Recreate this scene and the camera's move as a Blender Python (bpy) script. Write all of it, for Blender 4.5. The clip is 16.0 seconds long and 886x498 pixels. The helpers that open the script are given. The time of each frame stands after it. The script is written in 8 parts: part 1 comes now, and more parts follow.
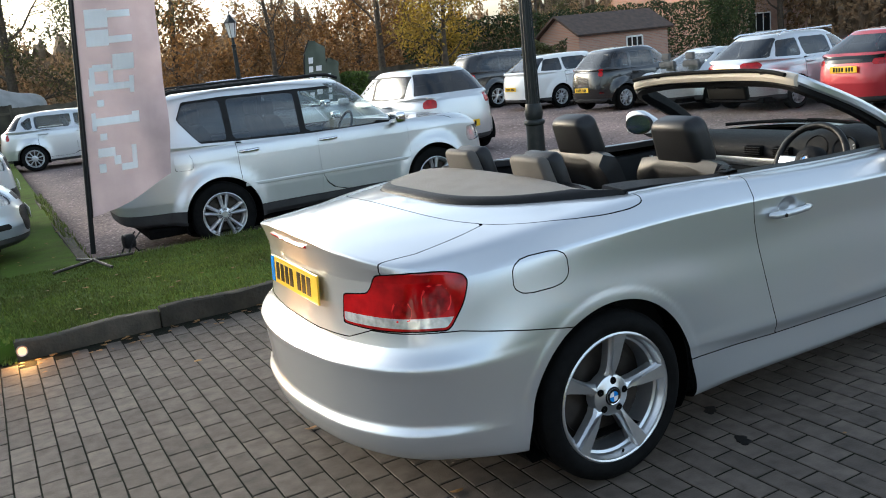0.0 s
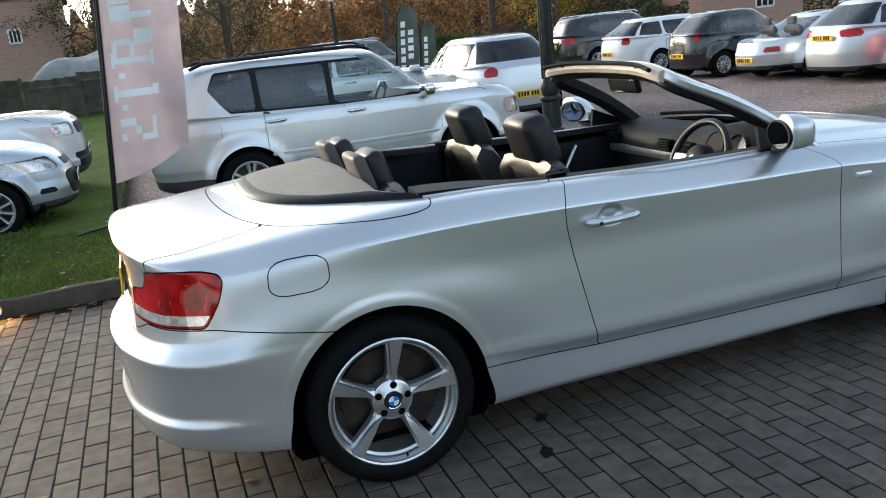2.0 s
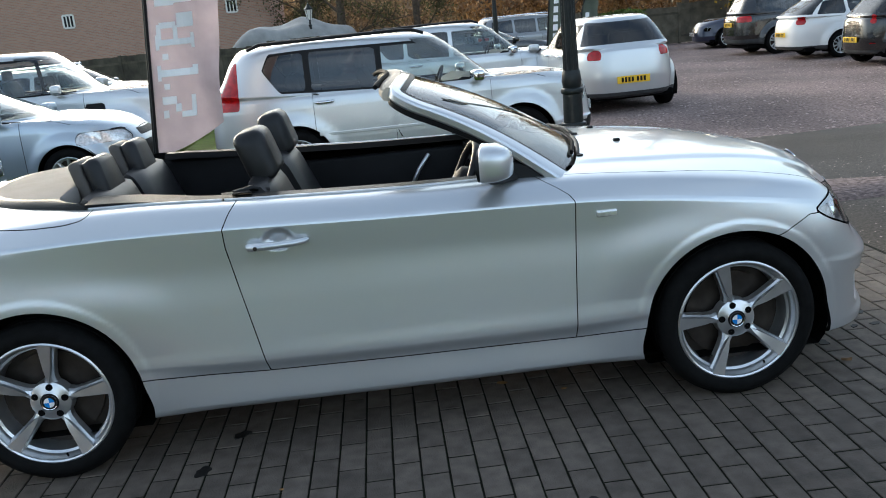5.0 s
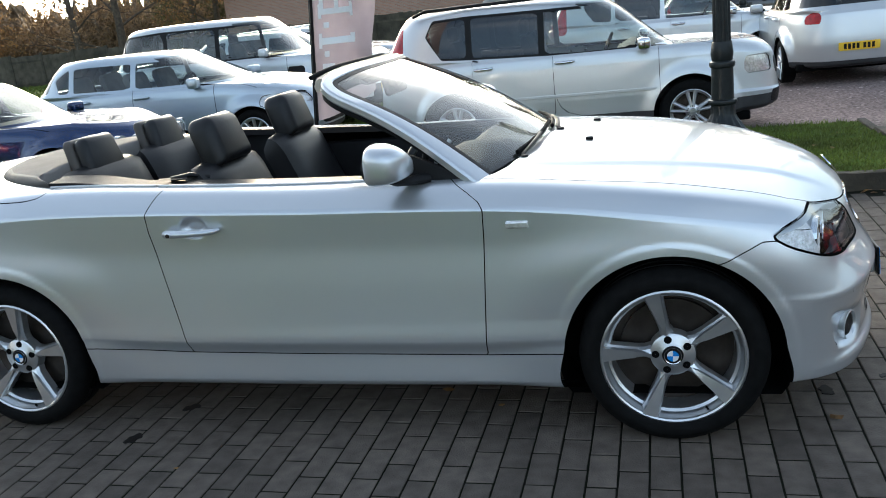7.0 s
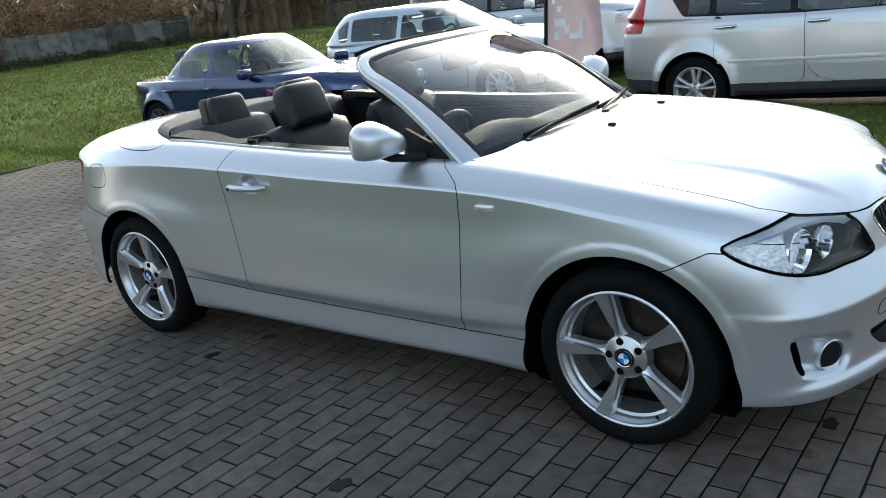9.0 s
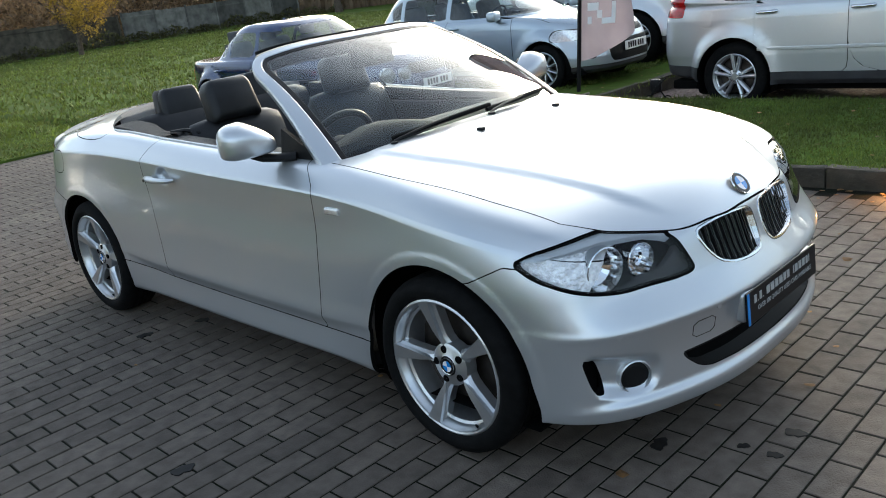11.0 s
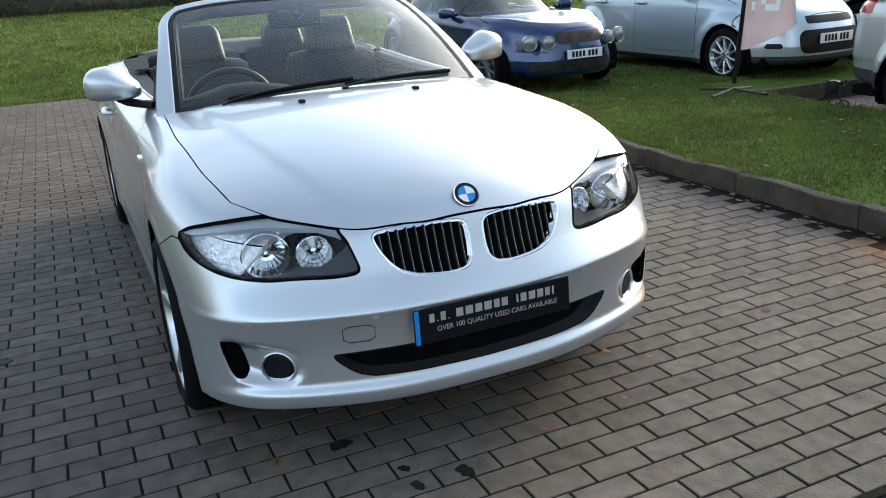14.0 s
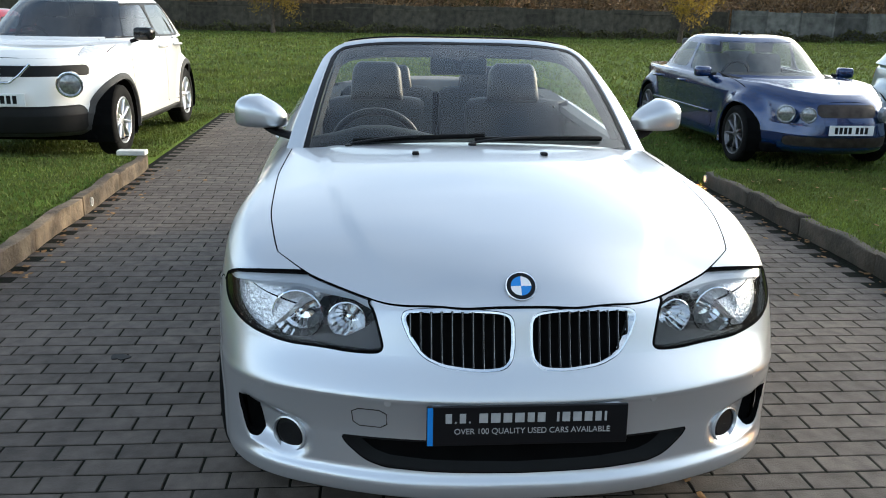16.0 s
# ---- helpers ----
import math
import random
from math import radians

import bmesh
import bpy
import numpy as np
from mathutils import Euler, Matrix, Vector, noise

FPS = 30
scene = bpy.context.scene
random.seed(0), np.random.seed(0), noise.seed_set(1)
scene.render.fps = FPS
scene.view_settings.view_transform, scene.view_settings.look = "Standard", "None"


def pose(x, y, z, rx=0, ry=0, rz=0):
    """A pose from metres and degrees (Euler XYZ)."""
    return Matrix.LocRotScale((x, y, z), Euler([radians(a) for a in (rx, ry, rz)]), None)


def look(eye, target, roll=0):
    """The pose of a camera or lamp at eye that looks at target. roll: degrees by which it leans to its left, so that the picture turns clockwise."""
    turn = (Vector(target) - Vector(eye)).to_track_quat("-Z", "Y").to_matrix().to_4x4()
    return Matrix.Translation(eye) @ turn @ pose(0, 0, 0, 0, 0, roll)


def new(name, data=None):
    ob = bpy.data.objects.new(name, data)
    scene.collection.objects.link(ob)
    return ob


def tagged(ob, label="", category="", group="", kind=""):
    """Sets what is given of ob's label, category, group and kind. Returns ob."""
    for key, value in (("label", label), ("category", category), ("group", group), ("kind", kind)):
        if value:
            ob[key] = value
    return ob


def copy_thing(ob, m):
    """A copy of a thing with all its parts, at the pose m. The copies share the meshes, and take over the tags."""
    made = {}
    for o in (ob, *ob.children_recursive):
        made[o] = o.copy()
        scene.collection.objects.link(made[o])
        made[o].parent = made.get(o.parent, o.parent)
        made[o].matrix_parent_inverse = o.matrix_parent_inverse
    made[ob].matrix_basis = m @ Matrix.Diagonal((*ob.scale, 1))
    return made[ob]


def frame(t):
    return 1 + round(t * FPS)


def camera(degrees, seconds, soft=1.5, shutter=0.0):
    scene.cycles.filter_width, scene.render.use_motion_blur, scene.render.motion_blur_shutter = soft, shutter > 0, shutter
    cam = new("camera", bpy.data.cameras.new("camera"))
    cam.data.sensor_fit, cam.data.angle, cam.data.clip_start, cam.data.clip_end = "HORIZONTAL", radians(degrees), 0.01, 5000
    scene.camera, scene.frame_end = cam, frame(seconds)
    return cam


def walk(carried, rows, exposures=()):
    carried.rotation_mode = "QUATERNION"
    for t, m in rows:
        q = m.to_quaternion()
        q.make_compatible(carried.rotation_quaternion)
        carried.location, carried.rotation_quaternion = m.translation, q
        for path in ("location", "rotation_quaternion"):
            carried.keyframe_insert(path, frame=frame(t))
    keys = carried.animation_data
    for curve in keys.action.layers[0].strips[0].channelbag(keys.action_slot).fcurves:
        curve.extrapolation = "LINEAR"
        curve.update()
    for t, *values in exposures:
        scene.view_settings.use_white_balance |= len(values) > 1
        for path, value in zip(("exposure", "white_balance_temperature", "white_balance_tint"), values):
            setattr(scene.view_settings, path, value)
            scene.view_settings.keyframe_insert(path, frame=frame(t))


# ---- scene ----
cam = camera(55.7, 16.0, soft=1.0)
PATH = [
    (0, (-3.134, -3.046, 1.575), (-2.224, -1.323, 1.125), -6.2),
    (0.5, (-2.887, -3.184, 1.55), (-2.042, -1.432, 1.084), -6.6),
    (1, (-2.574, -3.276, 1.573), (-1.8, -1.496, 1.09), -7.3),
    (1.5, (-2.283, -3.433, 1.582), (-1.585, -1.624, 1.09), -6.4),
    (2, (-1.984, -3.542, 1.59), (-1.375, -1.705, 1.082), -6.3),
    (2.5, (-1.633, -3.517, 1.583), (-1.1, -1.661, 1.059), -5.1),
    (3, (-1.32, -3.574, 1.556), (-0.865, -1.7, 1.028), -6.9),
    (3.5, (-0.991, -3.687, 1.588), (-0.628, -1.794, 1.054), -5.6),
    (4, (-0.666, -3.676, 1.533), (-0.389, -1.772, 0.989), -5.8),
    (4.2, (-0.526, -3.729, 1.564), (-0.285, -1.82, 1.02), -5.8),
    (4.5, (-0.328, -3.855, 1.551), (-0.135, -1.938, 1.017), -6.7),
    (5, (0.037, -3.833, 1.554), (0.144, -1.906, 1.031), -5.7),
    (7.5, (1.575, -3.409, 1.538), (0.936, -1.604, 0.96), -6.7),
    (7.7, (1.677, -3.355, 1.537), (0.991, -1.571, 0.948), -6.6),
    (8.2, (2.015, -3.281, 1.542), (1.092, -1.609, 0.948), -7.1),
    (10.3, (2.944, -2.823, 1.561), (1.616, -1.454, 0.959), -7.5),
    (10.5, (3.006, -2.777, 1.551), (1.666, -1.42, 0.948), -7.7),
    (11, (3.196, -2.542, 1.547), (1.818, -1.231, 0.931), -7.6),
    (11.5, (3.401, -2.356, 1.519), (1.978, -1.083, 0.924), -9.7),
    (12, (3.659, -2.162, 1.536), (2.158, -0.979, 0.945), -8.5),
    (12.5, (3.809, -1.931, 1.483), (2.247, -0.836, 0.883), -7.7),
    (13, (3.955, -1.602, 1.453), (2.352, -0.574, 0.842), -5.6),
    (13.5, (4.115, -1.331, 1.461), (2.448, -0.414, 0.844), -4.4),
    (14, (4.185, -1.05, 1.442), (2.452, -0.286, 0.799), -3.4),
    (14.5, (4.197, -0.776, 1.451), (2.374, -0.285, 0.792), -3.6),
    (15, (4.269, -0.551, 1.474), (2.381, -0.352, 0.847), -1.4),
    (15.5, (4.254, -0.404, 1.488), (2.334, -0.314, 0.937), -0.5),
    (16, (4.051, -0.377, 1.479), (2.135, -0.206, 0.93), 1.2),
]
walk(cam, [(t, look(eye, target, roll)) for t, eye, target, roll in PATH], [(0, 1.46, 6050, 4.5), (8.2, 1.46, 6050, 4.5), (11.5, 1.34, 6050, 4.5), (12.5, 1.36, 6050, 4.5), (14, 1.56, 6050, 4.5), (15, 1.62, 6050, 4.5), (16, 1.48, 6050, 4.5)])

# ---- world, sun and exposure ----
SUN_AZ = radians(-27)          # from +y towards +x
SUN_EL = radians(12.0)
world = bpy.data.worlds.new("evening_sky")
scene.world = world
world.use_nodes = True
wn, wl = world.node_tree.nodes, world.node_tree.links
sky = wn.new("ShaderNodeTexSky")
sky.sky_type = "NISHITA"
sky.sun_disc = False
sky.sun_elevation = radians(14)
sky.sun_rotation = SUN_AZ
sky.air_density, sky.dust_density, sky.ozone_density = 1.0, 3.7, 1.5
# thin high cloud: paler, brighter patches over the clear sky
wco, wmap = wn.new("ShaderNodeTexCoord"), wn.new("ShaderNodeMapping")
wmap.inputs["Scale"].default_value = (1.6, 1.6, 4.5)
cl = wn.new("ShaderNodeTexNoise")
cl.inputs["Scale"].default_value, cl.inputs["Detail"].default_value, cl.inputs["Roughness"].default_value = 1.5, 8, 0.58
wl.new(wco.outputs["Generated"], wmap.inputs[0])
wl.new(wmap.outputs[0], cl.inputs["Vector"])
cr = wn.new("ShaderNodeMapRange")
cr.inputs[1].default_value, cr.inputs[2].default_value, cr.inputs[3].default_value, cr.inputs[4].default_value = 0.38, 0.66, 0.0, 1.0
wl.new(cl.outputs["Fac"], cr.inputs[0])
hs = wn.new("ShaderNodeHueSaturation")
hs.inputs["Saturation"].default_value, hs.inputs["Value"].default_value = 0.38, 1.55
wl.new(sky.outputs[0], hs.inputs["Color"])
h2 = wn.new("ShaderNodeHueSaturation")
h2.inputs["Saturation"].default_value = 0.85
wl.new(sky.outputs[0], h2.inputs["Color"])
cmx = wn.new("ShaderNodeMixRGB")
wl.new(cr.outputs[0], cmx.inputs[0])
wl.new(h2.outputs[0], cmx.inputs[1])
wl.new(hs.outputs[0], cmx.inputs[2])
wl.new(cmx.outputs[0], wn["Background"].inputs[0])
wn["Background"].inputs[1].default_value = 0.15
sun_data = bpy.data.lights.new("sun", "SUN")
sun_data.energy, sun_data.angle, sun_data.color = 0.8, radians(10), (1.0, 0.72, 0.45)
sun = new("sun", sun_data)
sun_way = Vector((math.sin(SUN_AZ) * math.cos(SUN_EL), math.cos(SUN_AZ) * math.cos(SUN_EL), math.sin(SUN_EL)))
sun.matrix_world = look(sun_way * 60, (0, 0, 0))


# ---- materials ----
def mat(name, base, rough=0.5, metal=0.0, vary=0.0, scale=8.0, bump=0.0, bump_scale=60.0, coat=0.0, second=None, per_object=0.0, trans=0.0, spec=0.35, patch=0.0, patch_scale=0.8, in_world=False):
    """A principled surface with colour variation at two scales and fine relief, in object or world space."""
    m = bpy.data.materials.new(name)
    m.use_nodes = True
    n, l = m.node_tree.nodes, m.node_tree.links
    b = n["Principled BSDF"]
    b.inputs["Base Color"].default_value = (*base, 1)
    b.inputs["Roughness"].default_value = rough
    b.inputs["Metallic"].default_value = metal
    b.inputs["Specular IOR Level"].default_value = spec
    if coat:
        b.inputs["Coat Weight"].default_value = coat
        b.inputs["Coat Roughness"].default_value = 0.03
    if trans:
        b.inputs["Transmission Weight"].default_value = trans
    place = n.new("ShaderNodeNewGeometry").outputs["Position"] if in_world else n.new("ShaderNodeTexCoord").outputs["Object"]
    colour = None
    if vary or second or per_object or patch:
        a = n.new("ShaderNodeTexNoise")
        a.inputs["Scale"].default_value = scale
        a.inputs["Detail"].default_value = 6
        l.new(place, a.inputs["Vector"])
        ramp = n.new("ShaderNodeValToRGB")
        e0, e1 = ramp.color_ramp.elements
        e0.position, e1.position = 0.32, 0.68
        lo = second if second else tuple(c * (1 - vary) for c in base)
        hi = base if second else tuple(min(1, c * (1 + vary)) for c in base)
        e0.color, e1.color = (*lo, 1), (*hi, 1)
        l.new(a.outputs["Fac"], ramp.inputs["Fac"])
        colour = ramp.outputs["Color"]
        if patch:
            p = n.new("ShaderNodeTexNoise")
            p.inputs["Scale"].default_value = patch_scale
            p.inputs["Detail"].default_value = 3
            l.new(place, p.inputs["Vector"])
            r = n.new("ShaderNodeMapRange")
            r.inputs[1].default_value, r.inputs[2].default_value = 0.3, 0.7
            r.inputs[3].default_value, r.inputs[4].default_value = 1 - patch, 1 + patch
            l.new(p.outputs["Fac"], r.inputs[0])
            mul = n.new("ShaderNodeMixRGB")
            mul.blend_type = "MULTIPLY"
            mul.inputs[0].default_value = 1
            l.new(colour, mul.inputs[1])
            l.new(r.outputs[0], mul.inputs[2])
            colour = mul.outputs[0]
        if per_object:
            oi = n.new("ShaderNodeObjectInfo")
            geo = n.new("ShaderNodeNewGeometry")
            add = n.new("ShaderNodeMath")
            add.operation = "ADD"
            l.new(oi.outputs["Random"], add.inputs[0])
            l.new(geo.outputs["Random Per Island"], add.inputs[1])
            fr = n.new("ShaderNodeMath")
            fr.operation = "FRACT"
            l.new(add.outputs[0], fr.inputs[0])
            r2 = n.new("ShaderNodeMapRange")
            r2.inputs[3].default_value, r2.inputs[4].default_value = 1 - per_object, 1 + per_object
            l.new(fr.outputs[0], r2.inputs[0])
            mul2 = n.new("ShaderNodeMixRGB")
            mul2.blend_type = "MULTIPLY"
            mul2.inputs[0].default_value = 1
            l.new(colour, mul2.inputs[1])
            l.new(r2.outputs[0], mul2.inputs[2])
            colour = mul2.outputs[0]
        l.new(colour, b.inputs["Base Color"])
    if bump:
        t = n.new("ShaderNodeTexNoise")
        t.inputs["Scale"].default_value = bump_scale
        t.inputs["Detail"].default_value = 5
        l.new(place, t.inputs["Vector"])
        bp = n.new("ShaderNodeBump")
        bp.inputs["Strength"].default_value = bump
        bp.inputs["Distance"].default_value = 0.01
        l.new(t.outputs["Fac"], bp.inputs["Height"])
        l.new(bp.outputs["Normal"], b.inputs["Normal"])
    return m


def paint_mat(name, base, metal=0.0, rough=0.4):
    """Car paint: flakes under a clear coat, with a film of dust."""
    m = bpy.data.materials.new(name)
    m.use_nodes = True
    n, l = m.node_tree.nodes, m.node_tree.links
    b = n["Principled BSDF"]
    b.inputs["Metallic"].default_value = metal
    b.inputs["Coat Weight"].default_value = 1.0
    b.inputs["Coat Roughness"].default_value = 0.04
    co = n.new("ShaderNodeTexCoord")
    f = n.new("ShaderNodeTexNoise")
    f.inputs["Scale"].default_value = 900
    l.new(co.outputs["Object"], f.inputs["Vector"])
    d = n.new("ShaderNodeTexNoise")
    d.inputs["Scale"].default_value = 1.7
    d.inputs["Detail"].default_value = 5
    l.new(co.outputs["Object"], d.inputs["Vector"])
    ramp = n.new("ShaderNodeValToRGB")
    ramp.color_ramp.elements[0].color = (*[c * 0.97 for c in base], 1)
    ramp.color_ramp.elements[1].color = (*[min(1, c * 1.02) for c in base], 1)
    ramp.color_ramp.elements[0].position, ramp.color_ramp.elements[1].position = 0.3, 0.7
    l.new(f.outputs["Fac"], ramp.inputs["Fac"])
    l.new(ramp.outputs["Color"], b.inputs["Base Color"])
    r = n.new("ShaderNodeMapRange")
    r.inputs[3].default_value, r.inputs[4].default_value = rough - 0.02, rough + 0.03
    l.new(d.outputs["Fac"], r.inputs[0])
    l.new(r.outputs[0], b.inputs["Roughness"])
    return m


def let_light_through(m, share=0.4):
    """Thin leaves and cloth: part of the light passes through."""
    n, l = m.node_tree.nodes, m.node_tree.links
    b = n["Principled BSDF"]
    tr, mx = n.new("ShaderNodeBsdfTranslucent"), n.new("ShaderNodeMixShader")
    mx.inputs[0].default_value = share
    tr.inputs[0].default_value = b.inputs["Base Color"].default_value
    if b.inputs["Base Color"].links:
        l.new(b.inputs["Base Color"].links[0].from_socket, tr.inputs[0])
    l.new(b.outputs[0], mx.inputs[1])
    l.new(tr.outputs[0], mx.inputs[2])
    l.new(mx.outputs[0], n["Material Output"].inputs[0])
    return m


def glass_mat(name, tint=(0.9, 0.95, 0.93), dark=0.0, base=0.05):
    """Thin automotive glass: mostly clear, mirror-like at grazing angles, alike from both sides."""
    m = bpy.data.materials.new(name)
    m.use_nodes = True
    n, l = m.node_tree.nodes, m.node_tree.links
    n.remove(n["Principled BSDF"])
    tr, gl, mx, lw = n.new("ShaderNodeBsdfTransparent"), n.new("ShaderNodeBsdfGlossy"), n.new("ShaderNodeMixShader"), n.new("ShaderNodeLayerWeight")
    tr.inputs[0].default_value = (*[c * (1 - dark) for c in tint], 1)
    gl.inputs["Roughness"].default_value = 0.015
    lw.inputs["Blend"].default_value = 0.5
    pw, sc = n.new("ShaderNodeMath"), n.new("ShaderNodeMath")
    pw.operation, sc.operation = "POWER", "MULTIPLY_ADD"
    pw.inputs[1].default_value = 4.0
    sc.inputs[1].default_value, sc.inputs[2].default_value = 1 - base, base
    l.new(lw.outputs["Facing"], pw.inputs[0])
    l.new(pw.outputs[0], sc.inputs[0])
    l.new(sc.outputs[0], mx.inputs[0])
    l.new(tr.outputs[0], mx.inputs[1])
    l.new(gl.outputs[0], mx.inputs[2])
    l.new(mx.outputs[0], n["Material Output"].inputs[0])
    return m


M_SILVER = paint_mat("silver_metallic_paint", (0.600, 0.62, 0.640), 0.75, 0.34)
M_GAP = mat("black_underbody_and_gap_shade", (0.004, 0.004, 0.004), 0.9, vary=0.3, spec=0.05)
M_RUBBER = mat("tyre_rubber", (0.005, 0.005, 0.005), 0.8, vary=0.35, scale=30, bump=0.12, bump_scale=120, spec=0.12)
M_TRIM = mat("black_plastic", (0.007, 0.007, 0.0073), 0.5, vary=0.2, bump=0.15, bump_scale=300, spec=0.2)
M_GLOSSBLACK = mat("gloss_black", (0.01, 0.01, 0.01), 0.12, vary=0.1)
M_CHROME = mat("chrome", (0.75, 0.76, 0.77), 0.08, 1.0, vary=0.04)
M_DARKCHROME = mat("dark_chrome", (0.30, 0.30, 0.30), 0.2, 1.0, vary=0.1)
M_ALLOY = mat("alloy_silver", (0.60, 0.61, 0.62), 0.32, 0.88, vary=0.06, scale=20, coat=0.4)
M_DISC = mat("brake_steel", (0.055, 0.046, 0.040), 0.5, 0.8, vary=0.35, scale=12)
M_LEATHER = mat("black_leather", (0.011, 0.011, 0.012), 0.42, vary=0.25, scale=10, bump=0.06, bump_scale=120, spec=0.3)
M_DASH = mat("soft_dash", (0.008, 0.008, 0.009), 0.6, vary=0.2, bump=0.2, bump_scale=400, spec=0.18)
M_FABRIC = mat("tonneau_cloth", (0.24, 0.220, 0.200), 0.85, vary=0.07, scale=9, bump=0.5, bump_scale=700)
M_HRSHELL = mat("grey_brown_shell", (0.075, 0.066, 0.058), 0.6, vary=0.1, bump=0.1, bump_scale=300)
M_GLASS = glass_mat("windscreen_glass", base=0.07)
M_SIDEGLASS = glass_mat("side_glass", (0.80, 0.86, 0.84), 0.05, base=0.09)
M_TINT = glass_mat("privacy_glass", (0.15, 0.155, 0.155), 0.1, base=0.08)
M_LENS = glass_mat("lamp_glass", (0.97, 0.98, 0.99), base=0.025)
M_RED = mat("red_lamp_lens", (0.52, 0.004, 0.006), 0.06, second=(0.22, 0.001, 0.003), scale=16, spec=0.5)
M_CLEAR = mat("clear_lamp_strip", (0.75, 0.73, 0.70), 0.15, 0.5, vary=0.3, scale=40, coat=1.0)
M_AMBER = mat("amber_plastic", (0.75, 0.25, 0.03), 0.2, vary=0.2, trans=0.3)
M_MIRROR = mat("mirror_glass", (0.85, 0.86, 0.87), 0.01, 1.0)
M_PLATE_Y = mat("yellow_plate", (0.80, 0.50, 0.03), 0.35, vary=0.05, coat=0.5)
M_PLATE_W = mat("white_plate", (0.78, 0.78, 0.76), 0.35, vary=0.05, coat=0.5)
M_PLATE_K = mat("black_plate", (0.006, 0.006, 0.007), 0.3, vary=0.1, spec=0.25)
M_BLUE = mat("badge_blue", (0.02, 0.22, 0.62), 0.25, vary=0.05, coat=0.6)
M_PALEINK = mat("pale_ink", (0.36, 0.36, 0.35), 0.5, vary=0.1, scale=60)
M_WHITE = mat("white_enamel", (0.8, 0.8, 0.8), 0.25, vary=0.03, coat=0.5)


# ---- mesh helpers ----
def mesh_part(name, V, F, material, parent=None, label="", normals=None, smooth=True):
    me = bpy.data.meshes.new(name)
    me.from_pydata([tuple(map(float, v)) for v in V], [], [tuple(map(int, f)) for f in F])
    me.materials.append(material)
    if smooth:
        me.polygons.foreach_set("use_smooth", np.ones(len(me.polygons), bool))
    if normals is not None:
        me.normals_split_custom_set_from_vertices([tuple(map(float, v)) for v in normals])
    me.update()
    ob = new(name, me)
    if parent is not None:
        ob.parent = parent
    if label:
        ob["label"] = label
    return ob


def part(name, bm, material, parent=None, label="", smooth=None):
    """Links a bmesh as one mesh object. smooth: degrees above which edges stay sharp."""
    bmesh.ops.recalc_face_normals(bm, faces=bm.faces)
    me = bpy.data.meshes.new(name)
    if smooth is not None:
        for f in bm.faces:
            f.smooth = True
        lim = radians(smooth)
        for e in bm.edges:
            if len(e.link_faces) == 2 and e.calc_face_angle(0) > lim:
                e.smooth = False
    bm.to_mesh(me)
    bm.free()
    me.materials.append(material)
    ob = new(name, me)
    if parent is not None:
        ob.parent = parent
    if label:
        ob["label"] = label
    return ob


def thing(name, label, category, group="", kind="", at=None):
    ob = new(name)
    ob.empty_display_size = 0.1
    if at is not None:
        ob.matrix_world = at
    return tagged(ob, label, category, group, kind)


def box(bm, x0, x1, y0, y1, z0, z1, bevel=0.0, segs=2, m=None):
    r = bmesh.ops.create_cube(bm, size=1.0, matrix=Matrix.Translation(((x0 + x1) / 2, (y0 + y1) / 2, (z0 + z1) / 2)) @ Matrix.Diagonal((abs(x1 - x0), abs(y1 - y0), abs(z1 - z0), 1)))
    vs = r["verts"]
    if bevel:
        es = list({e for v in vs for e in v.link_edges})
        o = bmesh.ops.bevel(bm, geom=es, offset=bevel, segments=segs, affect="EDGES", profile=0.5)
        vs = list({v for f in o["faces"] for v in f.verts} | {v for v in vs if v.is_valid})
    if m is not None:
        bmesh.ops.transform(bm, matrix=m, verts=vs)
    return vs


def lathe(bm, profile, m, steps=48, closed=False):
    """Turns (radius, height) pairs about the local z axis of m."""
    rings = []
    for r, h in profile:
        rings.append([bm.verts.new(m @ Vector((r * math.cos(2 * math.pi * k / steps), r * math.sin(2 * math.pi * k / steps), h))) for k in range(steps)])
    pairs = list(zip(rings, rings[1:])) + ([(rings[-1], rings[0])] if closed else [])
    for a, b in pairs:
        for k in range(steps):
            bm.faces.new((a[k], a[(k + 1) % steps], b[(k + 1) % steps], b[k]))
    return rings


def tube(bm, pts, radius, sides=8, flat=1.0, caps=True, radii=None):
    """A tube along a line of points; flat squashes it along its second axis."""
    pts = [Vector(p) for p in pts]
    rings, up = [], Vector((0, 0, 1))
    for i, p in enumerate(pts):
        d = (pts[min(i + 1, len(pts) - 1)] - pts[max(i - 1, 0)]).normalized()
        a = d.cross(up if abs(d.z) < 0.95 else Vector((1, 0, 0))).normalized()
        b = d.cross(a).normalized()
        r = radii[i] if radii else radius
        rings.append([bm.verts.new(p + a * (r * math.cos(2 * math.pi * k / sides)) + b * (r * flat * math.sin(2 * math.pi * k / sides))) for k in range(sides)])
    for q, w in zip(rings, rings[1:]):
        for k in range(sides):
            bm.faces.new((q[k], q[(k + 1) % sides], w[(k + 1) % sides], w[k]))
    if caps:
        bm.faces.new(rings[0][::-1])
        bm.faces.new(rings[-1])


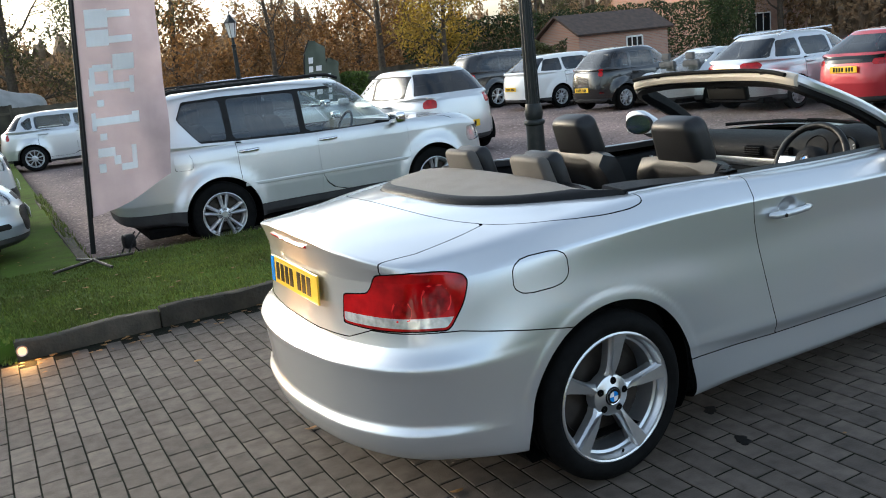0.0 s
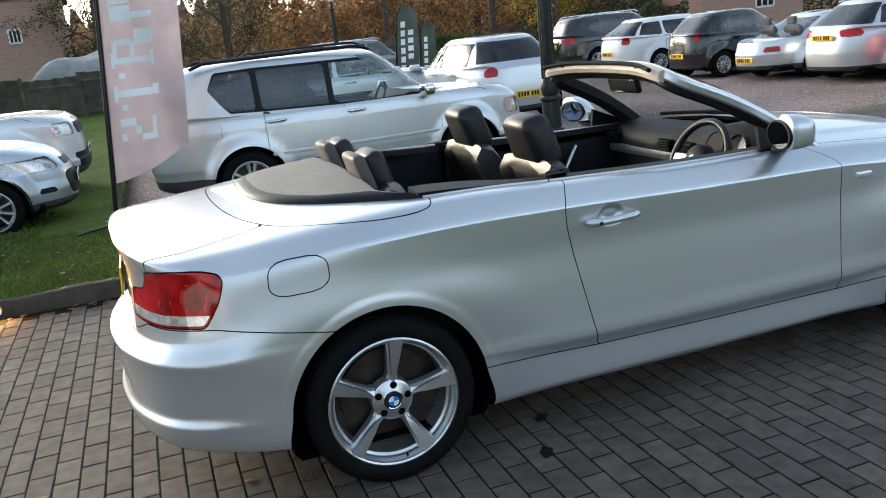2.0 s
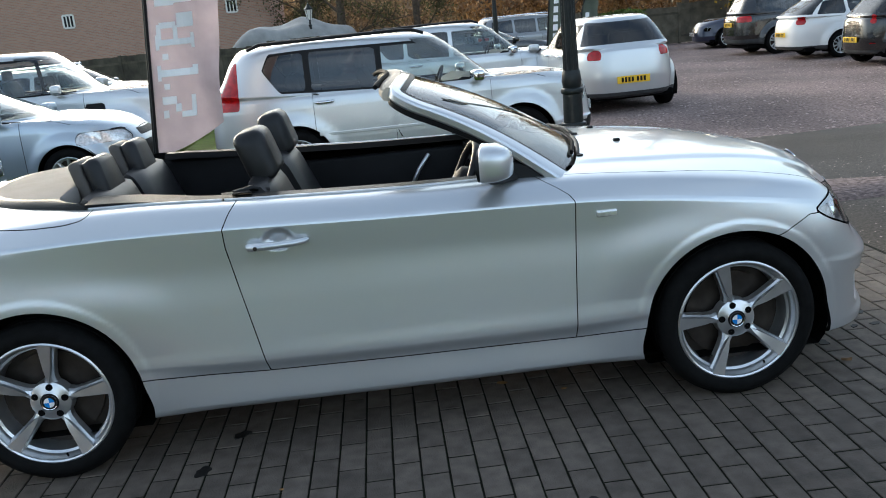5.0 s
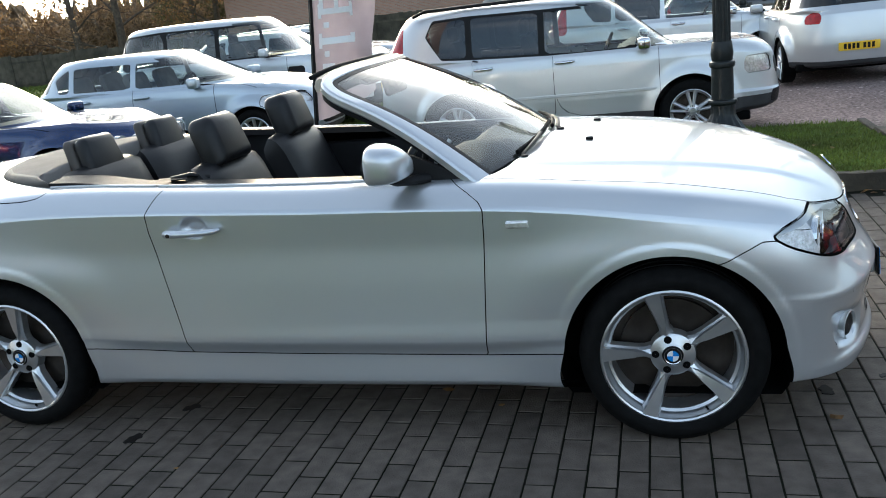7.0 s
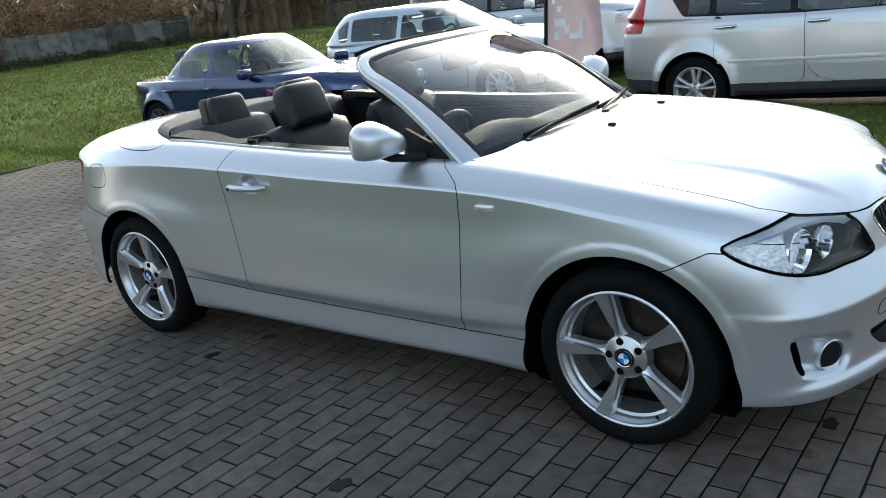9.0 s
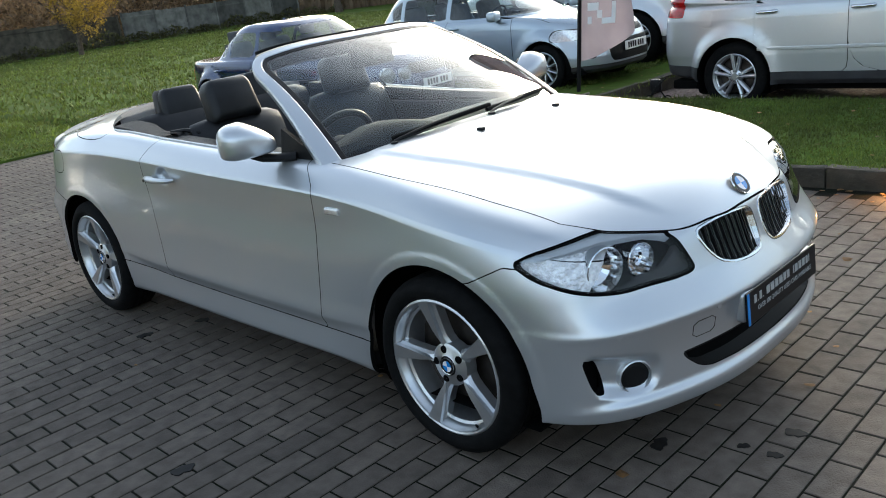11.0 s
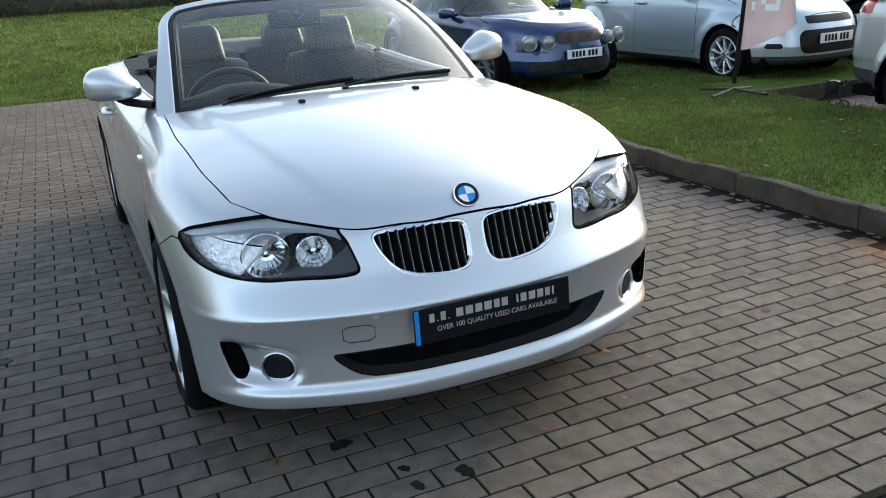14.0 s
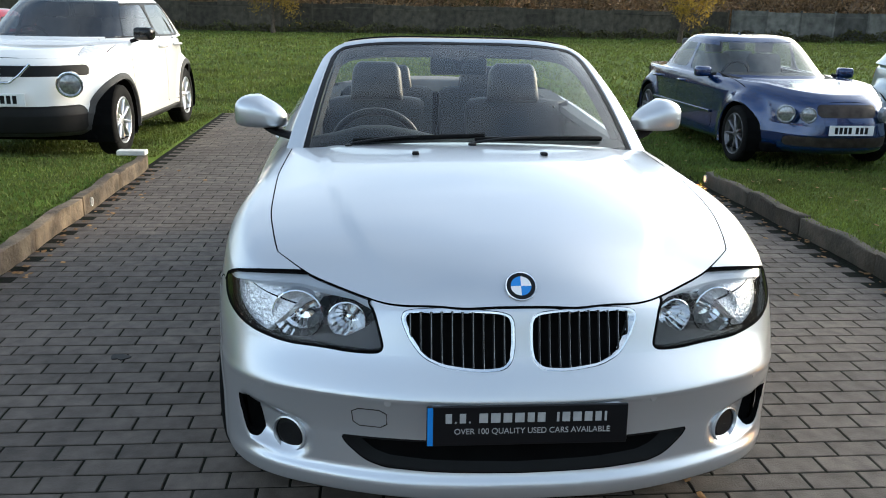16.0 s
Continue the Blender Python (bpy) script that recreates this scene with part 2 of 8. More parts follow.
def catmull(tk, yk, t):
    """Smooth curve through keys (tk, yk) at t, with central-difference slopes."""
    tk, yk, t = np.asarray(tk, float), np.asarray(yk, float), np.asarray(t, float)
    m = np.zeros_like(yk)
    m[1:-1] = ((yk[2:].T - yk[:-2].T) / (tk[2:] - tk[:-2])).T
    m[0], m[-1] = (yk[1] - yk[0]) / (tk[1] - tk[0]), (yk[-1] - yk[-2]) / (tk[-1] - tk[-2])
    i = np.clip(np.searchsorted(tk, t, side="right") - 1, 0, len(tk) - 2)
    h = tk[i + 1] - tk[i]
    u = (t - tk[i]) / h
    w = (lambda a: a) if yk.ndim == 1 else (lambda a: a[:, None])
    return w(2 * u**3 - 3 * u**2 + 1) * yk[i] + w((u**3 - 2 * u**2 + u) * h) * m[i] + w(-2 * u**3 + 3 * u**2) * yk[i + 1] + w((u**3 - u**2) * h) * m[i + 1]


def monotone(tk, yk, t):
    """Monotone cubic through keys: no overshoot between them."""
    tk, yk, t = np.asarray(tk, float), np.asarray(yk, float), np.asarray(t, float)
    h, d = np.diff(tk), np.diff(yk) / np.diff(tk)
    m = np.zeros_like(yk)
    same = d[:-1] * d[1:] > 0
    w1, w2 = 2 * h[1:] + h[:-1], h[1:] + 2 * h[:-1]
    m[1:-1][same] = ((w1 + w2)[same]) / (w1[same] / d[:-1][same] + w2[same] / d[1:][same])
    m[0], m[-1] = d[0], d[-1]
    i = np.clip(np.searchsorted(tk, t, side="right") - 1, 0, len(tk) - 2)
    u = (t - tk[i]) / h[i]
    return (2 * u**3 - 3 * u**2 + 1) * yk[i] + (u**3 - 2 * u**2 + u) * h[i] * m[i] + (-2 * u**3 + 3 * u**2) * yk[i + 1] + (u**3 - u**2) * h[i] * m[i + 1]


def smoothstep(a, b, x):
    u = np.clip((x - a) / (b - a), 0, 1)
    return u * u * (3 - 2 * u)


def rounded(poly, times=2):
    p = np.asarray(poly, float)
    for _ in range(times):
        q = np.roll(p, -1, axis=0)
        p = np.stack([0.8 * p + 0.2 * q, 0.2 * p + 0.8 * q], axis=1).reshape(-1, 2)
    return p


def inside(poly, x, y):
    """Signed distance to a closed outline: positive inside."""
    p = np.asarray(poly, float)
    q = np.roll(p, -1, axis=0)
    X, Y = x[:, None], y[:, None]
    e = q - p
    w = ((X - p[:, 0]) * e[:, 0] + (Y - p[:, 1]) * e[:, 1]) / np.maximum((e**2).sum(1), 1e-12)
    w = np.clip(w, 0, 1)
    d = np.sqrt((X - p[:, 0] - w * e[:, 0])**2 + (Y - p[:, 1] - w * e[:, 1])**2).min(1)
    cr = ((p[:, 1] > Y) != (q[:, 1] > Y)) & (X < e[:, 0] * (Y - p[:, 1]) / np.where(e[:, 1] == 0, 1e-12, e[:, 1]) + p[:, 0])
    return np.where(cr.sum(1) % 2 == 1, d, -d)


class Skin:
    """A sheet of faces with per-point attributes (place, normal, extra columns), that can be cut along a field."""

    def __init__(self, A, F):
        self.A, self.F = A, F

    def cut(self, f):
        """The part where the field f (one value a point) is positive."""
        f = np.where(np.abs(f) < 1e-7, 1e-7, f)
        pos = f > 0
        A, keep, mixed = [self.A], [], []
        for face in self.F:
            c = sum(1 for k in face if pos[k])
            if c == len(face):
                keep.append(face)
            elif c:
                mixed.append(face)
        extra, cache, base = [], {}, len(self.A)
        for face in mixed:
            out = []
            for a, b in zip(face, face[1:] + face[:1]):
                if pos[a]:
                    out.append(a)
                if pos[a] != pos[b]:
                    key = (min(a, b), max(a, b))
                    if key not in cache:
                        w = f[a] / (f[a] - f[b])
                        cache[key] = base + len(extra)
                        extra.append(self.A[a] * (1 - w) + self.A[b] * w)
                    out.append(cache[key])
            if len(out) > 2:
                keep.append(tuple(out))
        allA = np.vstack([self.A, np.array(extra)]) if extra else self.A
        used = np.unique(np.array([k for fc in keep for k in fc], int)) if keep else np.zeros(0, int)
        remap = np.full(len(allA), -1)
        remap[used] = np.arange(len(used))
        return Skin(allA[used], [tuple(remap[k] for k in fc) for fc in keep])

    def split(self, field, gap=0.0042):
        """(inside, rest) along a field given as a function of the attribute table."""
        f = field(self.A)
        return self.cut(f - gap / 2), self.cut(-f - gap / 2)

    def mirrored(self):
        A = self.A.copy()
        A[:, 1] *= -1
        A[:, 4] *= -1
        return Skin(A, [fc[::-1] for fc in self.F])

    def joined(self, other):
        n = len(self.A)
        return Skin(np.vstack([self.A, other.A]), self.F + [tuple(k + n for k in fc) for fc in other.F])

    def welded(self):
        key = np.round(self.A[:, :3] / 2e-4).astype(int)
        _, first, inv = np.unique(key, axis=0, return_index=True, return_inverse=True)
        inv = inv.ravel()
        F = []
        for fc in self.F:
            g = []
            for k in fc:
                if inv[k] not in g:
                    g.append(inv[k])
            if len(g) > 2:
                F.append(tuple(g))
        return Skin(self.A[first], F)

    def pieces(self):
        """(largest connected piece, the rest)"""
        up = list(range(len(self.A)))

        def root(k):
            while up[k] != k:
                up[k] = up[up[k]]
                k = up[k]
            return k
        for fc in self.F:
            a = root(fc[0])
            for k in fc[1:]:
                up[root(k)] = a
        tags = [root(fc[0]) for fc in self.F]
        if not tags:
            return self, self
        size = {}
        for t in tags:
            size[t] = size.get(t, 0) + 1
        big = max(size, key=size.get)
        return Skin(self.A, [f for f, t in zip(self.F, tags) if t == big]), Skin(self.A, [f for f, t in zip(self.F, tags) if t != big])

    def pushed(self, d):
        A = self.A.copy()
        A[:, :3] += A[:, 3:6] * (d if np.isscalar(d) else d[:, None])
        return Skin(A, self.F)

    def solid(self, name, material, parent, label="", depth=0.015):
        """Links the sheet with its rim turned inwards by depth."""
        if not self.F:
            return None
        count = {}
        for fc in self.F:
            for a, b in zip(fc, fc[1:] + fc[:1]):
                count[(a, b)] = 1
        rim = [(a, b) for a, b in count if (b, a) not in count]
        V, N = [*self.A[:, :3]], [*self.A[:, 3:6]]
        F = list(self.F)
        if depth:
            low, top = {}, {}
            for a, b in rim:
                for k in (a, b):
                    if k not in low:
                        n = self.A[k, 3:6]
                        top[k] = len(V)
                        V.append(self.A[k, :3])
                        N.append(n)
                        low[k] = len(V)
                        V.append(self.A[k, :3] - n * depth)
                        N.append(n)
                F.append((top[b], top[a], low[a], low[b]))
        ob = mesh_part(name, V, F, material, parent, label, normals=N)
        if depth == 0.015:
            # panel edges inside the shut lines: blackened to stand for the shade there
            ob.data.materials.append(M_GAP)
            k = np.zeros(len(F), np.int32)
            k[len(self.F):] = 1
            ob.data.polygons.foreach_set("material_index", k)
        return ob


def grid_skin(P, extra, flip=False):
    """A Skin from a grid of points (rows x columns x 3); extra: further columns."""
    du, dv = np.gradient(P, axis=1), np.gradient(P, axis=0)
    N = np.cross(du, dv)
    N /= np.maximum(np.linalg.norm(N, axis=2, keepdims=True), 1e-9)
    if flip:
        N = -N
    R, C = P.shape[:2]
    A = np.concatenate([P, N, extra], axis=2).reshape(R * C, -1)
    idx = np.arange(R * C).reshape(R, C)
    a, b, c, d = idx[:-1, :-1].ravel(), idx[:-1, 1:].ravel(), idx[1:, 1:].ravel(), idx[1:, :-1].ravel()
    F = list(zip(*((a, d, c, b) if flip else (a, b, c, d))))
    return Skin(A, [tuple(int(k) for k in f) for f in F])


def blur(a, axis, n):
    for _ in range(n):
        p = np.concatenate([np.take(a, [0], axis), a, np.take(a, [-1], axis)], axis)
        L = a.shape[axis]
        a = (np.take(p, range(0, L), axis) + 2 * a + np.take(p, range(2, L + 2), axis)) / 4
    return a

# ---- the silver convertible: body shell ----
# plan outline of one half, front to rear
ST_X = [2.09, 2.072, 2.005, 1.905, 1.77, 1.56, 1.33, 1.00, 0.70, 0.0, -0.55, -0.98, -1.33, -1.62, -1.88, -2.08, -2.205, -2.255, -2.268]
ST_Y = [0.0, 0.28, 0.515, 0.702, 0.802, 0.845, 0.856, 0.842, 0.838, 0.843, 0.845, 0.847, 0.860, 0.850, 0.80, 0.675, 0.44, 0.20, 0.0]
# heights of the section rows, from underside to shoulder, at those stations
ROW_Z = [
    [.195, .195, .195, .20, .205, .205, .20, .185, .185, .185, .19, .195, .21, .225, .235, .24, .24, .24, .24],
    [.210, .210, .212, .215, .22, .218, .21, .195, .195, .195, .20, .205, .22, .235, .245, .25, .25, .25, .25],
    [.245, .245, .248, .25, .25, .25, .24, .225, .222, .225, .23, .235, .25, .27, .285, .29, .29, .29, .29],
    [.290, .290, .290, .29, .30, .32, .34, .334, .325, .333, .343, .362, .36, .35, .345, .34, .335, .335, .335],
    [.375, .375, .375, .38, .39, .41, .43, .392, .380, .384, .394, .412, .43, .40, .385, .38, .375, .375, .375],
    [.480, .480, .480, .478, .475, .47, .46, .46, .46, .46, .465, .47, .48, .51, .53, .535, .535, .535, .535],
    [.500, .500, .500, .498, .50, .53, .58, .60, .60, .60, .61, .62, .61, .59, .575, .575, .575, .575, .575],
    [.605, .600, .595, .595, .605, .655, .71, .74, .745, .755, .765, .77, .76, .71, .66, .645, .64, .64, .64],
    [.700, .695, .685, .695, .715, .755, .79, .83, .853, .875, .897, .907, .902, .885, .862, .86, .86, .865, .87],
    [.718, .712, .700, .712, .735, .775, .81, .848, .870, .892, .913, .922, .917, .900, .878, .895, .925, .94, .945],
    [.735, .730, .722, .742, .785, .835, .875, .912, .935, .955, .981, .998, .988, .965, .935, .925, .960, .98, .985],
]
# inset of those rows from the outline
ROW_D = [
    [.07, .07, .07, .06, .06, .06, .06, .100, .100, .100, .100, .095, .06, .06, .07, .08, .08, .08, .08],
    [.012, .012, .012, .010, .012, .02, .02, .036, .036, .036, .036, .036, .03, .03, .03, .03, .03, .03, .03],
    [.004, .004, .004, .004, .006, .010, .012, .012, .010, .010, .011, .013, .018, .016, .012, .010, .010, .010, .010],
    [.022, .022, .022, .018, .010, .008, .008, .016, .018, .018, .018, .016, .010, .008, .004, .002, .002, .002, .002],
    [.024, .024, .022, .014, .006, .005, .005, .001, -.002, -.002, .000, .004, .006, .006, .012, .018, .020, .020, .020],
    [.006, .006, .004, .003, .003, .003, .004, .006, .006, .006, .006, .007, .004, .002, .004, .006, .006, .006, .006],
    [.000, .000, .000, .000, .002, .008, .012, .016, .018, .018, .018, .015, .009, .004, .000, .000, .000, .000, .000],
    [.056, .060, .062, .050, .032, .024, .024, .027, .029, .029, .028, .027, .024, .022, .032, .042, .060, .085, .095],
    [.086, .096, .100, .090, .060, .036, .028, .028, .028, .026, .025, .025, .029, .046, .070, .066, .078, .094, .098],
    [.092, .103, .110, .098, .068, .043, .034, .036, .038, .035, .033, .033, .036, .054, .078, .055, .062, .080, .086],
    [.102, .116, .130, .130, .105, .085, .082, .096, .108, .106, .104, .110, .110, .118, .118, .062, .050, .068, .075],
]
SPINE_X = [1.975, 1.925, 1.85, 1.75, 1.62, 1.47, 1.28, 1.0, 0.75, 0.0, -0.55, -0.98, -1.30, -1.52, -1.72, -1.90, -2.04, -2.13, -2.18]
SPINE_Z = [.742, .795, .832, .862, .893, .923, .950, .975, .985, .985, 1.0, 1.02, 1.035, 1.035, 1.03, 1.02, 1.008, .998, .990]
HUB_X, HUB_Z, ARCH_R = 1.33, 0.315, 0.366


def belt_outline(n):
    x = np.array([2.072] + ST_X + [-2.255])
    y = np.array([-0.28] + ST_Y + [-0.20])
    t = np.concatenate([[0], np.cumsum(np.hypot(np.diff(x), np.diff(y)))])
    fine = np.linspace(t[1], t[-2], 4000)
    P = catmull(t, np.stack([x, y], 1), fine)
    L = np.concatenate([[0], np.cumsum(np.hypot(*np.diff(P, axis=0).T))])
    s = np.linspace(0, L[-1], n)
    out = np.stack([np.interp(s, L, P[:, 0]), np.interp(s, L, P[:, 1])], 1)
    sk = np.interp(t[1:-1], fine, L)
    T = np.gradient(out, axis=0)
    T /= np.linalg.norm(T, axis=1, keepdims=True)
    nrm = np.stack([-T[:, 1], T[:, 0]], 1) * -1
    nrm[0], nrm[-1] = (1, 0), (-1, 0)
    return s, out, nrm, sk


BS, BO, BN, BK = belt_outline(520)


def along(x, y):
    """Distance along the outline of the point nearest to (x, y)."""
    return BS[np.argmin((BO[:, 0] - x)**2 + (BO[:, 1] - abs(y))**2)]


def body_skin():
    z = np.stack([catmull(BK, r, BS) for r in ROW_Z])
    d = np.stack([catmull(BK, r, BS) for r in ROW_D])
    z, d = blur(z, 1, 24), blur(d, 1, 24)
    # finer rows between the keys
    t = np.concatenate([[0], np.cumsum(np.hypot(np.diff(z, axis=0), np.diff(d, axis=0)).mean(1) + 0.004)])
    fine = np.sort(np.unique(np.concatenate([np.linspace(t[0], t[-1], 78), t])))
    Z = np.stack([monotone(t, z[:, k], fine) for k in range(len(BS))], 1)
    D = np.stack([monotone(t, d[:, k], fine) for k in range(len(BS))], 1)
    X = BO[None, :, 0] - D * BN[None, :, 0]
    # wheel arches: a flat lip round each wheel
    for hx, out in ((HUB_X, 0.0), (-HUB_X, 0.0)):
        rr = np.hypot(X - hx, Z - HUB_Z)
        w = (1 - smoothstep(0.38, 0.66, rr)) * (1 - smoothstep(.60, .88, Z))
        side = smoothstep(0.6, 0.8, np.abs(BN[None, :, 1])) * smoothstep(0.10, 0.3, Z)
        D = D + w * side * (np.minimum(D, .006) - D)
        D = D - .003 * side * (1 - smoothstep(.390, .412, rr))
    # recess round the fog lamp
    fog = rounded([(.585, .398), (.70, .420), (.828, .438), (.806, .335), (.775, .290), (.61, .278), (.565, .312), (.56, .365)], 2)
    S = np.broadcast_to(BS[None, :], Z.shape)
    f = inside(fog, S.ravel(), Z.ravel()).reshape(Z.shape)
    D = D + 0.026 * smoothstep(-0.004, 0.030, f) * smoothstep(.55, .76, S) + .014 * smoothstep(-.004, .03, f)
    # scoop behind the door handle
    Xn = BO[None, :, 0] - D * BN[None, :, 0]
    e = np.sqrt(((Xn + 0.395) / 0.058)**2 + ((Z - 0.845) / 0.040)**2)
    D = D + 0.020 * (1 - smoothstep(0.55, 1.05, e)) * (BN[None, :, 1] > 0.5)
    P = np.stack([BO[None, :, 0] - D * BN[None, :, 0], BO[None, :, 1] - D * BN[None, :, 1], Z], 2)
    # top: from the shoulder to the centre line
    sx = blur(catmull(BK, SPINE_X, BS), 0, 30)
    E = P[-1]
    rows = []
    kx = np.array([2.05, 1.988] + SPINE_X[1:-1] + [-2.19, -2.28])[::-1]
    kz = np.array([.68, .736] + SPINE_Z[1:-1] + [.985, .97])[::-1]
    fx = np.linspace(-2.28, 2.05, 800)
    fz = blur(catmull(kx, kz, fx), 0, 40)
    crown = lambda v: np.interp(v, fx, fz)
    for w in np.linspace(0, 1, 44)[1:]:
        x = E[:, 0] + (sx - E[:, 0]) * w
        rows.append(np.stack([x, E[:, 1] * (1 - w), crown(x) - (crown(E[:, 0]) - E[:, 2]) * (1 - w)**2.2], 1))
    G = np.concatenate([P, np.stack(rows)], 0)
    gx, gy = G[:, :, 0], G[:, :, 1]
    fold = np.interp(gx, [.7, 1.05, 1.35, 1.58, 1.775, 1.9], [.555, .545, .511, .463, .404, .338])
    G[:, :, 2] += 0.008 * smoothstep(-.022, .016, fold - gy) * smoothstep(.6, .9, gx) * (1 - smoothstep(1.75, 1.95, gx)) * (G[:, :, 2] > .7)
    n = P.shape[0]
    G[n - 7:n + 8] = blur(G[n - 9:n + 10], 0, 5)[2:-2]
    cap = np.concatenate([np.zeros(n), np.linspace(0, 1, 44)[1:]])
    ex = np.stack([np.broadcast_to(BS[None, :], G.shape[:2]), np.broadcast_to(cap[:, None], G.shape[:2])], 2)
    return grid_skin(G, ex)


car = thing("convertible_car", "silver metallic two-door convertible, roof down, parked on the block paving", "car")
shell = body_skin()
inner = shell.pushed(-0.016)

# openings: wheel arches, cockpit
def arch_field(A):
    x, z = A[:, 0], A[:, 2]
    R = ARCH_R + 0.028 * smoothstep(0.36, 0.22, z)
    r = np.minimum(np.hypot(x - HUB_X, z - HUB_Z), np.hypot(x + HUB_X, z - HUB_Z))
    return np.where((A[:, 7] > 0) | (np.abs(A[:, 4]) < 0.2), 0.5, r - R)


_sx = np.linspace(-1.95, 1.05, 400)
_sy = blur(np.interp(_sx, [-1.9, -1.7, -1.5, -1.3, -1.08, -.54, 0, .45, .74, 1.0], [.62, .64, .655, .668, .680, .700, .690, .672, .66, .63]), 0, 60)


def sill_y(x):
    return np.interp(x, _sx, _sy)


def cockpit_field(A):
    x, y, z = A[:, 0], np.abs(A[:, 1]), A[:, 2]
    ysill = sill_y(x)
    front = np.interp(y, [0, .2, .4, .55, .62, .70], [0.86, .855, .83, .785, .75, .70])
    rear = -1.675 + 0.575 * (y / .679)**3.2
    f = np.minimum(np.minimum(ysill - y, front - x), x - rear)
    return np.where(z > 0.7, -f, 0.5)


skin = shell.cut(arch_field(shell.A))
skin = skin.cut(cockpit_field(skin.A))
inner = inner.cut(arch_field(inner.A))
inner = inner.cut(cockpit_field(inner.A) + 0.012)


_by = np.linspace(0, .75, 200)
_bx = blur(np.interp(_by, [0, .15, .30, .36, .40, .45, .50, .55, .60, .65, .7], [1.992, 1.985, 1.955, 1.932, 1.906, 1.874, 1.842, 1.808, 1.768, 1.715, 1.65]), 0, 80)
_ex = np.linspace(.3, 1.9, 200)
_ey = blur(np.interp(_ex, [.4, .72, 1.1, 1.5, 1.70, 1.785], [.675, .690, .705, .690, .655, .626]), 0, 60)


def bonnet_field(A):
    x, y, z = A[:, 0], np.abs(A[:, 1]), A[:, 2]
    yb = np.interp(x, _ex, _ey)
    xf = np.interp(y, _by, _bx)
    return np.where(z > 0.6, np.minimum(np.minimum(yb - y, xf - x), x - 0.4), -0.5)


def poly_field(poly, lo=-9, hi=9):
    def f(A):
        g = inside(poly, A[:, 6], A[:, 2])
        return np.where((A[:, 0] > lo) & (A[:, 0] < hi), g, -0.3)
    return f


def front_poly(poly):
    def f(A):
        g = inside(poly, np.abs(A[:, 1]), A[:, 2])
        return np.where(A[:, 0] > 1.7, g, -0.3)
    return f


HEAD = rounded([(1.034, .719), (.965, .676), (.85, .634), (.758, .611), (.660, .601), (.567, .602), (.470, .598), (.398, .601), (.377, .612),
                (.396, .66), (.414, .700), (.452, .735), (.53, .760), (.63, .768), (.71, .770), (.80, .769), (.89, .762), (.975, .747)], 1)
KIDNEY = rounded([(.020, .690), (.0195, .63), (.026, .594), (.048, .574), (.10, .569), (.15, .572), (.208, .579), (.258, .599), (.291, .640), (.312, .688), (.306, .709), (.275, .717), (.18, .724), (.06, .718), (.03, .710)], 1)
GRILLE = rounded([(-.2, .378), (.462, .376), (.468, .362), (.448, .340), (.405, .304), (.345, .287), (-.2, .281)], 1)
SLOT = rounded([(.832, .432), (.792, .420), (.768, .36), (.757, .302), (.785, .304), (.806, .336)], 2)
TAIL = rounded([(4.905, .889), (4.785, .897), (4.64, .891), (4.564, .875), (4.548, .852), (4.572, .785), (4.622, .712), (4.640, .697), (4.70, .698), (4.779, .698), (4.965, .696), (5.106, .700),
                (5.112, .71), (5.100, .800), (5.09, .806), (4.975, .818), (4.955, .828), (4.925, .875)], 1)
FUEL = rounded([(along(-1.50, .86), .785), (along(-1.50, .86), .905), (along(-1.695, .84), .895), (along(-1.71, .84), .775)], 2)

for opening in (poly_field(HEAD, lo=1.4), front_poly(KIDNEY), front_poly(GRILLE), poly_field(SLOT, lo=1.5)):
    inner = inner.cut(0.004 - opening(inner.A))
bonnet, skin = skin.split(bonnet_field)
head, skin = skin.split(poly_field(HEAD, lo=1.4), 0.006)
kidney, skin = skin.split(front_poly(KIDNEY), 0.002)
grille, skin = skin.split(front_poly(GRILLE), 0.002)
slot, skin = skin.split(poly_field(SLOT, lo=1.5), 0.0)
tail, skin = skin.split(poly_field(TAIL, hi=-1.5), 0.005)
fuel, skin = skin.split(poly_field(FUEL, hi=-1.0), 0.004)


def door_field(A):
    x, z = A[:, 0], A[:, 2]
    rear = np.interp(z, [.30, .34, .5, .70, .83, .90, .95, .99], [-.485, -.493, -.525, -.565, -.588, -.590, -.565, -.535])
    fr = np.interp(z, [.30, .5, .75, .855, .88, .91, .94, .96], [.688, .698, .712, .716, .700, .655, .60, .55])
    low = np.interp(x, [-1, -.5, 0, .7, 1], [.363, .342, .332, .322, .33])
    return np.minimum(np.minimum(x - rear, fr - x), z - low)


def sill_field(A):
    x, z = A[:, 0], A[:, 2]
    low = np.interp(x, [-1.3, -.95, -.5, 0, .7, 1, 1.3], [.366, .364, .342, .332, .322, .332, .34])
    return np.where(np.abs(x) < 1.2, low - z, -0.3)


def front_bumper_field(A):
    x, z = A[:, 0], A[:, 2]
    seam = np.interp(A[:, 6], [0, .44, .50, .80, 1.0, 1.06, 1.18, 1.38], [.9, .9, .68, .68, .705, .708, .652, .60])
    return np.where(x > 1.2, seam - z, -0.3)


def rear_bumper_field(A):
    x, z = A[:, 0], A[:, 2]
    seam = np.interp(A[:, 6], [along(-1.2, .85), along(-1.507, .853), along(-1.75, .83), along(-1.9, .79), along(-2.06, .70), along(-2.16, .55), along(-2.2, .44), along(-2.25, .2), 99], [.60, .633, .672, .692, .692, .692, .655, .640, .640])
    return np.where(x < -1.2, seam - z, -0.3)


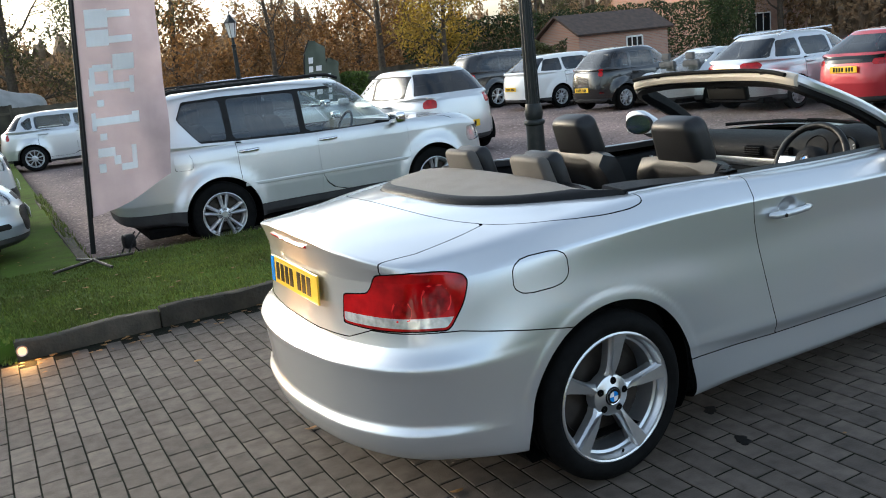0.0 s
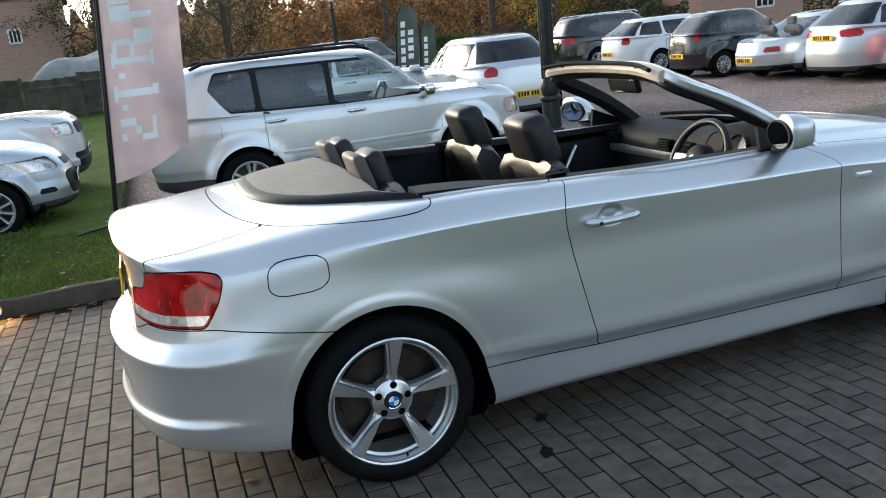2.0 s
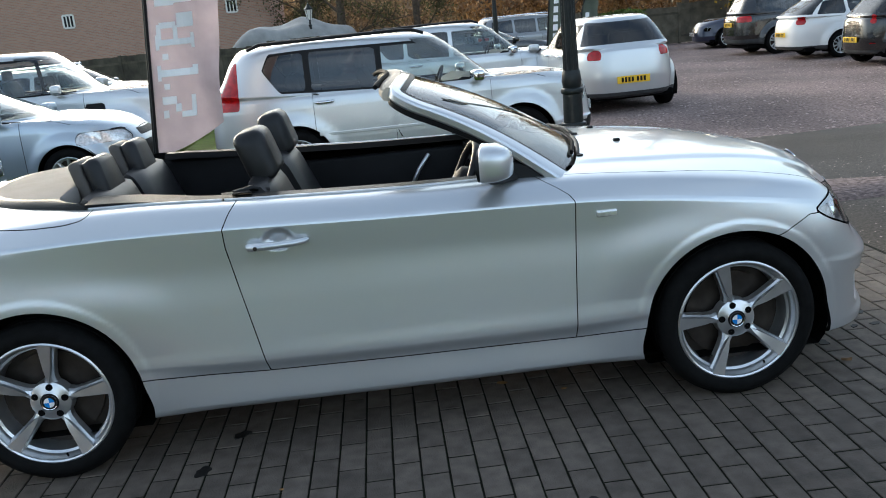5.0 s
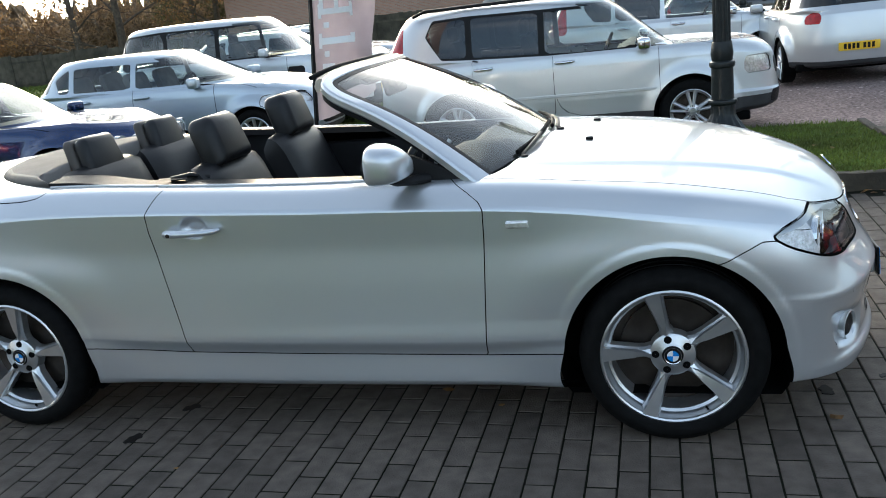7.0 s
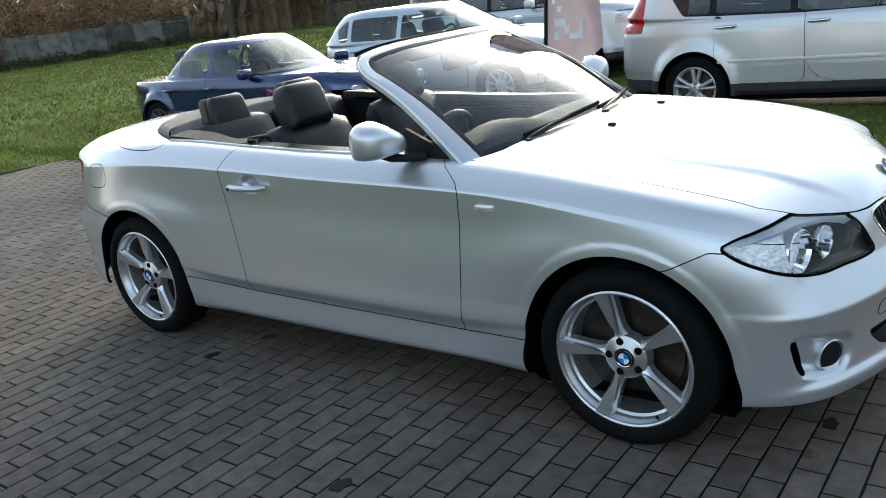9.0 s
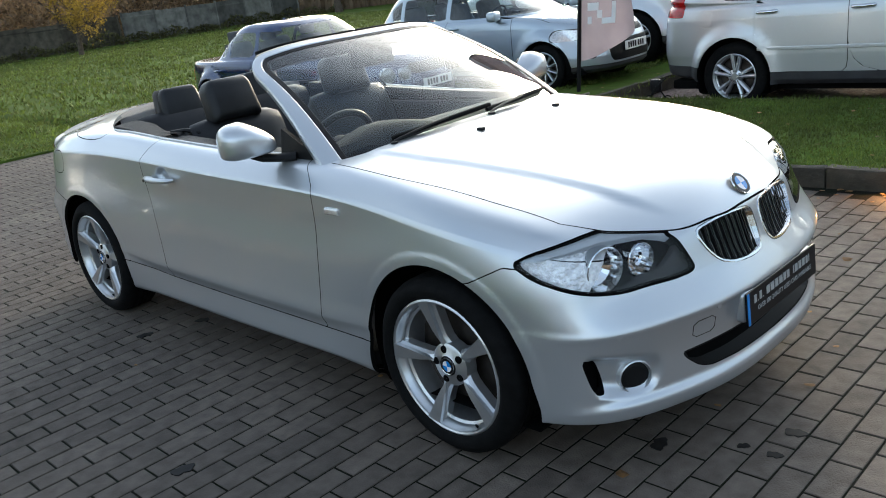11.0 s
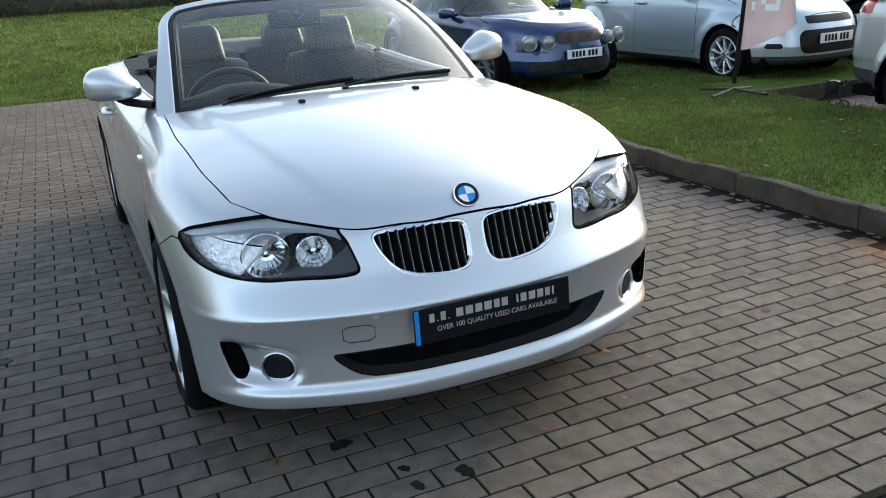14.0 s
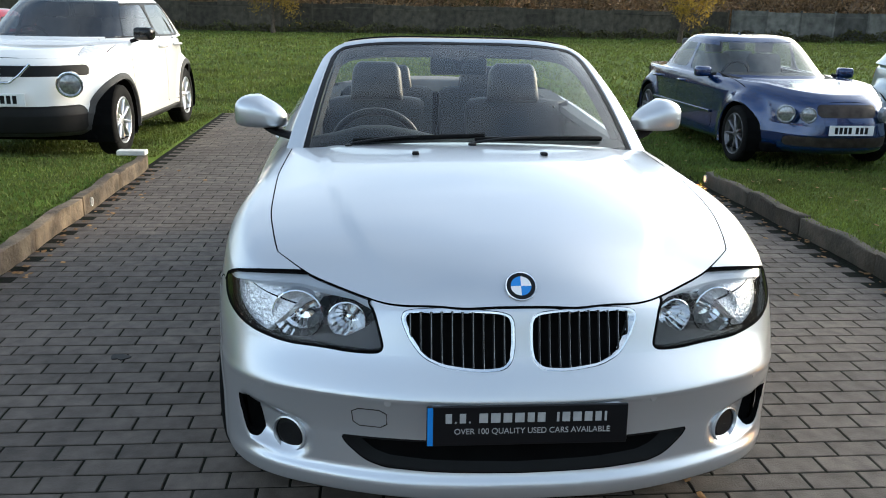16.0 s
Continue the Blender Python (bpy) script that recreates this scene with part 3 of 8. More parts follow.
DECK = rounded([(-1.80, -.2), (-1.80, .12), (-1.775, .32), (-1.725, .48), (-1.645, .61), (-1.54, .695), (-1.42, .748), (-1.29, .772), (-1.16, .772), (-1.085, .755), (-1.068, .70), (-1.068, -.2)], 2)


def boot_field(A):
    x, y, z = A[:, 0], np.abs(A[:, 1]), A[:, 2]
    yl = np.interp(x, [-2.3, -2.12, -2.08, -1.95, -1.75, -1.5], [.60, .585, .585, .61, .60, .56])
    return np.where((z > .5) & (x < -1.2), np.minimum(yl - y, -inside(DECK, x, y)), -0.3)


def deck_field(A):
    x, y, z = A[:, 0], np.abs(A[:, 1]), A[:, 2]
    # cover panel behind the seats, its tips reaching forward along the sides
    return np.where((z > .85) & (x < -1.02), inside(DECK, x, y), -0.3)


door, skin = skin.split(door_field)
sill, skin = skin.split(sill_field)
fbump, skin = skin.split(front_bumper_field)
rbump, skin = skin.split(rear_bumper_field)
boot, skin = skin.split(boot_field)
deck, skin = skin.split(deck_field)
wing = skin.cut(skin.A[:, 0] - 0.1)
quarter = skin.cut(-skin.A[:, 0] - 0.1)

def both(sk):
    return sk.joined(sk.mirrored()).welded()


P_bonnet = both(bonnet).solid("bonnet", M_SILVER, car)
P_boot = both(boot).solid("boot_lid", M_SILVER, car)
P_fb = both(fbump).solid("front_bumper", M_SILVER, car)
P_rb = both(rbump).solid("rear_bumper", M_SILVER, car)
P_deck = both(deck).solid("roof_cover_panel", M_SILVER, car)
both(inner).solid("inner_structure", M_GAP, car, "black inner structure", depth=0)
DOORS, QUARTERS, WINGS, HEADS, TAILS = [], [], [], [], []
for sk_side in (1, -1):
    side = (lambda k: k) if sk_side == 1 else (lambda k: k.mirrored())
    DOORS.append(side(door).solid("door", M_SILVER, car))
    WINGS.append(side(wing).solid("front_wing", M_SILVER, car))
    QUARTERS.append(side(quarter).solid("rear_quarter_panel", M_SILVER, car))
    side(sill).solid("sill", M_SILVER, car)
    side(fuel).solid("fuel_flap" if sk_side == -1 else "side_panel", M_SILVER, QUARTERS[-1])
    side(slot).pushed(-0.035).solid("air_slot", M_GAP, P_fb, "black air slot", depth=0)
    HEADS.append(side(head).pushed(-0.001).solid("headlamp", M_LENS, car, "clear-lens headlamp with round reflectors", depth=0.0))
    TAILS.append(side(tail).solid("tail_lamp", M_RED, car, "red tail lamp with clear lower strip"))
HEADSKIN, TAILSKIN, KIDSKIN, GRILLESKIN = head, tail, kidney, grille

# ---- the silver convertible: wheels, lamps, cabin ----
def mirror_y(fn):
    for sd in (1, -1):
        fn(sd)


def roundel(parent, m, r):
    """A round badge: black ring, chrome rim and four quarters, blue and white."""
    bm = bmesh.new()
    lathe(bm, [(0.001, 0.003), (r * 0.98, 0.003), (r, 0.0)], m, 32)
    ring = part("badge", bm, M_PLATE_K, parent, "round badge with blue and white quarters", 30)
    for q in range(4):
        bm = bmesh.new()
        a0 = q * math.pi / 2
        pts = [bm.verts.new(m @ Vector((0, 0, 0.0042)))] + [bm.verts.new(m @ Vector((r * .68 * math.cos(a0 + k * math.pi / 16), r * .68 * math.sin(a0 + k * math.pi / 16), 0.0042))) for k in range(9)]
        bm.faces.new(pts)
        part("badge_quarter", bm, M_BLUE if q % 2 == 0 else M_WHITE, ring)
    bm = bmesh.new()
    lathe(bm, [(r * 0.95, 0.0035), (r * 1.02, 0.0045), (r * 1.05, 0.0)], m, 32)
    part("badge_rim", bm, M_CHROME, ring)
    return ring


def road_wheel(parent, x, y, z, sd, turn, R=0.317, rim=0.239, width=0.21, spokes=5, style="star", material=None, badge=True, detail=True):
    """Tyre, rim, spokes, hub and brake disc, facing outwards along y by the sign sd."""
    material = material or M_ALLOY
    m = Matrix.Translation((x, y, z)) @ Matrix.Rotation(-sd * math.pi / 2, 4, "X")
    h = width / 2
    steps = 56 if detail else 32
    w = new("wheel")
    w.parent = parent
    bm = bmesh.new()
    s = R - rim
    lathe(bm, [(rim, h * .80), (rim + .008, h * .93), (rim + .35 * s, h * 1.03), (rim + .62 * s, h * 1.0), (R - .022, h * .93), (R - .006, h * .80), (R, h * .60), (R, h * .44), (R - .007, h * .42), (R - .007, h * .36), (R, h * .34), (R, h * .08), (R - .007, h * .06), (R - .007, -h * .06), (R, -h * .08), (R, -h * .6), (R - .02, -h * .9), (rim + .5 * s, -h * 1.0), (rim, -h * .8)], m, steps)
    part("tyre", bm, M_RUBBER, w, "black rubber tyre", 40)
    bm = bmesh.new()
    lathe(bm, [(rim + .002, h * .80), (rim + .005, h * .90), (rim - .001, h * .93), (rim - .007, h * .90), (rim - .009, h * .80), (rim - .016, h * .74), (rim - .019, h * .56), (rim - .028, h * .50), (rim - .031, h * .2), (rim - .033, -h * .8)], m, steps)
    part("rim", bm, material, w, smooth=40)
    bm = bmesh.new()
    lathe(bm, [(0.002, -h * .05), (rim * .74, -h * .05), (rim * .74, -h * .2), (rim - .03, -h * .2), (rim - .03, -h * .8)], m, 32)
    part("brake_disc", bm, M_DISC, w)
    for k in range(spokes):
        a = turn + 2 * math.pi * k / spokes if style != "double" else turn + 4 * math.pi * (k // 2) / spokes + (k % 2 - .5) * .40
        rot = m @ Matrix.Rotation(a, 4, "Z")
        bm = bmesh.new()
        if style == "star":
            secs = [(.028, .030, .042, h * .62), (.055, .030, .038, h * .61), (.072, .020, .026, h * .62), (.095, .014, .019, h * .66), (.125, .015, .020, h * .71), (.16, .018, .024, h * .76), (.20, .023, .029, h * .82), (rim - .006, .029, .038, h * .88)]
        elif style == "double":
            secs = [(.03, .010, .016, h * .7), (.10, .011, .017, h * .78), (rim - .01, .016, .022, h * .88)]
        elif style == "twin":
            secs = [(.03, .016, .022, h * .7), (.10, .024, .028, h * .78), (rim - .01, .030, .034, h * .86)]
        else:
            secs = [(.03, .012, .016, h * .7), (.10, .010, .014, h * .78), (rim - .01, .012, .016, h * .86)]
        prev = None
        for r, wt, wb, top in secs:
            ring = [bm.verts.new(rot @ Vector((r, yy, zz))) for yy, zz in ((-wb, top - .05), (-wb * .98, top - .018), (-wt * .80, top - .006), (0, top + .002), (wt * .80, top - .006), (wb * .98, top - .018), (wb, top - .05))]
            if prev:
                for i in range(6):
                    bm.faces.new((prev[i], prev[i + 1], ring[i + 1], ring[i]))
            prev = ring
        if style == "star":
            # flat raised blade, from a point near the hub to the full width at the rim
            prev = None
            for r, hw_, top in ((.078, .001, h * .64 + .004), (.10, .007, h * .67 + .006), (.13, .0125, h * .72 + .007), (.165, .017, h * .77 + .006), (.205, .022, h * .83 + .005), (rim - .004, .0265, h * .885 + .004)):
                ring = [bm.verts.new(rot @ Vector((r, yy, zz))) for yy, zz in ((-hw_ - .003, top - .012), (-hw_, top), (hw_, top - .002), (hw_ + .003, top - .012))]
                if prev:
                    for i in range(3):
                        bm.faces.new((prev[i], prev[i + 1], ring[i + 1], ring[i]))
                prev = ring
        part("spoke", bm, material, w, smooth=14)
        if detail:
            bm = bmesh.new()
            b = m @ Matrix.Translation((.057 * math.cos(a), .057 * math.sin(a), h * .60))
            lathe(bm, [(0.0005, .0085), (.0105, .0085), (.0125, .0095), (.0135, .007), (.0135, 0)], b, 18)
            part("wheel_bolt", bm, M_GAP if style == "star" else M_DISC, w, "dark recessed wheel bolt", 30)
    bm = bmesh.new()
    lathe(bm, [(.036, h * .72), (.040, h * .69), (.066, h * .655), (.076, h * .60), (.080, h * .2)], m, 40)
    part("hub", bm, material, w, smooth=40)
    bm = bmesh.new()
    lathe(bm, [(.0005, h * .72), (.034, h * .72), (.036, h * .66)], m, 28)
    part("hub_cap", bm, material if not badge else M_PLATE_K, w, smooth=40)
    if badge:
        roundel(w, m @ Matrix.Translation((0, 0, h * .72)), .029)
        b = m @ Matrix.Rotation(turn + math.pi + .25, 4, "Z") @ Matrix.Translation((rim - .025, 0, h * .8))
        bm = bmesh.new()
        lathe(bm, [(.004, -.02), (.004, .0), (.0005, .002)], b @ Matrix.Rotation(-1.2, 4, "Y"), 8)
        part("tyre_valve", bm, M_RUBBER, w, "black tyre valve")
    return w


road_wheel(car, -HUB_X, -0.742, 0.315, -1, radians(82))
road_wheel(car, HUB_X, -0.742, 0.315, -1, radians(105))
road_wheel(car, -HUB_X, 0.742, 0.315, 1, radians(60))
road_wheel(car, HUB_X, 0.742, 0.315, 1, radians(40))


def liner(sd):
    for hx in (HUB_X, -HUB_X):
        bm = bmesh.new()
        lathe(bm, [(0.394, .79), (0.405, .60), (0.40, .54), (0.002, .53)], Matrix.Translation((hx, 0, HUB_Z)) @ Matrix.Rotation(-sd * math.pi / 2, 4, "X"), 40)
        low = [v for v in bm.verts if v.co.z < 0.16]
        for v in low:
            v.co.z = 0.16
        part("wheel_arch_liner", bm, M_GAP, car, "black wheel arch liner")


mirror_y(liner)
bm = bmesh.new()
box(bm, -1.95, 1.85, -.50, .50, .17, .21, .01)
part("underbody", bm, M_GAP, car, "black underbody")
bm = bmesh.new()
box(bm, -.92, .92, -.79, .79, .19, .25, .01)
part("floor_pan", bm, M_DASH, car, "black cabin floor")


M_LINING = mat("beige_lining", (.52, .45, .36), .75, vary=.1, scale=6, bump=.2, bump_scale=300)
M_LAMPPALE = mat("pale_reflector", (.80, .80, .80), .22, .55, vary=.25, scale=55, bump=.6, bump_scale=90)
M_LAMPBROW = mat("lamp_brow_grey", (.42, .44, .46), .3, .3, vary=.1, coat=.5)
M_LAMPGREY = mat("lamp_grey", (.016, .0165, .018), .3, vary=.2)


# headlamps
def headlamp(sd, lens):
    side = HEADSKIN if sd == 1 else HEADSKIN.mirrored()
    edge = lambda A: inside(HEAD, A[:, 6], A[:, 2])
    back = side.pushed(-0.165)
    side_share = back.A[:, 6] - .715 + 1.1 * (back.A[:, 2] - .655)
    back.cut(-side_share).solid("housing", M_LAMPGREY, lens, "dark lamp housing", depth=0)
    # ribbed side reflector: upright steps of bright plastic
    ribs = side.pushed(-0.040)
    ribs = ribs.cut(ribs.A[:, 6] - .715 + 1.1 * (ribs.A[:, 2] - .655))
    ribs.A[:, :3] += ribs.A[:, 3:6] * (.006 * np.abs(((ribs.A[:, 6] * 55) % 1) - .5))[:, None]
    ribs.solid("side_reflector", M_LAMPPALE, lens, "bright ribbed side reflector", depth=0.03)
    # dark lower mask rising towards the grille
    mask = side.pushed(-0.020)
    lim = np.interp(mask.A[:, 6], [.38, .44, .50, .56, .62, .72, .80, 1.0], [.705, .655, .625, .628, .612, .606, .604, .60])
    mask.cut(lim - mask.A[:, 2]).solid("lower_mask", M_LAMPGREY, lens, "dark lower lamp mask", depth=0.03)
    rim = side.cut(0.0045 - np.abs(edge(side.A)))
    rim.pushed(0.001).solid("seal", M_GAP, lens, "black lamp seal", depth=0.05)
    brow = side.pushed(-0.010)
    f = np.interp(brow.A[:, 6], [.40, .43, .452, .53, .63, .71, .80, .89, .965], [.70, .703, .713, .727, .733, .738, .738, .733, .722])
    brow = brow.cut(brow.A[:, 2] - f).pieces()[0]
    brow.solid("brow", M_LAMPBROW, lens, "pale grey brow strip", depth=0.03)
    for x, y, z, r in ((1.785, .580, .652, .066), (1.822, .446, .646, .050)):
        m = Matrix.Translation((x, sd * y, z)) @ Matrix.Rotation(math.pi / 2, 4, "Y") @ Matrix.Rotation(-sd * .22, 4, "X")
        bm = bmesh.new()
        lathe(bm, [(.008, -.030), (r * .5, -.022), (r * .85, .0), (r, .030), (r * 1.05, .040), (r * 1.10, .038), (r * 1.12, -.03)], m, 22)
        bowl = part("reflector", bm, M_CHROME, lens, "round chrome reflector with facets")
        bm = bmesh.new()
        lathe(bm, [(.0005, .018), (.010, .014), (.012, -.03)], m, 16)
        part("bulb_shield", bm, M_CHROME, bowl)
    bm = bmesh.new()
    box(bm, -.004, .004, -.04, .04, -.008, .008, .002, m=Matrix.Translation((1.70, sd * .720, .712)) @ Matrix.Rotation(sd * .9, 4, "Z"))
    part("indicator_bulb", bm, M_AMBER, lens, "amber indicator bulb")


for sd, ob in zip((1, -1), HEADS):
    headlamp(sd, ob)

M_RED_DEEP = mat("deep_red_lens", (.26, .002, .004), .08, vary=.5, scale=40, spec=.5)
# paler red for the glint painted as a ring round each bowl
M_RED_GLINT = mat("red_lens_glint", (.75, .03, .03), .15, vary=.2, scale=40)

# tail lamps: clear strip and inner bands
for sd, ob in zip((1, -1), TAILS):
    side = TAILSKIN if sd == 1 else TAILSKIN.mirrored()
    strip = side.cut(side.A[:, 2] - 0.708)
    strip = strip.cut(0.741 - strip.A[:, 2])
    strip = strip.cut(inside(TAIL, strip.A[:, 6], strip.A[:, 2]) - 0.010)
    strip.pushed(0.0015).solid("clear_strip", M_CLEAR, ob, "clear ribbed strip", depth=0.002)

    for s0, z0, r0 in ((along(-1.97, .765), .800, .052), (along(-2.08, .675), .765, .040)):
        q = side.cut(r0 - np.hypot(side.A[:, 6] - s0, side.A[:, 2] - z0))
        if q.F:
            q.pushed(.0012).solid("lamp_bowl", M_RED_DEEP, ob, "deep red round lamp bowl", depth=0)
            g = side.cut(.004 - np.abs(np.hypot(side.A[:, 6] - s0, side.A[:, 2] - z0) - r0))
            g.pushed(.002).solid("lamp_ring", M_RED_GLINT, ob, "brighter red ring", depth=0)

# kidney grilles and lower grille
for sd in (1, -1):
    side = KIDSKIN if sd == 1 else KIDSKIN.mirrored()
    g = side.pushed(-0.05).solid("grille", M_GAP, P_fb, "black kidney grille with chrome frame", depth=0)
    f = side.cut(0.006 - inside(KIDNEY, np.abs(side.A[:, 1]), side.A[:, 2]))
    f.pushed(0.003).solid("grille_frame", M_CHROME, g, "chrome grille frame", depth=0.03)
    for k in range(10):
        y = 0.046 + k * 0.0268
        near = np.abs(np.abs(side.A[:, 1]) - y) < 0.012
        zs_, xs_ = side.A[near, 2], side.A[near, 0]
        o = np.argsort(zs_)
        lim = np.linspace(zs_.min() + .004, zs_.max() - .004, 7)
        bm = bmesh.new()
        tube(bm, [(float(np.interp(q, zs_[o], xs_[o])) - .012, sd * y, float(q)) for q in lim], .012, 8, .22)
        bmesh.ops.scale(bm, vec=(1, .28, 1), space=Matrix.Translation((0, -sd * y, 0)), verts=bm.verts)
        part("slat", bm, M_TRIM, g, "narrow black slat", 60)
        bm = bmesh.new()
        tube(bm, [(float(np.interp(q, zs_[o], xs_[o])) - .003, sd * y, float(q)) for q in lim], .0005, 6)
        part("slat_edge", bm, M_DARKCHROME, g, "chrome slat edge", 60)
low = both(GRILLESKIN)
gl = low.pushed(-0.06).solid("lower_grille", M_GAP, P_fb, "black lower air intake", depth=0)
for zz in (.285, .315):
    low.cut(0.004 - np.abs(low.A[:, 2] - zz)).pushed(-0.03).solid("grille_bar", M_TRIM, gl, depth=0.02)
low.cut(0.006 - inside(GRILLE, np.abs(low.A[:, 1]), low.A[:, 2])).pushed(-0.002).solid("grille_edge", M_TRIM, gl, depth=0.06)

# fog lamps, parking sensors, washer jets, side indicators
def front_bits(sd):
    m = Matrix.Translation((1.918, sd * .611, .336)) @ Matrix.Rotation(math.pi / 2, 4, "Y") @ Matrix.Rotation(-sd * .55, 4, "X")
    bm = bmesh.new()
    lathe(bm, [(.046, .000), (.049, .008), (.053, .006), (.057, -.03)], m, 36)
    fog = part("fog_lamp", bm, M_SILVER, P_fb, "round fog lamp in a silver bezel", 40)
    bm = bmesh.new()
    lathe(bm, [(.0005, .0015), (.034, .001), (.046, -.003), (.047, -.03)], m, 32)
    part("fog_lens", bm, M_TRIM, fog, "dark fog lamp lens")
    for x, y, z in ((2.056, .348, .490), (1.920, .680, .492)):
        n = np.array(BN[np.argmin((BO[:, 0] - x)**2 + (BO[:, 1] - y)**2)])
        m = Matrix.Translation((x, sd * y, z)) @ Vector((n[0], sd * n[1], 0)).to_track_quat("Z", "Y").to_matrix().to_4x4()
        bm = bmesh.new()
        lathe(bm, [(.0005, .0015), (.009, .0015), (.0095, -.001), (.0108, -.001), (.012, -.01)], m, 20)
        part("parking_sensor", bm, M_SILVER, P_fb, "small round parking sensor")
    if sd == -1:
        o = rounded([(.356, .408), (.450, .408), (.450, .463), (.356, .463)], 1)
        pts = []
        for s_, z_ in np.concatenate([o, o[:1]]):
            d2 = (fbump.A[:, 6] - s_)**2 + (fbump.A[:, 2] - z_)**2
            k = np.argsort(d2)[:4]
            w = 1 / (d2[k] + 1e-7)
            P = (fbump.A[k, :3] * w[:, None]).sum(0) / w.sum()
            pts.append((P[0], -P[1], z_))
        bm = bmesh.new()
        tube(bm, pts, .0016, 6)
        part("towing_cover", bm, M_DISC, P_fb, "square towing eye cover joint", 60)
    bm = bmesh.new()
    k = np.argmin((bonnet.A[:, 0] - 1.045)**2 + (bonnet.A[:, 1] - .23)**2)
    zj = float(bonnet.A[k, 2])
    box(bm, 1.030, 1.060, sd * .23 - .012, sd * .23 + .012, zj - .01, zj + .010, .005)
    part("washer_jet", bm, M_TRIM, P_bonnet, "black washer jet")
    bm = bmesh.new()
    box(bm, -.040, .040, -.009, .009, -.013, .013, .006, m=Matrix.Translation((.832, sd * .812, .800)))
    part("side_indicator", bm, M_CLEAR, WINGS[0 if sd == 1 else 1], "clear side indicator lens")


mirror_y(front_bits)

def plate(name, material, parent, m, label, bars, bar_material, w=.52, h=.111, band=True, band_w=.042):
    """A number plate: a rounded board with a blue band and plain bars for the characters."""
    bm = bmesh.new()
    box(bm, -w / 2, w / 2, -h / 2, h / 2, -.004, .004, .003, m=m)
    p = part(name, bm, material, parent, label)
    if band:
        bm = bmesh.new()
        box(bm, -w / 2 + .002, -w / 2 + band_w, -h / 2 + .003, h / 2 - .003, .004, .0055, m=m)
        part("plate_band", bm, M_BLUE, p, "blue band")
    for x0, x1, y0, y1 in bars:
        bm = bmesh.new()
        box(bm, x0, x1, y0, y1, .004, .0055, m=m)
        part("plate_bar", bm, bar_material, p)
    return p


PLATE_BARS = [(-.195 + .053 * k + (.03 if k > 3 else 0), -.195 + .053 * k + .036 + (.03 if k > 3 else 0), -.036, .036) for k in range(7)]
fm = Matrix.Translation((2.094, 0.010, .440)) @ Matrix(((0, 0, 1, 0), (1, 0, 0, 0), (0, 1, 0, 0), (0, 0, 0, 1))) @ Matrix.Rotation(radians(-3), 4, "X")
bars = []
for x0, x1 in ((-.212, -.196), (-.188, -.184), (-.176, -.160), (-.152, -.148), (-.126, -.104), (-.096, -.072), (-.064, -.042), (-.034, -.010), (-.002, .016), (.024, .044), (.074, .080), (.088, .108), (.116, .138), (.146, .166), (.174, .190), (.198, .204)):
    bars.append((x0, x1, .009, .035 if x1 - x0 > .005 else .013))
dealer = plate("show_plate", M_PLATE_K, P_fb, fm, "black show plate with pale lettering", bars, M_PALEINK, band_w=.016)
tx = bpy.data.curves.new("plate_words", "FONT")
tx.body, tx.size, tx.extrude, tx.align_x = "OVER 100 QUALITY USED CARS AVAILABLE", 0.0225, 0.0005, "CENTER"
words = new("lettering", tx)
words.parent = dealer
words.matrix_local = fm @ Matrix.Translation((0.012, -.022, .0048)) @ Matrix.Diagonal((.93, 1, 1, 1))
words.data.materials.append(M_PALEINK)
bm = bmesh.new()
box(bm, 2.045, 2.088, -.240, .260, .388, .492, .015, 3)
part("plate_mount", bm, M_SILVER, P_fb, smooth=40)
rm = Matrix.Translation((-2.178, 0, .795)) @ Matrix(((0, 0, -1, 0), (-1, 0, 0, 0), (0, 1, 0, 0), (0, 0, 0, 1))) @ Matrix.Rotation(radians(-4), 4, "X")
plate("rear_plate", M_PLATE_Y, P_boot, rm, "yellow rear plate with dark bars", PLATE_BARS, M_PLATE_K)
roundel(P_bonnet, Matrix.Translation((1.957, 0, .7745)) @ Matrix.Rotation(radians(50), 4, "Y"), .040)
roundel(P_boot, Matrix.Translation((-2.166, 0, .905)) @ Matrix.Rotation(radians(-97), 4, "Y"), .036)
bm = bmesh.new()
lip = []
for y in np.linspace(-.19, .19, 15):
    near = boot.A[np.argsort((boot.A[:, 1] - abs(y))**2 + (boot.A[:, 2] - .948)**2 + 4 * (boot.A[:, 0] > -2.1))[:3]]
    lip.append((float(near[:, 0].mean()) - .001, float(y), .948))
tube(bm, lip, .008, 8, .7)
part("brake_light", bm, M_RED, P_boot, "slim red high brake light", 40)

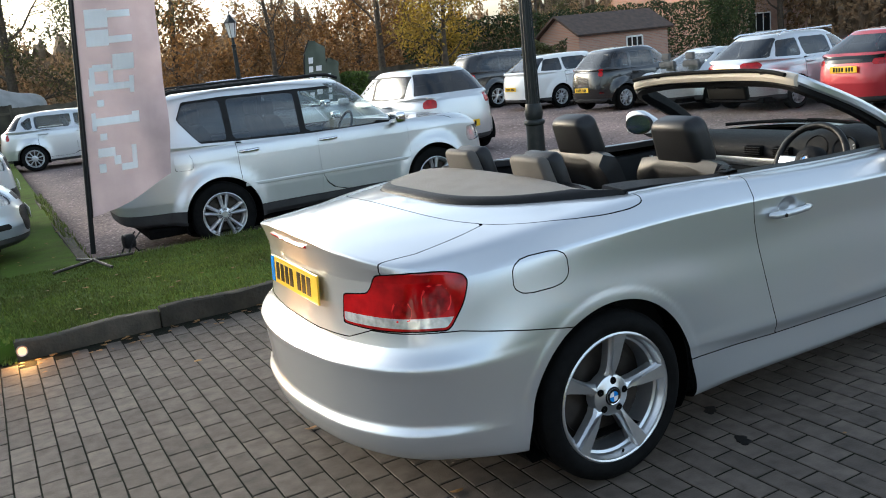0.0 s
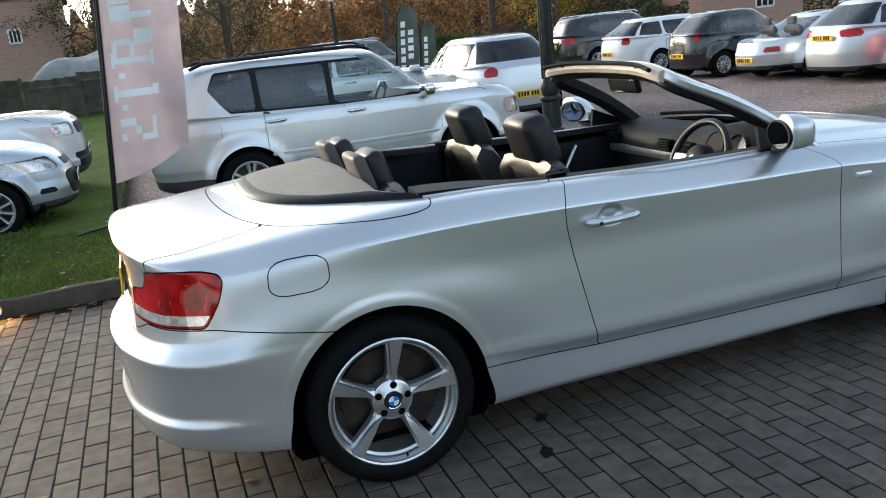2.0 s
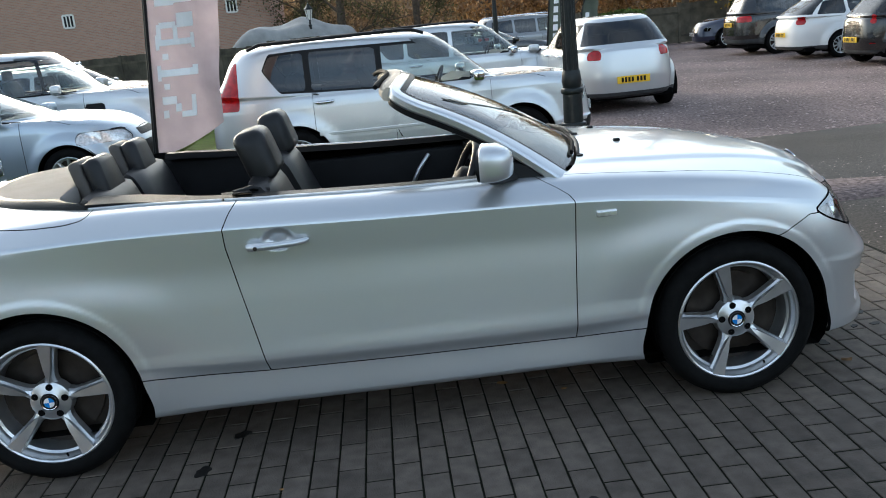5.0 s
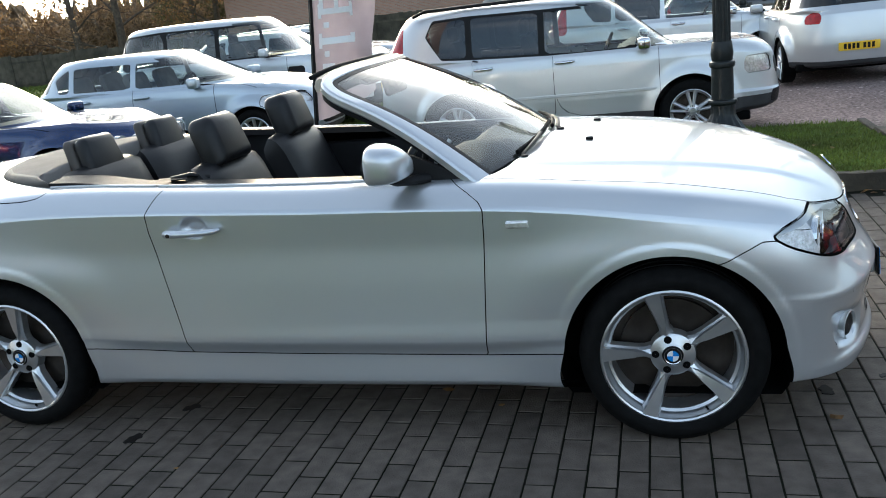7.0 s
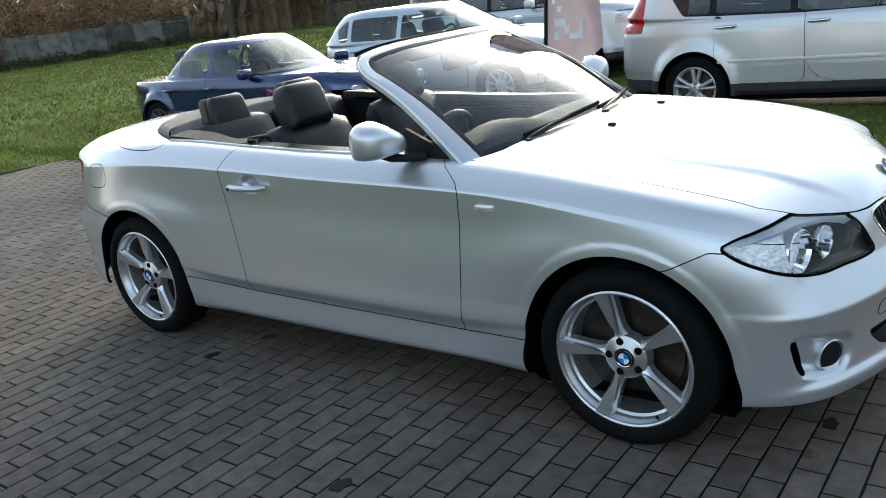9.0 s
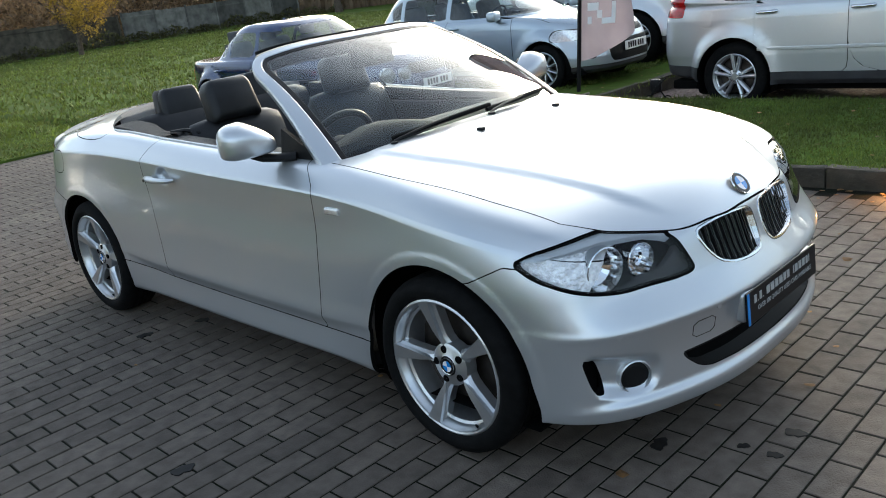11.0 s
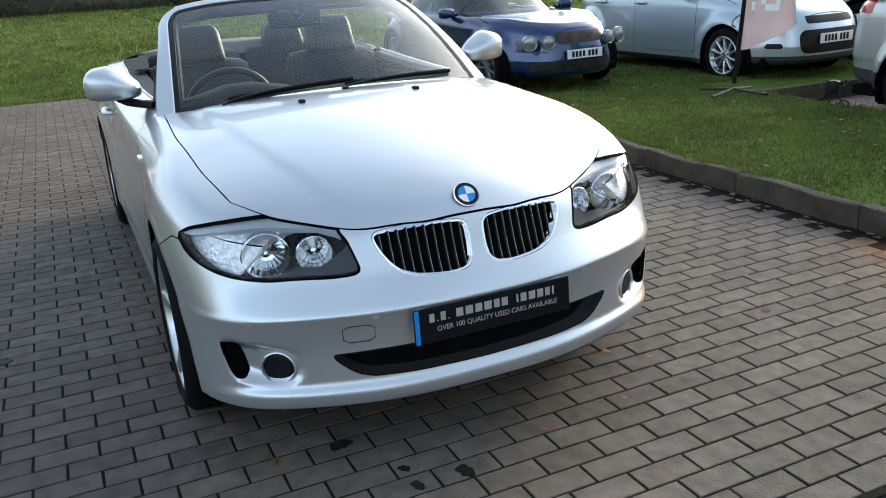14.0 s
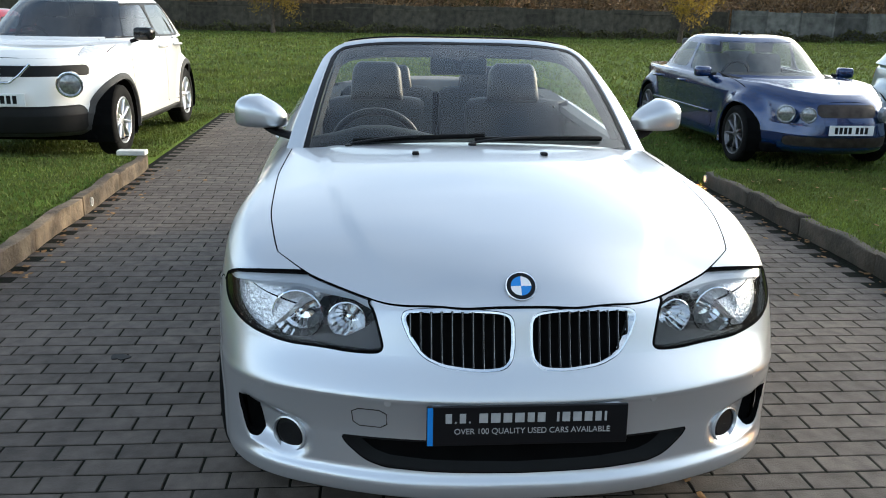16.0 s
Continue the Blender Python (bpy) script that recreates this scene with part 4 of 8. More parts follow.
# door handles
def door_bits(sd):
    d = DOORS[0 if sd == 1 else 1]
    pts = [(-.505, .823, .829), (-.495, .845, .830), (-.46, .853, .830), (-.395, .856, .831), (-.33, .853, .832), (-.300, .843, .833), (-.288, .823, .833)]
    bm = bmesh.new()
    tube(bm, [(x, sd * y, z) for x, y, z in pts], .013, 12, .8, radii=[.012, .019, .0185, .016, .015, .013, .009])
    hd = part("door_handle", bm, M_SILVER, d, "body-coloured door handle", 60)
    if sd == -1:
        bm = bmesh.new()
        lathe(bm, [(.0005, .003), (.007, .003), (.008, 0)], Matrix.Translation((-.473, -.873, .830)) @ Matrix.Rotation(math.pi / 2, 4, "X"), 16)
        part("key_lock", bm, M_DISC, hd, "round key lock")
    # inner door card, top trim, pull handle
    bm = bmesh.new()
    box(bm, -.52, .70, sd * .64, sd * .70, .30, .90, .02, 3)
    card = part("door_card", bm, M_DASH, d, "black door card", 50)
    bm = bmesh.new()
    box(bm, -.30, .50, sd * .585, sd * .645, .60, .67, .02, 3)
    part("armrest", bm, M_LEATHER, card, smooth=50)
    bm = bmesh.new()
    tube(bm, [(.14, sd * .63, .66), (.16, sd * .60, .72), (.20, sd * .60, .80), (.26, sd * .63, .87)], .012, 8)
    part("pull_handle", bm, M_ALLOY, card, "silver pull handle", 60)
    # mirror
    bm = bmesh.new()
    bmesh.ops.create_uvsphere(bm, u_segments=32, v_segments=20, radius=1)
    for v in bm.verts:
        x, y, z = v.co
        q = lambda a, p: math.copysign(abs(a)**p, a)
        x, y, z = q(x, .72), q(y, .58), q(z, .62)
        back = x < -0.3
        if back:
            x = -0.3 - (abs(x) - .3) * .12
        inb = max(0, -y + .1)
        taper = 1 - .42 * inb - 0.14 * max(0, x)
        if z < -.55:
            z = -.55 + (z + .55) * .55
        v.co = (x * .082 * (1 - .25 * inb), y * .100, z * .074 * taper - .022 * inb + .004)
    bmesh.ops.transform(bm, matrix=Matrix.Translation((.405, sd * .838, 1.036)) @ Matrix.Diagonal((1.07, sd * 1.07, 1.07, 1)) @ Matrix.Rotation(radians(14), 4, "Z"), verts=bm.verts)
    mh = part("door_mirror", bm, M_SILVER, d, "silver door mirror on a black foot", 60)
    bm = bmesh.new()
    lathe(bm, [(.0005, 0), (1.0, 0)], Matrix.Translation((.364, sd * .836, 1.036)) @ Matrix.Rotation(sd * radians(14), 4, "Z") @ Matrix.Rotation(-math.pi / 2, 4, "Y") @ Matrix.Diagonal((.056, .086, .08, 1)), 32)
    part("mirror_glass", bm, M_MIRROR, mh, "mirror glass")
    bm = bmesh.new()
    lathe(bm, [(.97, .03), (1.06, .02), (1.08, -.2)], Matrix.Translation((.364, sd * .836, 1.036)) @ Matrix.Rotation(sd * radians(14), 4, "Z") @ Matrix.Rotation(-math.pi / 2, 4, "Y") @ Matrix.Diagonal((.056, .086, .08, 1)), 32)
    part("mirror_bezel", bm, M_TRIM, mh, "black mirror bezel", 50)
    bm = bmesh.new()
    tube(bm, [(.40, sd * .83, .978), (.415, sd * .79, .968), (.45, sd * .74, .958), (.50, sd * .69, .955)], .03, 10, .55, radii=[.012, .030, .030, .034])
    part("mirror_foot", bm, M_TRIM, mh, "black mirror foot", 60)
    bm = bmesh.new()
    q = [(.40, .69, .945), (.66, .685, .945), (.40, .668, 1.055)]
    vs = [[bm.verts.new((x, sd * (y + o), z)) for x, y, z in q] for o in (.006, -.012)]
    bm.faces.new(vs[0]), bm.faces.new(vs[1][::-1])
    for i in range(3):
        bm.faces.new((vs[0][i], vs[1][i], vs[1][(i + 1) % 3], vs[0][(i + 1) % 3]))
    part("mirror_sail", bm, M_TRIM, d, "black mirror triangle")


mirror_y(door_bits)

# roof cover cloth and black cockpit trims, cut from the same skin
TOP = shell.A[(shell.A[:, 2] > .85) & (shell.A[:, 5] > .2)]


def top_z(x, y):
    """Height of the body's upper surface."""
    d = (TOP[:, 0] - x)**2 + (TOP[:, 1] - abs(y))**2
    k = np.argsort(d)[:4]
    w = 1 / (d[k] + 1e-6)
    return float((TOP[k, 2] * w).sum() / w.sum())


def roof_cover():
    """Stretched cloth over the folded roof, with a black rim, from the deck to the rear headrests."""
    cols, dist = 97, [0, .004, .010, .018, .028, .040, .050]
    rows = []
    for k in range(cols):
        y = .679 * math.sin(math.pi * (k / (cols - 1) - .5))
        B = np.array([-1.675 + .575 * (abs(y) / .679)**3.2 + .002, y])
        C = np.array([-1.235, y * .86])
        L = np.hypot(*(C - B))
        zb = top_z(B[0], B[1])
        col = []
        for d in dist + [dist[-1] + (L - dist[-1]) * f for f in np.linspace(0, 1, 15)[1:]]:
            q = d / L
            P = B + (C - B) * q
            z = zb + (1.044 - .03 * (abs(y) / .679)**4 - zb) * math.sin(q * math.pi / 2) * .8 + .024 * math.sqrt(max(0, 1 - (1 - min(1, d / .045))**2))
            col.append((P[0], P[1], z - .004))
        x, yy, z = col[-1]
        col += [(x + .012, yy, z - .012), (x + .014, yy, z - .09)]
        rows.append(col)
    G = np.array(rows).transpose(1, 0, 2)
    n = len(dist)
    grid_mesh("roof_cover", G[n - 1:], M_FABRIC, car, "grey-brown cloth roof cover behind the rear seats")
    grid_mesh("cover_rim", G[:n], M_TRIM, car, "black rim round the roof cover")


def grid_mesh(name, G, material, parent, label=""):
    R, C = G.shape[:2]
    F = [(j * C + i, (j + 1) * C + i, (j + 1) * C + i + 1, j * C + i + 1) for j in range(R - 1) for i in range(C - 1)]
    return mesh_part(name, G.reshape(-1, 3), F, material, parent, label)


roof_cover()
cover = shell.cut(-cockpit_field(shell.A) - 0.002)
cx, cy = cover.A[:, 0], np.abs(cover.A[:, 1])
cover = cover.cut(cy - .56 - .06 * smoothstep(-.95, -.6, cx))
cover.A[:, 2] += 0.004 + .014 * (1 - smoothstep(-1.10, -.65, cover.A[:, 0]))
arm = cover.cut(cover.A[:, 0] + 1.105)
arm = arm.cut(-.560 - arm.A[:, 0])
strip = cover.cut(cover.A[:, 0] + 0.552)
strip = strip.cut(0.70 - strip.A[:, 0])
for sd, d in zip((1, -1), DOORS):
    (strip if sd == 1 else strip.mirrored()).solid("waist_trim", M_TRIM, d, "black waist trim", depth=0.03)
    (arm if sd == 1 else arm.mirrored()).solid("side_cover", M_DASH, car, "black side cover beside the rear seats", depth=0.03)
    for x0, x1, host in ((-1.09, -.594, car), (-.586, .58, d)):
        bm = bmesh.new()
        tube(bm, [(x, sd * (sill_y(x) + .001), top_z(x, sill_y(x)) + .003) for x in np.linspace(x0, x1, 26)], .0055, 8)
        part("waist_moulding", bm, M_ALLOY, host, "thin bright waist moulding", 60)
    bm = bmesh.new()
    box(bm, -1.20, -.54, sd * .62, sd * .70, .45, .985, .02, 3)
    part("rear_side_trim", bm, M_DASH, car, "black rear side trim", 50)


# seats
def padded(bm, w, profile, thick, m, crown=0.02, bolster=0.03, n=10):
    """A padded slab that follows a profile of (x, z); w: width; side bolsters stand forward."""
    P = np.array(profile, float)
    L = np.concatenate([[0], np.cumsum(np.hypot(*np.diff(P, axis=0).T))])
    f = np.linspace(0, L[-1], 14)
    C = catmull(L, P, f)
    T = np.gradient(C, axis=0)
    T /= np.linalg.norm(T, axis=1, keepdims=True)
    N = np.stack([T[:, 1], -T[:, 0]], 1)
    rings = []
    for i in range(len(f)):
        e = f[i] / L[-1]
        wr = w * (1 - 0.10 * e**3) * (0.90 if i in (0, len(f) - 1) else 1)
        tk = thick * (0.55 if i in (0, len(f) - 1) else 1)
        pts = []
        for k in range(n + 1):
            a = k / n * 2 - 1
            off = tk / 2 + bolster * smoothstep(.55, .9, abs(a)) - crown * abs(a)**6 * 1.5 - (0.012 if abs(abs(a) - .58) < .06 else 0)
            pts.append((C[i, 0] + N[i, 0] * off, a * wr / 2, C[i, 1] + N[i, 1] * off))
        for k in range(n, -1, -1):
            a = k / n * 2 - 1
            off = -tk / 2 * (1 - .5 * abs(a)**4)
            pts.append((C[i, 0] + N[i, 0] * off, a * wr / 2, C[i, 1] + N[i, 1] * off))
        rings.append([bm.verts.new(m @ Vector(p)) for p in pts])
    for a, b in zip(rings, rings[1:]):
        for k in range(len(a)):
            bm.faces.new((a[k], a[(k + 1) % len(a)], b[(k + 1) % len(b)], b[k]))
    bm.faces.new(rings[0][::-1])
    bm.faces.new(rings[-1])


def headrest(parent, m, w, h, t, split=False):
    def pad(x0, x1, grow, bevel):
        bm = bmesh.new()
        box(bm, x0, x1, -w / 2 - grow, w / 2 + grow, -h / 2, h / 2 + grow, bevel, 5)
        for v in bm.verts:
            e = v.co.z / h + .5
            v.co.y *= 1 - (.20 if split else .14) * e * e
            v.co.z -= .16 * h * (2 * v.co.y / w)**4
            v.co.x += -.02 * e + .012 * (1 - (2 * v.co.y / w)**2) * (1 if v.co.x > 0 else -1)
        bmesh.ops.transform(bm, matrix=m, verts=bm.verts)
        return bm
    bm = pad(-t * .06 if split else -t / 2, t / 2, 0, t * (.24 if split else .36))
    hr = part("headrest", bm, M_LEATHER, parent, "black leather headrest", 60)
    if split:
        part("headrest_shell", pad(-t / 2, -t * .05, .004, t * .18), M_HRSHELL, hr, "grey-brown headrest shell", 60)
    for sd in (1, -1):
        bm = bmesh.new()
        tube(bm, [m @ Vector((0, sd * .065, -h / 2 + .01)), m @ Vector((.012, sd * .065, -h / 2 - .07))], .007, 8)
        part("headrest_post", bm, M_CHROME, hr, "chrome headrest post")


def front_seat(sd):
    s = new("front_seat")
    s["label"] = "black leather front seat"
    s.parent = car
    m = Matrix.Translation((0, sd * .355, 0))
    bm = bmesh.new()
    padded(bm, .50, [(-.20, .47), (-.05, .46), (.15, .49), (.30, .51), (.33, .47)], .13, m @ Matrix.Diagonal((1, 1, 1, 1)), bolster=-.03)
    part("cushion", bm, M_LEATHER, s, smooth=60)
    bm = bmesh.new()
    padded(bm, .49, [(-.52, 1.005), (-.47, .97), (-.42, .86), (-.36, .72), (-.28, .58), (-.24, .48)], .12, m, bolster=.04)
    part("backrest", bm, M_LEATHER, s, smooth=60)
    headrest(s, m @ Matrix.Translation((-.475, 0, 1.115)) @ Matrix.Rotation(radians(-12), 4, "Y"), .275, .20, .115)
    bm = bmesh.new()
    tube(bm, [(-.44, sd * .56, .985), (-.50, sd * .60, 1.005), (-.56, sd * .645, 1.000)], .018, 8, .6)
    part("belt_guide", bm, M_TRIM, s, "black seat belt guide", 60)
    bm = bmesh.new()
    tube(bm, [(-.60, sd * .665, 1.005), (-.50, sd * .635, 1.0), (-.38, sd * .60, .80), (-.2, sd * .58, .50)], .022, 6, .12)
    part("seat_belt", bm, M_DASH, s, "dark seat belt", 60)
    return s


front_seat(1), front_seat(-1)


def rear_seat():
    s = new("rear_seat")
    s["label"] = "black leather rear bench"
    s.parent = car
    for sd in (1, -1):
        m = Matrix.Translation((0, sd * .285, 0))
        bm = bmesh.new()
        padded(bm, .53, [(-1.17, 1.01), (-1.14, .98), (-1.09, .86), (-1.02, .70), (-.95, .55)], .12, m)
        part("backrest", bm, M_LEATHER, s, smooth=60)
        bm = bmesh.new()
        padded(bm, .53, [(-.95, .50), (-.80, .50), (-.60, .52), (-.55, .48)], .12, m, bolster=-.02)
        part("cushion", bm, M_LEATHER, s, smooth=60)
        headrest(s, m @ Matrix.Translation((-1.165, -sd * .02, 1.072)) @ Matrix.Rotation(radians(-8), 4, "Y"), .255, .165, .115, True)
    bm = bmesh.new()
    box(bm, -1.24, -1.16, -.60, .60, .5, .99, .02)
    part("bulkhead", bm, M_DASH, s)


rear_seat()


# dashboard, steering wheel, console
def extrude_y(bm, prof, y0, y1, m=None, seg=1):
    vs = []
    for k in range(seg + 1):
        y = y0 + (y1 - y0) * k / seg
        vs.append([bm.verts.new((m @ Vector((x, y, z))) if m else (x, y, z)) for x, z in prof])
    n = len(prof)
    for a, b in zip(vs, vs[1:]):
        for i in range(n):
            bm.faces.new((a[i], a[(i + 1) % n], b[(i + 1) % n], b[i]))
    bm.faces.new(vs[0][::-1]), bm.faces.new(vs[-1])


def dashboard():
    bm = bmesh.new()
    prof = [(.90, .93), (.84, .955), (.74, .972), (.64, .978), (.56, .970), (.505, .945), (.48, .905), (.475, .86), (.50, .83), (.485, .80), (.49, .72), (.53, .60), (.60, .45), (.90, .45)]
    extrude_y(bm, prof, -.635, .635, seg=12)
    for v in bm.verts:
        b = 1 - abs(v.co.y / .635)**4
        v.co.x += -.07 * (1 - b) * (v.co.x > .7) + .035 * (1 - b) * (v.co.x < .7)
        if v.co.x > .6:
            v.co.x = min(v.co.x, .690 + .165 * (1 - (v.co.y / .66)**2))
        v.co.z += .045 * math.exp(-((v.co.y + .36) / .17)**4) * (1 if v.co.z > .93 and v.co.x < .75 else 0)
    d = part("dashboard", bm, M_DASH, car, "black moulded dashboard with silver trim", 50)
    bm = bmesh.new()
    extrude_y(bm, [(.478, .815), (.470, .835), (.474, .858), (.49, .862), (.50, .82)], -.16, .62, seg=4)
    part("dash_trim", bm, M_ALLOY, d, "brushed silver trim strip", 50)
    for y in (.58, .08, -.10):
        bm = bmesh.new()
        box(bm, .455, .50, y - .055, y + .055, .872, .925, .01)
        v = part("air_vent", bm, M_GAP, d, "black air vent")
        for k in range(4):
            bm = bmesh.new()
            box(bm, .448, .47, y - .050, y + .050, .879 + k * .012, .883 + k * .012)
            part("vent_slat", bm, M_TRIM, v)
    for y in (-.285, -.435):
        m = Matrix.Translation((.495, y, .925)) @ Matrix.Rotation(radians(-72), 4, "Y")
        bm = bmesh.new()
        lathe(bm, [(.0005, 0), (.056, 0), (.056, .006), (.062, .010), (.066, -.01)], m, 32)
        gz = part("gauge", bm, M_PLATE_K, d, "round instrument with pale ticks", 30)
        for k in range(13):
            a = radians(210 - 20 * k)
            bm = bmesh.new()
            box(bm, -.0012, .0012, .042, .052, .001, .002, m=m @ Matrix.Rotation(a, 4, "Z"))
            part("tick", bm, M_WHITE, gz)
    bm = bmesh.new()
    box(bm, -.45, .50, -.115, .115, .25, .56, .03, 3)
    c = part("centre_console", bm, M_DASH, car, "black centre console", 50)
    bm = bmesh.new()
    lathe(bm, [(.001, .145), (.020, .14), (.024, .11), (.012, .085), (.010, .04), (.045, 0)], Matrix.Translation((.22, 0, .56)), 20)
    part("gear_lever", bm, M_LEATHER, c, "black gear lever", 60)
    # steering wheel
    m = Matrix.Translation((.335, -.365, .885)) @ Matrix.Rotation(radians(-66), 4, "Y")
    s = new("steering_wheel")
    s["label"] = "black leather steering wheel"
    s.parent = car
    bm = bmesh.new()
    R, r, n, k = .183, .0165, 48, 12
    vs = [[bm.verts.new(m @ Vector(((R + r * math.cos(b)) * math.cos(a), (R + r * math.cos(b)) * math.sin(a), r * math.sin(b)))) for b in [2 * math.pi * j / k for j in range(k)]] for a in [2 * math.pi * i / n for i in range(n)]]
    for i in range(n):
        for j in range(k):
            bm.faces.new((vs[i][j], vs[(i + 1) % n][j], vs[(i + 1) % n][(j + 1) % k], vs[i][(j + 1) % k]))
    part("rim", bm, M_LEATHER, s, smooth=60)
    bm = bmesh.new()
    lathe(bm, [(.0005, .040), (.045, .036), (.072, .020), (.080, -.02)], m, 28)
    boss = part("boss", bm, M_DASH, s, smooth=60)
    roundel(boss, m @ Matrix.Translation((0, 0, .0395)), .022)
    for a in (90, -90, 180):
        bm = bmesh.new()
        box(bm, .06, R - .006, -.022, .022, -.006, .010, .006, m=m @ Matrix.Rotation(radians(a), 4, "Z"))
        part("spoke", bm, M_ALLOY if a != 180 else M_DASH, s, smooth=50)
    bm = bmesh.new()
    tube(bm, [m @ Vector((0, 0, -.01)), m @ Vector((0, 0, -.2))], .035, 12)
    part("column", bm, M_DASH, s)
    for sd in (1, -1):
        bm = bmesh.new()
        tube(bm, [m @ Vector((-.01, sd * .03, -.06)), m @ Vector((-.01, sd * .15, -.05))], .008, 8)
        part("stalk", bm, M_TRIM, s, "black column stalk")


dashboard()


# windscreen
def ws_point(a, b):
    """a across (-1 to 1), b from base to header."""
    base = Vector((.715 + .165 * (1 - a * a), .645 * a, .945 + .040 * (1 - a * a)))
    top = Vector((.105 + .075 * (1 - a * a), .545 * a, 1.295 + .040 * (1 - a**4)))
    p = base.lerp(top, b)
    bow = .030 * math.sin(math.pi * b)
    return p + Vector((bow * .5, 0, bow * .85))


def ws_normal(a, b):
    n = (ws_point(a, b + .01) - ws_point(a, b - .01)).cross(ws_point(a + .01, b) - ws_point(a - .01, b)).normalized()
    return n if n.z > 0 else -n


def on_glass(a, b, lift):
    return ws_point(a, b) + ws_normal(a, b) * lift


def ws_half(b):
    """Half width of the glass, with rounded upper corners."""
    return 1 - .10 * (1 - math.sqrt(max(0, 1 - (max(0, b - .84) / .16)**2)))


def windscreen():
    nu, nv = 40, 24
    V = [ws_point((-1 + 2 * i / nu) * ws_half(j / nv), j / nv) for j in range(nv + 1) for i in range(nu + 1)]
    F = [(j * (nu + 1) + i, j * (nu + 1) + i + 1, (j + 1) * (nu + 1) + i + 1, (j + 1) * (nu + 1) + i) for j in range(nv) for i in range(nu)]
    w = new("windscreen")
    w["label"] = "clear windscreen in a silver frame"
    w.parent = car
    g = mesh_part("glass", V, F, M_GLASS, w)
    g.visible_shadow = False
    # pillars and header as a flat band round the glass
    ab = [(-1, b) for b in np.linspace(-.09, .84, 26)]
    ab += [(-1 + .10 * (1 - math.cos(q)), .84 + .16 * math.sin(q)) for q in np.linspace(.12, math.pi / 2, 10)]
    ab += [(a, 1.0) for a in np.linspace(-.86, 0, 18)]
    ab += [(-a, b) for a, b in ab[::-1][1:]]
    pts = [ws_point(a, b) for a, b in ab]
    mid = ws_point(0, .5)
    frames = []
    for i, (a, b) in enumerate(ab):
        tg = (pts[min(i + 1, len(pts) - 1)] - pts[max(i - 1, 0)]).normalized()
        n = ws_normal(max(-.98, min(.98, a)), min(b, .98))
        u = tg.cross(n).normalized()
        if u.dot(pts[i] - mid) < 0:
            u = -u
        frames.append((pts[i], u, n, b))

    def band(name, sec, material, label, grow=0.0):
        bm = bmesh.new()
        rings = []
        for p, u, n, b in frames:
            k = 1 + grow * float(1 - smoothstep(-.05, .95, b))
            rings.append([bm.verts.new(p + u * (s * k if s > .02 else s) + n * h) for s, h in sec])
        c = len(sec)
        for q, r in zip(rings, rings[1:]):
            for k in range(c):
                bm.faces.new((q[k], q[(k + 1) % c], r[(k + 1) % c], r[k]))
        bm.faces.new(rings[0][::-1]), bm.faces.new(rings[-1])
        return part(name, bm, material, w, label, 22)

    band("screen_frame", [(.002, .003), (.006, .006), (.036, .006), (.043, .003), (.047, -.005), (.048, -.026), (.040, -.036), (.002, -.012)], M_SILVER, "silver windscreen frame", .75)
    band("screen_seal", [(-.020, .0008), (-.018, .002), (.000, .004), (.004, -.004), (.000, -.016), (-.020, -.010)], M_TRIM, "black screen seal")
    band("inner_frame", [(-.026, -.012), (.002, -.014), (.038, -.037), (.036, -.060), (.010, -.074), (-.022, -.052)], M_DASH, "black inner pillar trim", .2)
    # padded lining behind the header
    bm = bmesh.new()
    hv = []
    for a in np.linspace(-.93, .93, 33):
        e = .35 + .65 * math.sqrt(max(0, 1 - abs(a / .94)**6))
        hv.append([bm.verts.new(ws_point(a, 1.0) + Vector((dx * e, 0, dz)) + Vector((-.034, 0, .004))) for dx, dz in ((.012, .010), (-.030, .016), (-.062, .006), (-.076, -.014), (-.064, -.034), (-.01, -.040))])
    for p, q in zip(hv, hv[1:]):
        for k in range(6):
            bm.faces.new((p[k], p[(k + 1) % 6], q[(k + 1) % 6], q[k]))
    bm.faces.new(hv[0][::-1]), bm.faces.new(hv[-1])
    hr = part("header_rail", bm, M_LINING, w, "beige header lining", 45)
    bm = bmesh.new()
    tube(bm, [ws_point(a, 1.0) + Vector((-.102, 0, .016)) for a in np.linspace(-.88, .88, 30)], .010, 8)
    part("roof_seal", bm, M_RUBBER, hr, "black rubber roof seal", 60)
    for a in (-.62, .62):
        bm = bmesh.new()
        p = ws_point(a, 1.0)
        box(bm, p.x - .100, p.x - .062, p.y - .022, p.y + .022, p.z - .016, p.z + .010, .006)
        part("roof_latch", bm, M_TRIM, hr, "black roof latch", 50)
    # inside mirror
    mm = Matrix.Translation((.20, 0, 1.235)) @ Matrix.Rotation(radians(-13), 4, "Y")
    bm = bmesh.new()
    box(bm, -.016, .016, -.125, .125, -.040, .040, .015, 4, m=mm)
    im = part("inside_mirror", bm, M_TRIM, w, "black inside mirror", 60)
    bm = bmesh.new()
    tube(bm, [(.205, 0, 1.235), (.235, 0, 1.275), (.232, 0, 1.300)], .045, 12, .8, radii=[.02, .040, .046])
    part("mirror_stem", bm, M_TRIM, im, smooth=60)
    bm = bmesh.new()
    box(bm, -.0155, -.0138, -.112, .112, -.031, .031, m=mm)
    part("mirror_glass", bm, M_MIRROR, im)
